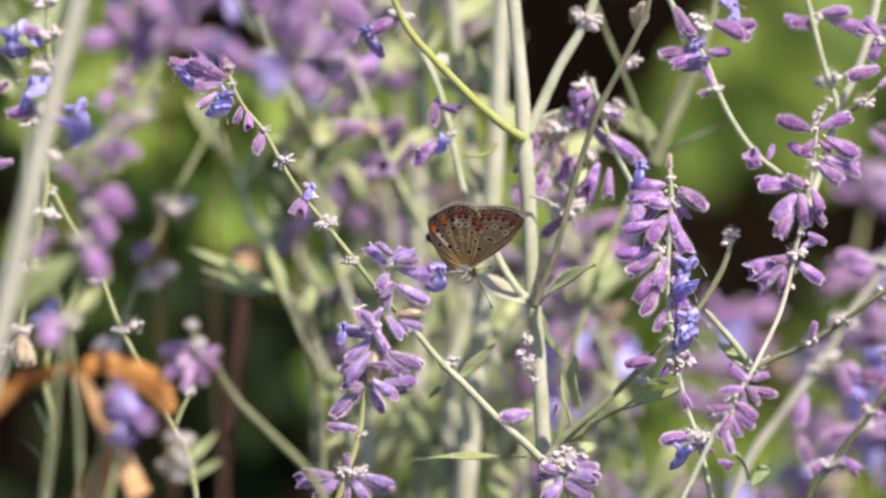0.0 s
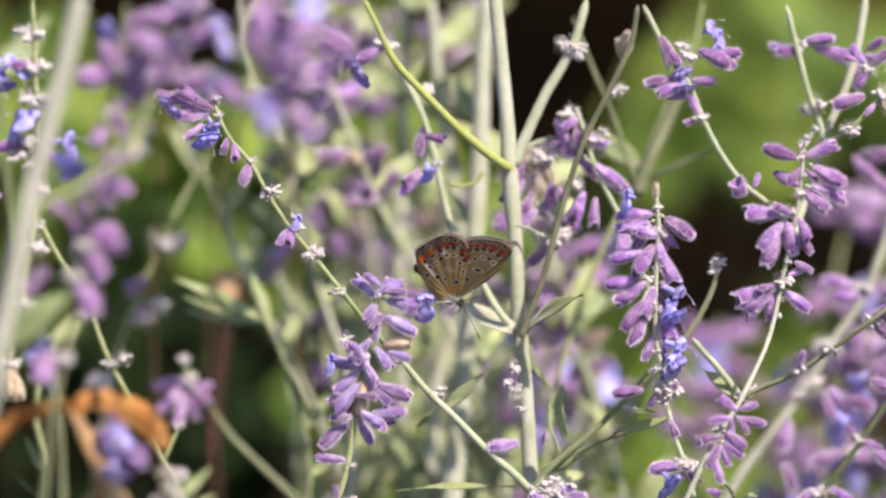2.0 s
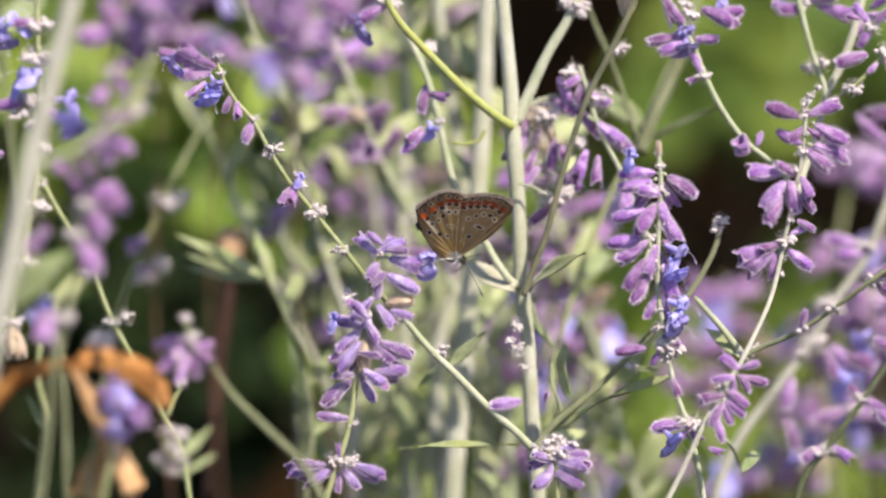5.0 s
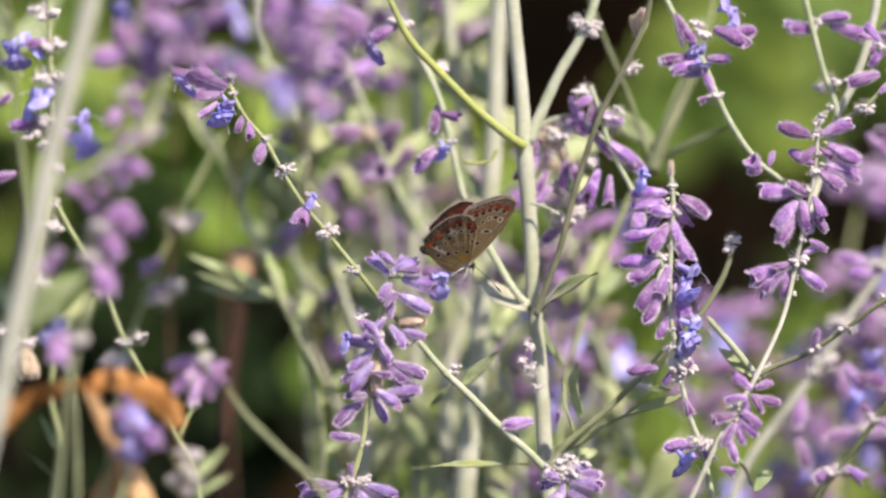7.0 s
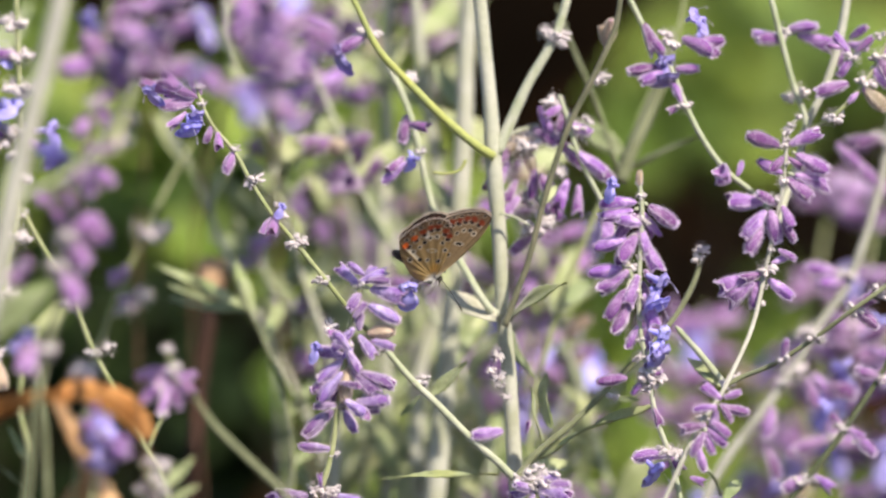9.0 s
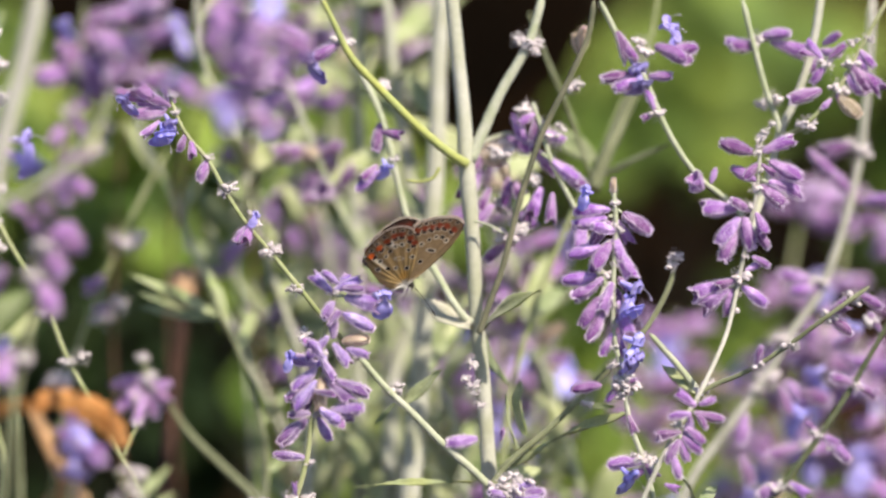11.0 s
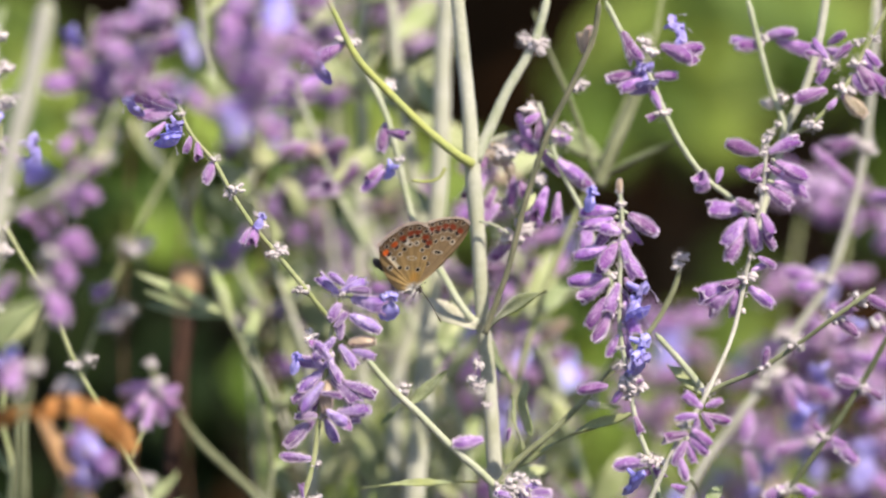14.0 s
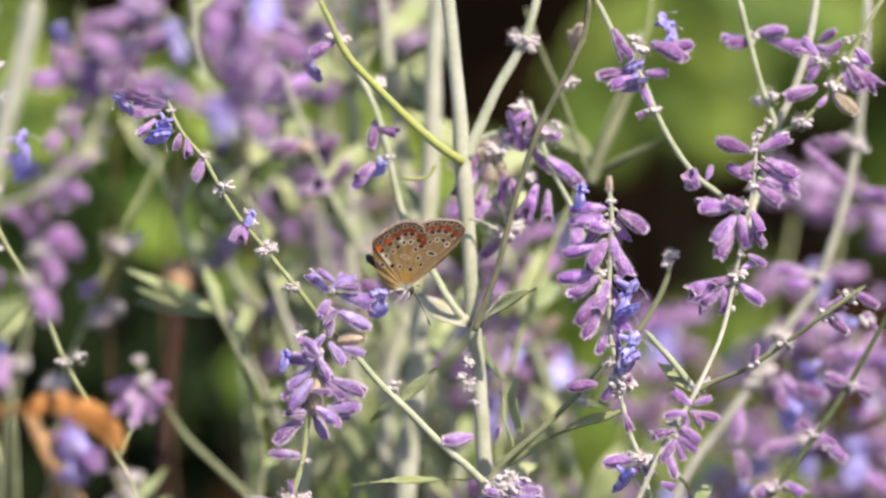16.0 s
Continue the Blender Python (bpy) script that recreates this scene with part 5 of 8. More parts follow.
calyx(s, (-44.27, -57.96, 34.2), (-45.81, -58.59, 31.99), wide=1.4)
calyx(s, (-44.2, -57.88, 34.53), (-40.46, -58.59, 31.99), wide=1.4)
calyx(s, (-44.64, -58.44, 33.55), (-43.15, -58.93, 30.48), wide=1.4)
calyx(s, (-46.18, -60.92, 26.32), (-41.99, -60.16, 27.68), wide=1.4)
calyx(s, (-45.41, -60.88, 25.84), (-40.84, -60.95, 25.52), wide=1.4)
stem(s, [(-46.19, -60.82, 25.88, 0.3), (-45.41, -60.88, 25.84, 0.32)], STEM_PALE, 'pedicel', 6, 2)
calyx(s, (-46.36, -61.39, 25.42), (-43.52, -62.26, 21.93), wide=1.4)
calyx(s, (-46.58, -60.85, 25.49), (-45.05, -61.99, 22.65), wide=1.4)
calyx(s, (-46.97, -60.43, 26.15), (-47.71, -60.15, 28.48), wide=1.4)
calyx(s, (-48.48, -59.67, 29.53), (-50.68, -60.57, 31.06), wide=1.4)
calyx(s, (-48.48, -59.81, 29.17), (-47.31, -60.73, 27.47), wide=1.4)
calyx(s, (-47.73, -62.45, 21.18), (-45.43, -63.56, 18.33), wide=1.4)
calyx(s, (-46.95, -62.59, 20.59), (-44.58, -65.4, 17.38), wide=1.4)
stem(s, [(-47.72, -62.26, 21.93, 0.3), (-46.95, -62.59, 20.59, 0.32)], STEM_PALE, 'pedicel', 6, 2)
calyx(s, (-51.56, -61.76, 22.56), (-53.86, -62.73, 19.66), wide=1.4)
calyx(s, (-50.81, -65.56, 11.73), (-52.69, -67.22, 8.27), wide=1.4)
calyx(s, (-51.16, -66.19, 11.15), (-53.43, -66.34, 12.03), wide=1.4)
corolla(s, (-43.6, -42.84, 51.88), (-44.67, -45.07, 50.15))
corolla(s, (-49.02, -48.92, 35.17), (-50.85, -51.4, 32.75))
corolla(s, (-48.24, -49.19, 34.44), (-46.99, -51.66, 32.02))
corolla(s, (-51.72, -58.44, 9.01), (-52.77, -59.05, 11.72))
wool(s, (-41.6, -52.97, 47.44), 2.0)
wool(s, (-42.75, -54.8, 42.41), 1.6)
wool(s, (-44.28, -57.94, 33.78), 1.8)
wool(s, (-46.35, -60.95, 25.52), 2.0)
wool(s, (-48.1, -62.39, 21.57), 1.6)
wool(s, (-49.63, -66.18, 11.15), 1.6)
wool(s, (-40.07, -55.98, 39.17), 1.5)
wool(s, (-38.16, -55.59, 40.25), 1.5)
wool(s, (-39.92, -56.55, 37.59), 1.8)
wool(s, (-38.54, -55.45, 40.61), 1.4)

# blurred spike high in front
line = [(-27.16, -91.41, -5.55, 0.18), (-28.65, -82.99, 17.58, 0.18), (-27.9, -76.1, 36.51, 0.17), (-25.66, -72.78, 45.62, 0.17), (-22.68, -70.23, 52.64, 0.16), (-19.7, -68.19, 58.24, 0.16), (-18.2, -66.15, 63.85, 0.15)]
s = stalk(line, STEM_BROWN, "sage flower spike near the lens, strongly blurred", 0.1)
spike(s, line, 0.62, 0.97, 4, 3, 4.6, 0.05, 0.03, 1.5)

# blurred spike high in front
line = [(-10.83, -85.88, -7.89, 0.19), (-16.85, -77.39, 15.44, 0.18), (-17.98, -70.44, 34.52, 0.17), (-18.36, -67.1, 43.71, 0.17), (-17.98, -64.78, 50.08, 0.16), (-14.59, -62.46, 56.44, 0.16), (-13.09, -60.41, 62.09, 0.15)]
s = stalk(line, STEM_BROWN, "sage flower spike near the lens, strongly blurred", 0.1)
spike(s, line, 0.6, 0.97, 4, 3, 4.6, 0.05, 0.03, 1.5)

# blurred spike high in front
line = [(-34.44, -80.34, -10.23, 0.19), (-36.71, -71.78, 13.29, 0.18), (-35.95, -64, 34.68, 0.17), (-34.82, -60.11, 45.37, 0.17), (-33.3, -57.77, 51.78, 0.16), (-32.92, -54.66, 60.34, 0.16)]
s = stalk(line, STEM_BROWN, "sage flower spike near the lens, strongly blurred", 0.1)
spike(s, line, 0.72, 0.97, 3, 3, 4.6, 0.05, 0.03, 1.5)

bloom = CALYX_KINDS

# thin green stem with tiny nodes
line = [(-34.72, -26.85, -32.84, 0.4), (-36.77, -23.49, -23.61, 0.39), (-38.82, -22.37, -20.53, 0.39), (-42.09, -20.13, -14.37, 0.38), (-44.55, -18.73, -10.53, 0.37), (-46.6, -17.33, -6.68, 0.36), (-49.47, -14.81, 0.25, 0.35), (-54.38, -12.01, 7.94, 0.34), (-56.67, -10.47, 12.18, 0.34)]
s = stalk(line, STEM_GREEN, "thin green sage stem with tiny woolly nodes", 0.2)
wool(s, (-49.63, -15.37, -1.29), 1.2)
wool(s, (-46.03, -17.75, -7.83), 1.5)
wool(s, (-44.14, -17.53, -7.22), 1.2)
wool(s, (-56.02, -10.89, 11.02), 0.9)
wool(s, (-35.95, -20.83, -16.3), 1.0)
stem(s, [(-38.16, -22.51, -20.92, 0.34), (-36.77, -21.39, -17.84, 0.3), (-35.38, -20.55, -15.53, 0.27)], STEM_GREEN)
leaf(s, (-34.21, -59.77, -12.17), (-30.05, -55.39, -8.9), 0.43, None, 0.7)
leaf(s, (-35.38, -59.77, -12.17), (-35.48, -56.31, -8.53), 0.32, None, 0.8)
leaf(s, (-34.99, -60.03, -12.9), (-37.57, -61.21, -7.38), 0.08, None, 0.8)
leaf(s, (-34.6, -60.3, -13.63), (-32.44, -54.73, -10.02), -0.14, None, 0.7)
leaf(s, (-34.21, -60.57, -14.37), (-29.23, -57.65, -12.2), -0.26, None, 0.7)
leaf(s, (-35.38, -60.57, -14.37), (-38.5, -59.77, -12.17), -0.47)
wool(s, (-35.38, -59.23, -10.7), 1.2)
wool(s, (-36.94, -59.77, -12.17), 1.1)
wool(s, (-34.21, -58.57, -8.87), 1.0)
wool(s, (-36.16, -58.43, -8.51), 1.0)
wool(s, (-34.21, -59.77, -12.17), 1.1)
wool(s, (-35.38, -60.3, -13.63), 1.1)

# dusky stem with pale buds
line = [(-47.07, -61.9, -18.03, 0.32), (-45.52, -57.37, -5.58, 0.31), (-43.41, -53.4, 5.33, 0.31), (-40.29, -50.46, 13.39, 0.3), (-36.94, -47.77, 20.79, 0.3), (-33.82, -45.64, 26.65, 0.29), (-29.93, -43.24, 33.24, 0.29)]
s = stalk(line, STEM_GREEN, "dusky sage stem with pale lavender buds", 0.2)
calyx(s, (-40.07, -49.67, 14.84), (-41.62, -49.5, 16.03))
calyx(s, (-41.63, -49.98, 14.13), (-39.57, -51.08, 17.02))
calyx(s, (-40.84, -50.67, 12.72), (-37.72, -50.97, 12))
calyx(s, (-40.08, -50.62, 11.87), (-38.11, -51.37, 10.9))
wool(s, (-37.72, -50.7, 12.73), 1.9)
wool(s, (-38.89, -51.1, 11.63), 1.7)
wool(s, (-36.94, -47.64, 21.15), 1.8)
wool(s, (-35.38, -47.77, 20.79), 1.8)
wool(s, (-34.21, -47.37, 21.89), 1.5)
wool(s, (-44.35, -54.17, 3.21), 1.8)
wool(s, (-45.52, -54.17, 3.21), 1.6)

bloom = BRIGHTENED_KINDS

# stem crossing the shade
line = [(-14.49, -54.52, -21.15, 0.52), (-17.64, -52.63, -15.97, 0.5), (-22.37, -51.02, -11.52, 0.47), (-27.88, -49.13, -6.34, 0.45), (-31.04, -47.52, -1.9, 0.43), (-33.4, -46.44, 1.06, 0.41), (-34.19, -45.63, 3.28, 0.39)]
s = stalk(line, STEM_OLIVE, "dull olive sage stem with a blurred purple whorl", 0.2)
calyx(s, (-33.8, -46.51, 0.24), (-38.12, -46.98, -0.42))
calyx(s, (-34.2, -46.62, -0.56), (-37.34, -48.05, -3.38))
calyx(s, (-33.78, -47.52, -1.06), (-34.97, -48.59, -4.86))
calyx(s, (-33.4, -47.25, -1.16), (-32.22, -48.46, -4.49))
calyx(s, (-33, -46.85, 0.37), (-30.63, -48.13, -2.51))
calyx(s, (-33.79, -46.68, 0.73), (-36.52, -47.26, 0.53))
calyx(s, (-32.99, -47.35, -0.28), (-30.23, -47.45, -0.24))
wool(s, (-33.4, -46.57, 0.69), 1.2)
wool(s, (-32.61, -46.98, -0.42), 1.1)
wool(s, (-34.03, -45.63, 3.28), 0.9)
wool(s, (-34.97, -47.52, -1.9), 0.9)

bloom = CALYX_KINDS

# flower behind the dry leaf
line = [(-45.27, -66.12, -17.93, 0.38), (-44.11, -64.26, -12.83, 0.37), (-43.33, -62.67, -8.46, 0.35), (-42.79, -61.35, -4.81, 0.33), (-42.56, -59.75, -0.44, 0.32)]
s = stalk(line, STEM_GREEN, "small sage flower cluster framed by a dry leaf", 0.2)
calyx(s, (-42.56, -61.12, -4.07), (-40.23, -62.14, -7))
calyx(s, (-42.55, -61.09, -3.66), (-45.23, -60.99, -1.62))
calyx(s, (-42.57, -60.61, -3.44), (-41.34, -60.88, -0.83))
calyx(s, (-42.18, -60.94, -4.14), (-38.68, -61.08, -4.08))
calyx(s, (-42.95, -61.24, -4.86), (-44.07, -62.99, -7.49))
calyx(s, (-42.54, -60.77, -2.54), (-43.66, -60.41, 0.65))
calyx(s, (-41.77, -61.51, -4.75), (-38.96, -63.9, -5.45))
corolla(s, (-43.16, -63.21, -1.15), (-43.84, -65.79, -3.85))
corolla(s, (-43.55, -63.34, -1.51), (-41.92, -64.2, 0.49))
corolla(s, (-42.77, -64.26, -4.05), (-43.07, -66.97, -7.11))

# pale leafy shoot at the bottom
line = [(-56.08, -42.16, -28.11, 0.46), (-54.88, -39.69, -21.33, 0.44), (-54.48, -37.49, -15.3, 0.43), (-55.68, -35.3, -9.27, 0.41), (-55.28, -33.65, -4.74, 0.39)]
s = stalk(line, STEM_GREEN, "pale leafy sage shoot out of focus", 0.2)
leaf(s, (-54.48, -38.04, -16.8), (-57.43, -34.4, -12.65), 0.12, None, 0.8)
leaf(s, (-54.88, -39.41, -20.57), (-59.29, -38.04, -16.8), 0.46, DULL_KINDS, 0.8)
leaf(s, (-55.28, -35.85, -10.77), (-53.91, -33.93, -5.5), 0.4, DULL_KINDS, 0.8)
calyx(s, (-55.31, -33.29, -4.88), (-56.04, -32.81, -0.77))
calyx(s, (-55.3, -33.54, -5.22), (-53.22, -33.23, -1.47))

# ---- stalks behind, out of focus ----

# stalk behind
line = [(-12.93, 43.24, -62.48, 0.65), (-12.93, 52.76, -36.31, 0.61), (-16.53, 56.45, -26.18, 0.58), (-20.12, 60.13, -16.06, 0.55), (-23.71, 65.66, -0.87, 0.51), (-28.2, 69.04, 8.42, 0.48), (-30, 73.34, 20.23, 0.45)]
s = stalk(line, STEM_WHITE, "pale sage stalk with narrow leaves, blurred behind", 0.2)
leaf(s, (-23.23, 64.92, -2.9), (-15.16, 59.66, 4.4), -0.11, None, 1.3823401876326291)
leaf(s, (-22.38, 63.62, -6.49), (-25.68, 56.34, 2.24), 0.29, None, 1.3857867206203065)
leaf(s, (-29.34, 71.77, 15.92), (-19.71, 77.51, 23.56), 0.59, None, 0.9944964570840975)
leaf(s, (-12.93, 51.16, -40.72), (-15.75, 47.44, -32.82), -0.23, None, 0.9180495535348732)
leaf(s, (-21.29, 61.94, -11.1), (-28.56, 64.29, -4.62), -0.4, None, 1.2974697191342208)
leaf(s, (-22.47, 63.76, -6.11), (-10.6, 73.6, -2.93), 0.14, None, 1.3246857728987698)
leaf(s, (-19.25, 59.24, -18.51), (-14.65, 52, -10.9), 0.04, None, 0.9646818630989654)
leaf(s, (-17.91, 57.87, -22.27), (-21.4, 55.34, -8.86), -0.17, None, 1.4461631568625088)
leaf(s, (-21.47, 62.21, -10.35), (-14.98, 57.68, -1.64), -0.6, None, 1.3049455014010172)
leaf(s, (-16.84, 56.77, -25.3), (-13.24, 68.08, -23.9), -0.13, None, 0.9807578813123164)
leaf(s, (-28.38, 69.48, 9.61), (-34.68, 76.19, 15.29), -0.09, None, 1.01303128055077)
leaf(s, (-24.57, 66.31, 0.91), (-29.78, 66.52, 8.86), -0.11, None, 1.4940313482859686)

# stalk behind
line = [(-11.29, 54.31, -67.15, 0.6), (-17.67, 61.47, -47.47, 0.57), (-21.31, 63.96, -40.63, 0.54), (-26.77, 67.7, -30.36, 0.52), (-31.33, 70.81, -21.8, 0.49), (-34.97, 74.24, -12.39, 0.46), (-37.7, 75.8, -8.11, 0.44), (-40.43, 78.6, -0.41, 0.41)]
s = stalk(line, STEM_WHITE, "pale sage stalk with narrow leaves, blurred behind", 0.2)
leaf(s, (-13.01, 56.24, -61.84), (-8.7, 53.7, -46.88), 0.43, None, 1.4975014322446745)
leaf(s, (-33.66, 73.01, -15.76), (-36.31, 73.78, -9.56), 0.1, None, 0.9057451431722479)
leaf(s, (-32.52, 71.94, -18.7), (-29.06, 68.27, -8.35), 0.28, None, 1.2819524433151466)
leaf(s, (-15.13, 58.61, -55.32), (-10.89, 64, -46.65), 0.48, None, 1.3994155373032595)
leaf(s, (-35.49, 74.54, -11.58), (-41.99, 77.33, -2.68), -0.01, None, 0.9470986847048576)
leaf(s, (-11.95, 55.05, -65.11), (-16.95, 63.41, -58.97), 0.29, None, 1.1349665802284243)

# stalk behind
line = [(-4.01, 55.23, -67.54, 1.02), (-4.47, 65.52, -39.27, 0.96), (-4.92, 71.76, -22.14, 0.89), (-4.01, 77.99, -5, 0.83), (-4.47, 81.11, 3.56, 0.77), (-3.56, 85.79, 16.41, 0.7)]
s = stalk(line, STEM_WHITE, "pale sage stalk with narrow leaves, blurred behind", 0.2)
leaf(s, (-4.39, 80.56, 2.05), (-0.76, 88.24, 7.7), 0.17, None, 0.9412656745004662)
leaf(s, (-4.69, 68.51, -31.06), (-11.83, 63.31, -24.57), 0.18, None, 0.9099448758474931)
leaf(s, (-4.55, 74.32, -15.09), (-7.43, 73.45, -8.27), 0.16, None, 1.2433016537415913)
leaf(s, (-4.51, 66.09, -37.69), (-15.96, 71.68, -33.35), -0.11, None, 1.3147329547491922)
leaf(s, (-3.6, 85.54, 15.73), (-11.8, 85.74, 26.29), 0.16, None, 1.0870828224544422)
leaf(s, (-4.02, 55.45, -66.94), (-11.62, 53.57, -59.39), 0.16, None, 1.499614575829053)
leaf(s, (-4.22, 59.89, -54.74), (5.84, 67.29, -51.05), 0.52, None, 1.3222143715450665)
leaf(s, (-4.6, 73.95, -16.11), (6.26, 74.47, -8.86), 0.34, None, 1.3743192003530398)
leaf(s, (-4.27, 79.78, -0.1), (-1.47, 72.97, 11.2), 0.42, None, 0.9543890594217375)
leaf(s, (-4.46, 65.45, -39.46), (2.26, 74.02, -32.42), 0.32, None, 1.2485717272360137)
leaf(s, (-4.22, 79.43, -1.04), (-10.8, 77.73, 7.58), 0.38, None, 0.9526393464846469)

# stalk behind
line = [(-13.35, 69.06, -73.39, 0.55), (-11.5, 76.36, -53.35, 0.52), (-8.72, 82.7, -35.92, 0.49), (-11.5, 89.04, -18.5, 0.46), (-17.06, 93.17, -7.17, 0.43), (-20.77, 96.66, 2.42, 0.4), (-22.63, 100.15, 12, 0.38)]
s = stalk(line, STEM_PALE, "pale sage stalk with narrow leaves, blurred behind", 0.2)
leaf(s, (-12.93, 70.74, -68.78), (-20.4, 82.54, -65.86), 0.13, None, 1.053498132063829)
leaf(s, (-12.67, 71.75, -66.02), (-17.65, 67.91, -53.39), -0.18, None, 1.443432959955294)
leaf(s, (-22.5, 99.9, 11.34), (-15.59, 107.52, 20.63), -0.28, None, 1.0191034673191897)
leaf(s, (-15.97, 92.36, -9.39), (-23.46, 97.91, 0.04), 0.25, None, 1.089892106696483)
leaf(s, (-11.12, 77.21, -51.01), (-0.59, 84.37, -46.16), 0.45, None, 1.470000091107309)
leaf(s, (-11, 87.91, -21.6), (-15.77, 84.34, -11.37), 0.05, None, 1.1483908804470961)
leaf(s, (-21.74, 98.47, 7.4), (-12.02, 103.61, 12.77), -0.42, None, 1.0922077286601628)
leaf(s, (-12.84, 71.09, -67.82), (-18.54, 71.25, -57.14), 0.4, None, 1.2895718192674823)
leaf(s, (-17.13, 93.23, -6.98), (-21.44, 102.31, -0.93), -0.02, None, 1.0598474990013644)
leaf(s, (-9.28, 81.41, -39.46), (-16.41, 87.23, -34.35), -0.04, None, 1.384430946567728)
spike(s, line, 0.55, 0.95, 4, 4, 5.2, 0, 0.1, 1.0)

# stalk behind
line = [(1.45, 48.77, -64.82, 1.23), (0.54, 54.03, -50.37, 1.17), (1.9, 58.98, -36.77, 1.1), (5.97, 62.69, -26.57, 1.04), (4.16, 68.26, -11.27, 0.97), (1.45, 74.45, 5.72, 0.91), (0.54, 78.78, 17.62, 0.85)]
s = stalk(line, STEM_WHITE, "pale sage stalk with narrow leaves, blurred behind", 0.2)
leaf(s, (0.83, 52.37, -54.93), (-5.15, 60.84, -46.7), -0.55, None, 1.3530305764326431)
leaf(s, (2.22, 72.68, 0.86), (-4.14, 75.23, 5.09), 0.01, None, 1.4680912771243881)
leaf(s, (2.49, 72.06, -0.83), (-4.94, 83.2, 1.28), 0.29, None, 0.9523257959357599)
leaf(s, (1.1, 76.13, 10.34), (8.09, 87.83, 13.72), -0.09, None, 1.126081661358534)
leaf(s, (2.39, 72.3, -0.18), (9.4, 67.81, 8.21), -0.17, None, 1.3331613907195257)
leaf(s, (0.61, 78.45, 16.72), (-6.18, 90.91, 17.23), 0.19, None, 1.4864151134037566)
leaf(s, (1.51, 74.3, 5.33), (7.72, 65.02, 13.81), -0.58, None, 1.2028315503125158)
leaf(s, (1.05, 51.09, -58.45), (8.5, 43.72, -45.61), 0.01, None, 1.385484095815788)
leaf(s, (1.06, 51.03, -58.62), (-3.04, 59.62, -55.21), 0.54, None, 0.9843001192982286)

# stalk behind
line = [(13.05, 39.55, -60.92, 0.53), (10.37, 46.58, -41.59, 0.5), (5.9, 49.64, -33.19, 0.47), (1.43, 52.7, -24.79, 0.45), (-7.51, 57.9, -10.51, 0.42), (-12.87, 62.48, 2.09, 0.39), (-16.45, 65.23, 9.65, 0.36)]
s = stalk(line, STEM_PALE, "pale sage stalk with narrow leaves, blurred behind", 0.2)
leaf(s, (5.9, 49.64, -33.2), (14.41, 63.17, -27.53), 0.23, None, 0.9516141046189033)
leaf(s, (8.41, 47.93, -37.9), (16.56, 43.45, -26.66), -0.12, None, 1.2085289992852064)
leaf(s, (-8.89, 59.07, -7.28), (2.1, 64, -1.43), 0.23, None, 1.0826736145501044)
leaf(s, (6.04, 49.54, -33.46), (10.66, 53.52, -25.04), 0.13, None, 1.201904462299954)
leaf(s, (-9.53, 59.63, -5.76), (-15.44, 69.25, -0.44), -0.35, None, 1.2377200132098687)
leaf(s, (0.6, 53.18, -23.46), (-3.89, 52.95, -18.05), -0.35, None, 1.4741190469282603)
leaf(s, (-0.98, 54.1, -20.95), (4.37, 65.98, -16.43), 0.46, None, 1.4614137227858102)
leaf(s, (-3.26, 55.43, -17.3), (-8.81, 66.88, -15.67), -0.28, None, 0.9776768700872661)
leaf(s, (12.96, 39.8, -60.23), (7, 37.63, -53.7), -0.51, None, 1.1132082547745108)
spike(s, line, 0.55, 0.95, 4, 4, 5.2, 0, 0.1, 1.0)

# stalk behind
line = [(17.26, 27.56, -55.85, 0.52), (19.9, 36.29, -31.85, 0.5), (24.3, 41.11, -18.62, 0.47), (28.7, 44.73, -8.69, 0.45), (32.22, 47.13, -2.07, 0.43), (36.63, 50.75, 7.86, 0.4), (41.03, 53.76, 16.13, 0.38), (42.79, 56.77, 24.4, 0.36)]
s = stalk(line, STEM_GREEN, "pale sage stalk with narrow leaves, blurred behind", 0.2)
stem(s, [(32.36, 45.00, -3.47, 1.05), (33.86, 46.00, 0.36, 0.99), (37.26, 49.00, 7.22, 0.93), (39.79, 52.00, 13.17, 0.87), (40.44, 54.00, 18.53, 0.81)], STEM_OLIVE)
leaf(s, (22.99, 39.67, -22.57), (27.81, 48.49, -21.15), 0.03, None, 1.269476630507686)
leaf(s, (33.12, 47.87, -0.04), (24.98, 52.3, 4.28), -0.16, None, 1.414058527960475)
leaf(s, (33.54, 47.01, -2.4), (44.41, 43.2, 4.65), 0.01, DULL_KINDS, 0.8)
stem(s, [(32.07, 43.2, -1.18, 0.36), (28.57, 46.8, 8.7, 0.34), (24.54, 50.1, 17.76, 0.31), (22.43, 52.04, 23.11, 0.29)], STEM_OLIVE)

# stalk behind
line = [(-2.2, 59.84, -69.49, 0.6), (-7.7, 65.17, -54.85, 0.55), (-13.2, 68.93, -44.51, 0.51), (-18.7, 71.44, -37.61, 0.46), (-28.79, 77.72, -20.38, 0.41)]
s = stalk(line, STEM_PALE, "pale sage stalk with narrow leaves, blurred behind", 0.2)
leaf(s, (-12.73, 68.61, -45.39), (-5.86, 68.25, -33.4), 0.28, None, 1.453660182035052)
leaf(s, (-11.98, 68.1, -46.8), (-16.98, 66.3, -33.45), -0.4, None, 1.3359459046489495)
leaf(s, (-15.34, 69.91, -41.83), (-7.95, 79.87, -34.8), 0.18, None, 0.9756019645958207)
leaf(s, (-25.04, 75.38, -26.79), (-29.81, 73.94, -20.77), 0.26, None, 1.3925844220893604)
leaf(s, (-13.84, 69.22, -43.71), (-6.2, 64.53, -34.8), 0.38, None, 0.9423312774989319)
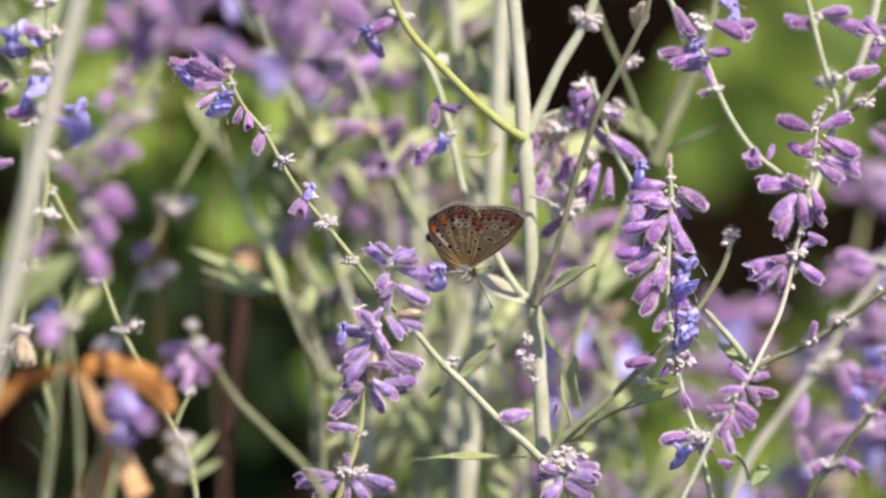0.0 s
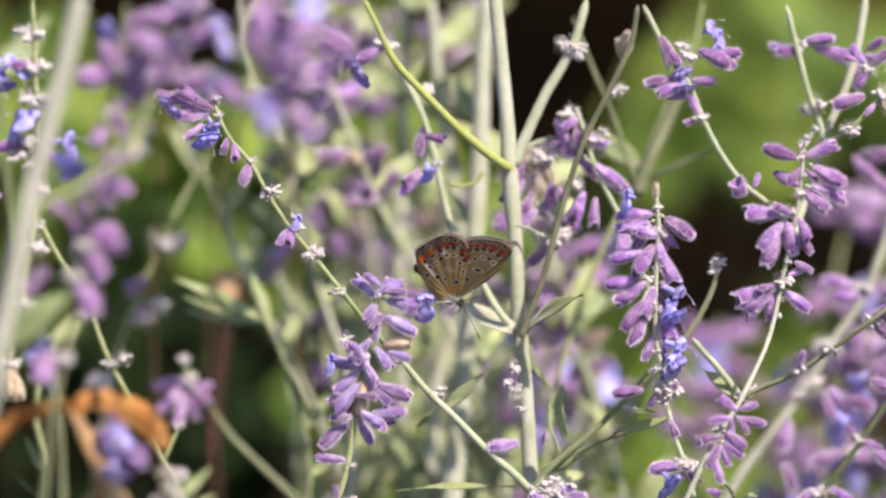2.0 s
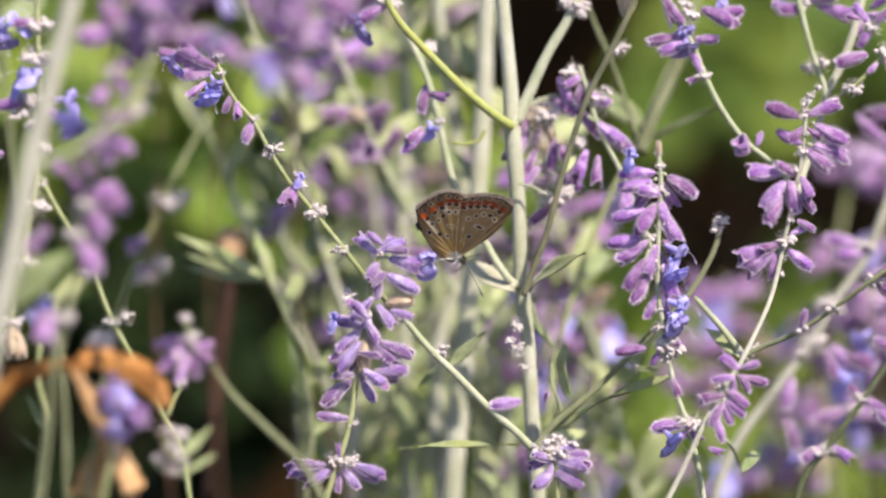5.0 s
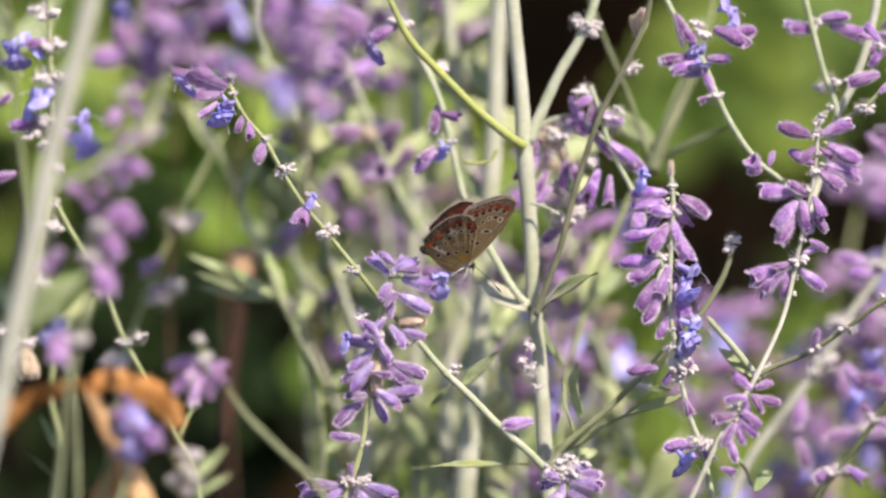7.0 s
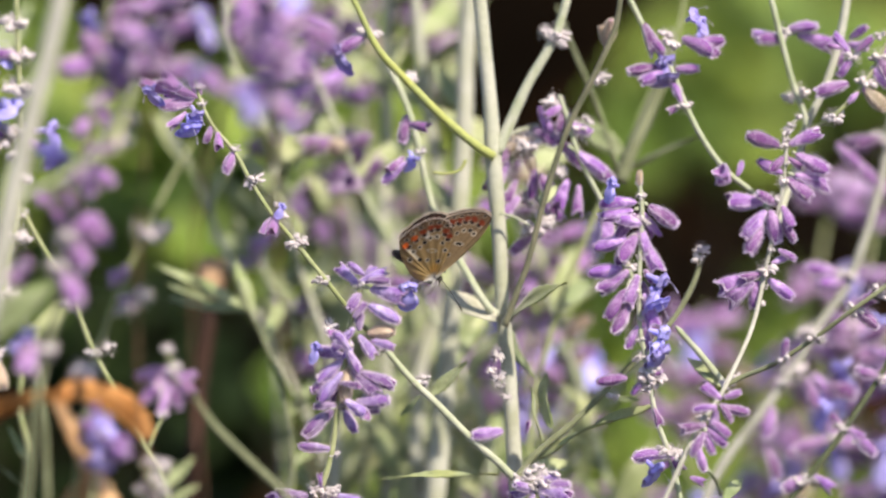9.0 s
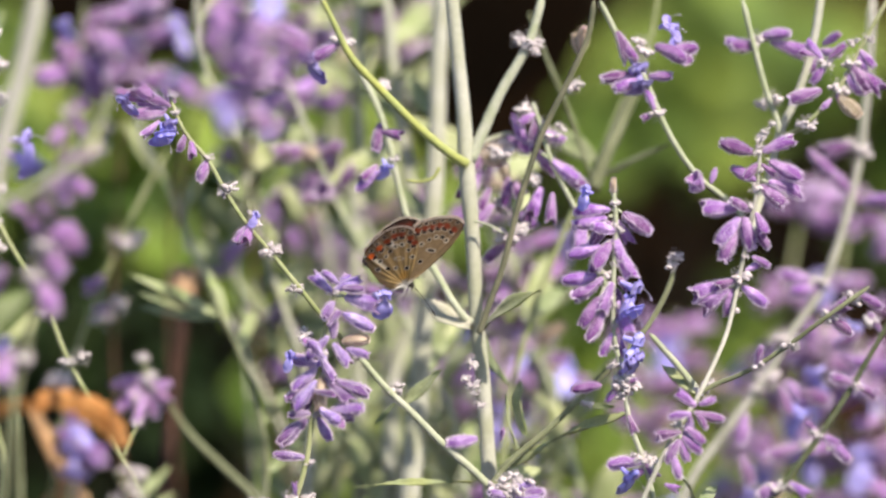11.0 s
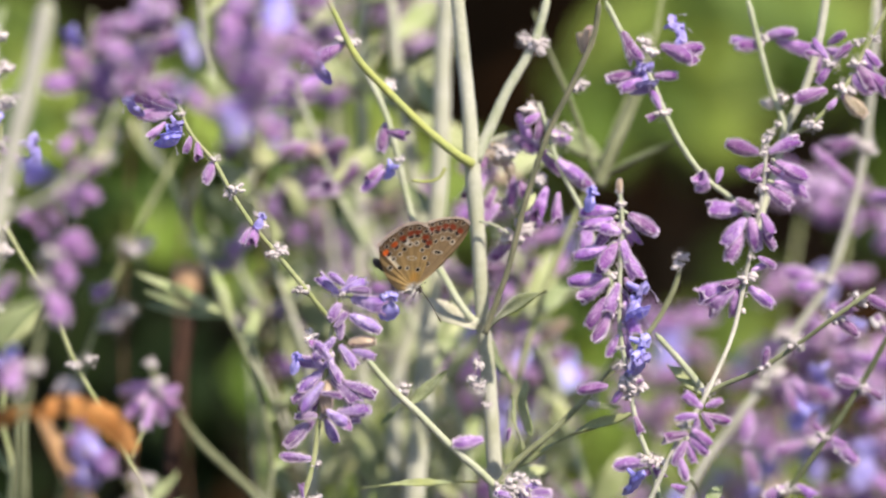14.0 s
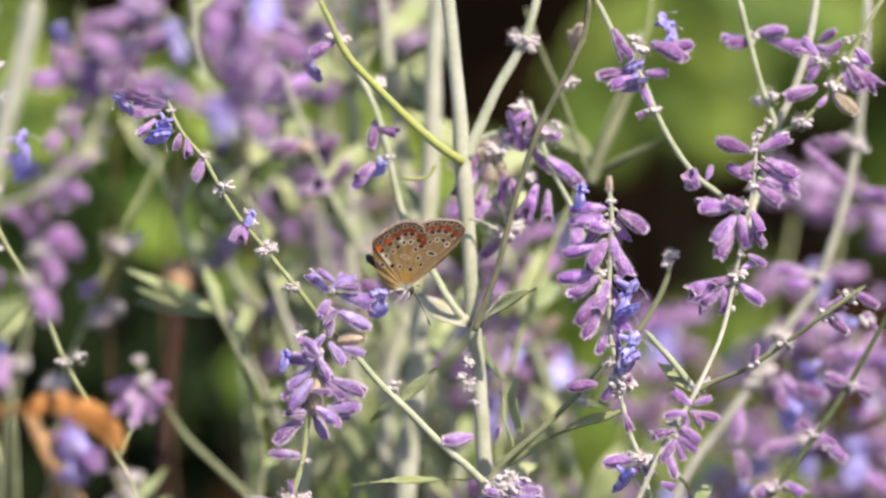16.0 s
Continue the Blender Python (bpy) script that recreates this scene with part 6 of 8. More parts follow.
leaf(s, (-2.33, 59.97, -69.14), (0.9, 55.71, -60.07), -0.28, None, 1.404128574541333)
leaf(s, (-18.3, 71.26, -38.12), (-22.64, 78.69, -30.41), 0.13, None, 0.9465634022566102)
leaf(s, (-4, 61.58, -64.71), (1.25, 57.85, -54.61), -0.32, None, 1.1238923639651208)
leaf(s, (-6.85, 64.34, -57.13), (-12.02, 64.12, -48.62), 0.07, None, 1.453117517509129)
leaf(s, (-8.22, 65.53, -53.87), (-11.49, 75.98, -49.14), -0.39, None, 1.4253763624760438)
leaf(s, (-24.45, 75.02, -27.8), (-33.68, 83.52, -25.84), 0.35, None, 1.0549585474111844)
leaf(s, (-6.3, 63.81, -58.59), (-13.69, 76.11, -52.63), 0.44, None, 1.4279049062976563)
leaf(s, (-17.42, 70.86, -39.22), (-24.37, 63.25, -29.98), -0.2, None, 1.1050311966315929)
leaf(s, (-19.72, 72.08, -35.88), (-7.95, 64.37, -25.45), -0.33, None, 1.0637853158027337)
leaf(s, (-15.06, 69.78, -42.18), (-8, 70.01, -33.81), 0.56, None, 1.4999322093915715)
leaf(s, (-11.56, 67.81, -47.6), (-7.32, 74.82, -36.42), 0.25, None, 1.3432769279347259)
leaf(s, (-15.64, 70.05, -41.45), (-24.08, 61.85, -29.64), 0.41, None, 1.0551345672498083)
spike(s, line, 0.55, 0.95, 4, 4, 5.2, 0, 0.1, 1.0)

# stalk behind
line = [(-21.24, 87.51, -81.19, 0.5), (-23.14, 98.21, -51.79, 0.47), (-25.03, 105.34, -32.19, 0.44), (-21.24, 111.18, -16.15, 0.4), (-17.45, 115.72, -3.68, 0.37), (-16.5, 119.29, 6.12, 0.34)]
s = stalk(line, STEM_PALE, "pale sage stalk with narrow leaves, blurred behind", 0.2)
leaf(s, (-21.6, 110.63, -17.66), (-12.18, 125.42, -11.77), -0.56, None, 1.2828075592712045)
leaf(s, (-19.18, 113.64, -9.39), (-25.38, 111.31, -0.68), 0.15, None, 1.1391406309507728)
leaf(s, (-23.64, 107.48, -26.32), (-18.77, 120.31, -21.2), -0.22, None, 1.2981556656208713)
leaf(s, (-24.93, 105.5, -31.76), (-32.85, 106.06, -23.83), -0.08, None, 1.310597488537232)
leaf(s, (-23.95, 101.27, -43.37), (-17.03, 92.83, -34.67), 0.34, None, 0.9590837714252067)
leaf(s, (-20.69, 111.84, -14.35), (-25.06, 118.22, -5.52), -0.37, None, 1.1734132116345983)
leaf(s, (-24.77, 104.35, -34.91), (-20.6, 106.41, -25.24), 0.15, None, 1.3007347557707425)
leaf(s, (-18.96, 113.91, -8.65), (-11.72, 123.13, -5.43), -0.4, None, 0.9821840686468855)
leaf(s, (-22.25, 109.63, -20.41), (-28.75, 107.95, -11.59), 0.57, None, 1.2044111995025415)
spike(s, line, 0.55, 0.95, 4, 4, 5.2, 0, 0.1, 1.0)

# stalk behind
line = [(-7.75, 64.45, -71.44, 0.54), (-8.67, 73.6, -46.32, 0.51), (-12.36, 80.54, -27.25, 0.48), (-15.12, 85.58, -13.39, 0.44), (-13.28, 90, -1.26, 0.41), (-11.43, 95.04, 12.61, 0.37)]
s = stalk(line, STEM_WHITE, "pale sage stalk with narrow leaves, blurred behind", 0.2)
leaf(s, (-13.12, 81.92, -23.44), (-21.67, 77.25, -14.52), -0.07, None, 1.0493766211069333)
leaf(s, (-11.91, 79.7, -29.56), (-15.17, 77.86, -17.72), 0.5, None, 0.916142292127084)
leaf(s, (-7.84, 65.39, -68.87), (-5.34, 71.54, -64.35), 0.27, None, 1.2303771670226191)
leaf(s, (-13.7, 82.98, -20.54), (-9.4, 90.83, -16.14), 0.13, None, 1.4031323337686434)
leaf(s, (-8.49, 71.79, -51.28), (0.42, 80.78, -45.45), -0.29, None, 1.0278987919286129)
leaf(s, (-13.74, 88.88, -4.32), (-6.8, 95.92, 4.23), 0.03, None, 1.4935083460658323)
leaf(s, (-13.16, 82, -23.22), (-18.35, 75.58, -12.58), -0.43, None, 1.4251069143004131)
leaf(s, (-8.25, 69.42, -57.78), (-1.51, 76.37, -51.7), -0.43, None, 1.0793224043704401)
leaf(s, (-7.82, 65.15, -69.53), (-17.2, 72.68, -62.53), 0.26, None, 1.1968567537888757)
spike(s, line, 0.55, 0.95, 4, 4, 5.2, 0, 0.1, 1.0)

# stalk behind
line = [(3.39, 82.9, -79.24, 0.56), (-0.38, 92.25, -53.55, 0.52), (-1.32, 99.34, -34.05, 0.49), (-7.92, 104.51, -19.87, 0.45), (-8.86, 109.02, -7.47, 0.42), (-6.03, 114.18, 6.71, 0.38)]
s = stalk(line, STEM_WHITE, "pale sage stalk with narrow leaves, blurred behind", 0.2)
leaf(s, (-3.19, 100.8, -30.04), (-9.21, 98.8, -23.42), -0.17, None, 1.4437662502410211)
leaf(s, (-6, 103, -24), (2, 100.56, -17.01), 0.3, None, 1.0905715460533503)
leaf(s, (-8.83, 108.87, -7.87), (-14.59, 99.41, -0.48), -0.31, None, 1.3062027829689216)
leaf(s, (-7.77, 111.02, -1.97), (-14.54, 111.95, 8.28), 0.26, None, 0.9928719200329916)
leaf(s, (-7.27, 111.92, 0.51), (-11.86, 122.03, 3.38), 0.26, None, 1.387111245195106)
leaf(s, (-0.86, 95.91, -43.49), (-10.47, 101.09, -39.86), -0.23, None, 1.3825913939896748)
leaf(s, (1.2, 88.34, -64.29), (5.64, 82.98, -49.66), -0.47, None, 1.3422359530869374)
leaf(s, (-1.88, 99.78, -32.85), (-7.84, 99.47, -28.23), -0.12, None, 1.3273218343576036)
leaf(s, (-8.64, 107.96, -10.38), (-1.49, 107.7, 0.29), -0.01, None, 1.4809628888948252)
leaf(s, (-0.84, 95.75, -43.92), (-11.07, 95.83, -37.42), -0.48, None, 1.3957393034653238)
leaf(s, (-6.95, 103.75, -21.95), (4.02, 116.51, -19.03), -0.38, None, 1.2841640130773826)

# stalk behind
line = [(10.82, 73.67, -75.34, 0.55), (7.09, 79.73, -58.69, 0.51), (0.56, 82.92, -49.93, 0.46), (-7.83, 85.48, -42.92, 0.42), (-15.29, 89.62, -31.53, 0.38)]
s = stalk(line, STEM_PALE, "pale sage stalk with narrow leaves, blurred behind", 0.2)

# stalk behind
line = [(9.25, 101.34, -87.04, 0.63), (7.32, 110.9, -60.78, 0.59), (4.43, 117.82, -41.76, 0.55), (2.51, 125.41, -20.93, 0.51), (3.47, 130.02, -8.25, 0.47), (4.43, 133.32, 0.81, 0.43)]
s = stalk(line, STEM_PALE, "pale sage stalk with narrow leaves, blurred behind", 0.2)
leaf(s, (2.52, 125.46, -20.77), (10.16, 124, -10.3), -0.4, None, 0.9679948320601336)
leaf(s, (7.6, 109.53, -64.56), (2, 116.67, -53.89), -0.32, None, 1.4624697739173513)
leaf(s, (2.59, 125.06, -21.88), (6.53, 121.46, -9.91), 0.38, None, 1.125929871491091)
leaf(s, (8.62, 104.49, -78.39), (17.08, 103.16, -70.23), -0.04, None, 1.396131015043429)
leaf(s, (9.06, 102.32, -84.36), (3.44, 97.03, -76.37), 0.1, None, 1.01589935750788)
leaf(s, (7.64, 109.34, -65.06), (5.3, 122.7, -62.56), -0.35, None, 1.160288873643463)
leaf(s, (8.59, 104.61, -78.07), (14.04, 102.39, -63.5), 0.26, None, 0.9887841484894214)
leaf(s, (2.97, 127.63, -14.81), (11.92, 132.73, -8.73), -0.2, None, 1.0906216575888592)
leaf(s, (5.42, 115.47, -48.22), (1.59, 113.81, -39.24), 0.11, None, 1.164740024982145)
leaf(s, (3.83, 131.27, -4.83), (14.38, 136.34, 1.3), 0.49, None, 0.9950051989579747)
leaf(s, (4.34, 133, -0.07), (-1.74, 127.23, 9.21), 0.59, None, 1.32805270939247)
leaf(s, (4.43, 133.31, 0.8), (0.92, 140.6, 9.62), -0.54, None, 1.3659685987974926)
leaf(s, (6.62, 112.6, -56.12), (13.24, 125.76, -50.06), 0.36, None, 1.1167193335272423)
leaf(s, (3.36, 129.48, -9.73), (9.11, 143.24, -0.28), 0.43, None, 1.2260553607917555)
leaf(s, (3.53, 130.23, -7.67), (9.92, 141.05, -5.8), -0.22, None, 1.1008221548863024)
leaf(s, (6.97, 111.75, -58.44), (-0.66, 107.55, -51.81), -0.14, None, 1.2441506372232716)
leaf(s, (6.79, 112.19, -57.25), (0.82, 121.39, -51.79), 0.1, None, 1.4579352554952112)
spike(s, line, 0.55, 0.95, 4, 4, 5.2, 0, 0.1, 1.0)

# stalk behind
line = [(-58.38, 50.62, -65.6, 0.54), (-60.19, 59.61, -40.89, 0.5), (-65.63, 66.12, -23, 0.47), (-68.35, 73.25, -3.41, 0.43), (-69.26, 77.59, 8.51, 0.4), (-71.07, 80.69, 17.03, 0.37)]
s = stalk(line, STEM_OLIVE, "pale sage stalk with narrow leaves, blurred behind", 0.2)
leaf(s, (-61.86, 61.61, -35.39), (-54.41, 70.08, -30.6), 0.5, None, 0.9951299124935326)
leaf(s, (-68.77, 75.28, 2.17), (-72.5, 76.33, 11.68), -0.12, None, 1.101745335101056)
leaf(s, (-61.62, 61.33, -36.18), (-56.58, 67.69, -34.25), 0.46, None, 1.372505030683043)
leaf(s, (-69.22, 77.41, 8.03), (-75.21, 82.95, 14.56), 0.31, None, 1.3135852332328661)
leaf(s, (-69.03, 76.51, 5.55), (-61.76, 89.24, 12.08), -0.42, None, 1.3141695964739641)
leaf(s, (-68.46, 73.76, -2.01), (-77.03, 77.65, 6.92), 0.5, None, 1.1593347761944692)

# stalk behind
line = [(33.18, 50.62, -65.6, 0.54), (30.46, 54.65, -54.52, 0.5), (25.93, 59.61, -40.89, 0.47), (21.39, 63.95, -28.97, 0.43), (15.95, 68.6, -16.19, 0.4), (15.05, 72.01, -6.82, 0.37)]
s = stalk(line, STEM_PALE, "pale sage stalk with narrow leaves, blurred behind", 0.2)
leaf(s, (32.31, 51.91, -62.04), (26.21, 52.46, -55.84), -0.58, None, 1.1258914616593194)
leaf(s, (22.52, 62.87, -31.93), (33.02, 59.46, -23.36), -0.43, None, 1.406629203767889)
leaf(s, (28.18, 57.14, -47.67), (36.21, 51.86, -34.49), 0.2, None, 1.445968009110455)
leaf(s, (15.68, 69.64, -13.32), (27.15, 83.41, -10.54), -0.53, None, 1.338478383272021)
leaf(s, (22, 63.37, -30.56), (26.47, 69.99, -22.87), -0.14, None, 1.152942978889361)
leaf(s, (30.72, 54.26, -55.59), (27.03, 65.97, -50.23), -0.44, None, 1.2455322993590308)
leaf(s, (21.39, 63.95, -28.96), (17.58, 60.31, -15.94), -0.04, None, 1.1644623930534366)
leaf(s, (16.96, 67.74, -18.55), (22.35, 63.3, -11.86), 0.41, None, 1.0837342725595758)
leaf(s, (16.51, 68.13, -17.49), (20.16, 77.13, -12.17), 0.49, None, 1.36592233243275)
leaf(s, (29.54, 55.65, -51.76), (23.04, 53.9, -46.34), -0.56, None, 1.1834938288451877)
leaf(s, (27.58, 57.8, -45.86), (23.06, 70.96, -41.25), -0.53, None, 1.4857624145597317)
leaf(s, (32.34, 51.85, -62.21), (38.87, 54.03, -50.63), 0.41, None, 1.4273918247292032)
leaf(s, (22.77, 62.63, -32.59), (26.98, 73.68, -27.6), -0.55, None, 0.9723945858055468)
leaf(s, (29.24, 55.98, -50.86), (23.99, 53.85, -40.81), -0.27, None, 1.3822288185149822)
leaf(s, (15.15, 71.62, -7.9), (3.7, 66.76, 1.16), -0.46, None, 1.0355710220791465)
leaf(s, (27.56, 57.82, -45.8), (24.41, 70.28, -40.85), -0.49, None, 0.94428722946709)
leaf(s, (33.16, 50.65, -65.52), (39.34, 54.98, -58.42), -0.57, None, 0.9987078545323925)
spike(s, line, 0.55, 0.95, 4, 4, 5.2, 0, 0.1, 1.0)

# leafy shoot low down
line = [(-11.53, 55.23, -67.54, 0.37), (-10.39, 58.35, -58.98, 0.32), (-8.17, 61.15, -51.27, 0.26)]
s = stalk(line, STEM_PALE, "short pale leafy sage shoot, blurred", 0.2)
leaf(s, (-8.63, 60.57, -52.87), (-13.94, 70.99, -52.76), 0.17, None, 0.7168056809228387)
leaf(s, (-9.75, 59.16, -56.74), (-5.35, 52.15, -50.3), 0.29, None, 0.7320134779662091)
leaf(s, (-10.39, 57.59, -61.06), (-6.32, 50.97, -51.88), 0.22, None, 0.8457234677137038)
leaf(s, (-10.39, 57.34, -61.75), (-16.6, 52.19, -53.22), 0.41, None, 0.9177844466095577)
leaf(s, (-10.39, 58.13, -59.57), (-3.14, 55.48, -51.42), 0.2, None, 0.9445588728195389)
leaf(s, (-8.8, 60.36, -53.44), (-6.42, 71.33, -50.83), -0.13, None, 0.7262580907815706)
leaf(s, (-9.69, 59.23, -56.56), (-14.32, 63.16, -52.1), 0.16, None, 1.103086976836012)

# leafy shoot low down
line = [(-4.16, 64.45, -71.44, 0.38), (-4.98, 69.18, -58.45, 0.32), (-4.96, 72.02, -50.65, 0.26)]
s = stalk(line, STEM_PALE, "short pale leafy sage shoot, blurred", 0.2)
leaf(s, (-4.98, 68.01, -61.66), (-9.74, 70.51, -58.82), 0.56, None, 0.9716190575789289)
leaf(s, (-4.98, 68.34, -60.76), (-7.13, 69.93, -52.01), 0.17, None, 1.04782346082611)
leaf(s, (-4.98, 68.2, -61.14), (0.53, 73.75, -54.67), -0.31, None, 0.9552784240677947)
leaf(s, (-4.97, 70.42, -55.03), (-9.43, 78.19, -53.06), -0.53, None, 1.0933524022047787)
leaf(s, (-4.96, 72.03, -50.63), (0.63, 77.84, -46.56), 0.52, None, 1.178604074724454)
leaf(s, (-4.96, 71.69, -51.56), (-8.4, 78.09, -48.31), 0.11, None, 0.7196114443367171)
leaf(s, (-4.97, 71.12, -53.12), (-8.59, 72.25, -48.38), -0.18, None, 1.167783056484488)

# leafy shoot low down
line = [(2.13, 59.84, -69.49, 0.38), (1.47, 62.98, -60.88, 0.32), (3.63, 65.8, -53.12, 0.26)]
s = stalk(line, STEM_PALE, "short pale leafy sage shoot, blurred", 0.2)
leaf(s, (1.47, 62.51, -62.15), (-0.61, 71.44, -58.4), 0.13, None, 0.9091700898913968)
leaf(s, (3.54, 65.68, -53.45), (0.14, 76.94, -50.67), 0.07, None, 1.0054468341854383)
leaf(s, (3.72, 65.91, -52.81), (11.1, 71.96, -50.09), 0.03, None, 0.9837017912219589)
leaf(s, (1.47, 61.54, -64.83), (-2.51, 70.29, -60.84), -0.53, None, 0.8905656247538628)
leaf(s, (1.47, 62.19, -63.03), (-1.56, 70.09, -58.47), -0.18, None, 1.1020761518324491)
leaf(s, (2.02, 63.7, -58.88), (5.63, 62.06, -52.19), -0.1, None, 0.9235550302647623)
leaf(s, (1.47, 61.13, -65.96), (-2.17, 62.23, -56.08), -0.36, None, 0.7363915936915673)

# leafy shoot low down
line = [(7.47, 69.06, -73.39, 0.38), (7.97, 73.5, -61.19, 0.32), (8.86, 76.36, -53.35, 0.27)]
s = stalk(line, STEM_PALE, "short pale leafy sage shoot, blurred", 0.2)
leaf(s, (8.53, 75.28, -56.31), (2.51, 77.54, -50.82), 0.46, None, 0.9836866301430864)
leaf(s, (7.97, 73.38, -61.53), (4.62, 69.07, -53.11), -0.09, None, 1.1683156675728603)
leaf(s, (8.39, 74.85, -57.5), (0.72, 67.89, -48.57), 0.19, None, 0.8610415758148592)
leaf(s, (8.35, 74.72, -57.84), (3.34, 73.27, -47.58), 0.26, None, 1.1393388760063812)
leaf(s, (7.97, 73.28, -61.81), (10.82, 67.19, -51.68), 0.29, None, 0.7754345711838385)
leaf(s, (8.02, 73.65, -60.78), (4.63, 75.24, -55.17), 0.27, None, 1.0470075731575748)
leaf(s, (8.15, 74.05, -59.69), (12, 73.88, -52.97), 0.3, None, 1.14005909638407)

# leafy shoot low down
line = [(10.64, 50.62, -65.6, 0.37), (10.52, 51.86, -62.19, 0.32), (12.03, 54.65, -54.52, 0.26)]
s = stalk(line, STEM_PALE, "short pale leafy sage shoot, blurred", 0.2)
leaf(s, (10.99, 52.73, -59.79), (5.08, 49.27, -53.28), -0.3, None, 0.8460370658727865)
leaf(s, (11.27, 53.25, -58.37), (6.53, 59.18, -56.52), 0.57, None, 0.9414107008499598)
leaf(s, (12.17, 54.9, -53.82), (14.55, 64.46, -48.2), -0.42, None, 0.979060250853043)
leaf(s, (11.25, 53.21, -58.49), (2.93, 50.56, -50.25), 0.5, None, 1.0162596868708096)
leaf(s, (11.96, 54.51, -54.89), (15.36, 56.05, -50.08), 0.43, None, 1.1653374713964144)
leaf(s, (11.43, 53.55, -57.55), (16.69, 49.36, -51.62), 0.42, None, 1.084147070969336)
leaf(s, (11.25, 53.22, -58.45), (5.41, 62.76, -56.06), -0.54, None, 1.1020970096841198)

# leafy shoot low down
line = [(-3.04, 46.93, -64.04, 0.37), (-2.17, 48.16, -60.64, 0.31), (-2.26, 50.94, -53.01, 0.26)]
s = stalk(line, STEM_PALE, "short pale leafy sage shoot, blurred", 0.2)
leaf(s, (-2.17, 47.04, -63.74), (-0.17, 48.1, -54.47), -0.49, None, 0.8821468171093176)
leaf(s, (-2.26, 50.94, -53.02), (1.06, 59.45, -49.92), 0.38, None, 0.8499957497005881)
leaf(s, (-2.17, 47.7, -61.92), (-0.85, 46.37, -55.26), -0.04, None, 0.8866356304500855)
leaf(s, (-2.22, 49.78, -56.2), (-6.52, 49.49, -47.72), -0.16, None, 1.1488486586608948)
leaf(s, (-2.27, 51.1, -52.59), (-8.48, 55.85, -46.59), 0.58, None, 0.905477917987159)
leaf(s, (-2.2, 49.2, -57.8), (0.92, 49.93, -52.85), -0.55, None, 1.1831655729920145)
leaf(s, (-2.21, 49.35, -57.39), (-5.91, 52.1, -49.52), 0.04, None, 0.9365206702686037)

# leafy shoot low down
line = [(21.23, 64.45, -71.44, 0.38), (20.84, 68.87, -59.31, 0.32), (18.63, 71.71, -51.51, 0.26)]
s = stalk(line, STEM_PALE, "short pale leafy sage shoot, blurred", 0.2)
leaf(s, (19.45, 70.66, -54.39), (22.7, 64.29, -42.69), -0.07, None, 0.9719061746440529)
leaf(s, (19.93, 70.03, -56.11), (13.42, 76.84, -52.93), -0.45, None, 0.7395211786940201)
leaf(s, (20.84, 67.87, -62.06), (22.55, 61.23, -52.18), -0.13, None, 1.102802503540906)
leaf(s, (19.2, 70.97, -53.53), (27.1, 78.82, -50.94), 0.25, None, 0.7797347476074984)
leaf(s, (20.83, 68.88, -59.27), (24.99, 70.4, -50.13), 0.46, None, 0.8834249896890158)
leaf(s, (20.84, 68.65, -59.91), (23.41, 67.55, -52.69), -0.57, None, 0.7888927538597416)
leaf(s, (20.4, 69.43, -57.77), (11.8, 77.29, -54.77), 0.03, None, 1.1428073231308806)

# leafy shoot low down
line = [(26.59, 59.84, -69.49, 0.38), (25.31, 61.72, -64.32, 0.32), (24.44, 64.54, -56.57, 0.26)]
s = stalk(line, STEM_PALE, "short pale leafy sage shoot, blurred", 0.2)
leaf(s, (25.13, 62.29, -62.77), (28.75, 62.17, -57.99), -0.49, None, 0.9409856321418344)
leaf(s, (24.87, 63.13, -60.46), (30.96, 63.03, -54.44), 0.36, None, 1.0579747029944415)
leaf(s, (24.73, 63.59, -59.18), (29.57, 59.53, -53.1), -0.5, None, 0.9818651751746987)
leaf(s, (24.54, 64.21, -57.49), (27.36, 71.63, -51.15), -0.56, None, 0.8344696760223749)
leaf(s, (24.59, 64.05, -57.93), (19.39, 60.97, -50.65), -0.14, None, 0.7923231131352979)
leaf(s, (24.36, 64.79, -55.9), (21.41, 62.36, -48.08), 0.28, None, 1.0328870661434437)
leaf(s, (24.94, 62.92, -61.04), (20.74, 57.26, -54.28), -0.22, None, 0.7211968280144081)

# leafy shoot low down
line = [(5.21, 82.9, -79.24, 0.39), (4.34, 89.35, -61.52, 0.33), (3.33, 92.25, -53.55, 0.27)]
s = stalk(line, STEM_PALE, "short pale leafy sage shoot, blurred", 0.2)
leaf(s, (4.34, 87.45, -66.75), (-2.02, 95.27, -64.71), -0.44, None, 1.12777919204177)
leaf(s, (3.52, 91.69, -55.09), (-2.01, 99.7, -52.87), 0.35, None, 0.8418666438150102)
leaf(s, (3.92, 90.55, -58.21), (12.21, 90.38, -52.22), 0.37, None, 1.0470238604269644)
leaf(s, (4.2, 89.76, -60.4), (-2.03, 92.61, -55.85), 0.43, None, 1.1483394892937409)
leaf(s, (4.34, 88.03, -65.14), (7.07, 81.03, -56.26), -0.24, None, 0.9829600593776832)
leaf(s, (3.47, 91.83, -54.7), (6.16, 93.79, -48.28), -0.09, None, 0.8829223243574691)
leaf(s, (3.68, 91.23, -56.34), (2.36, 98.28, -52.21), -0.31, None, 1.0351273129821559)

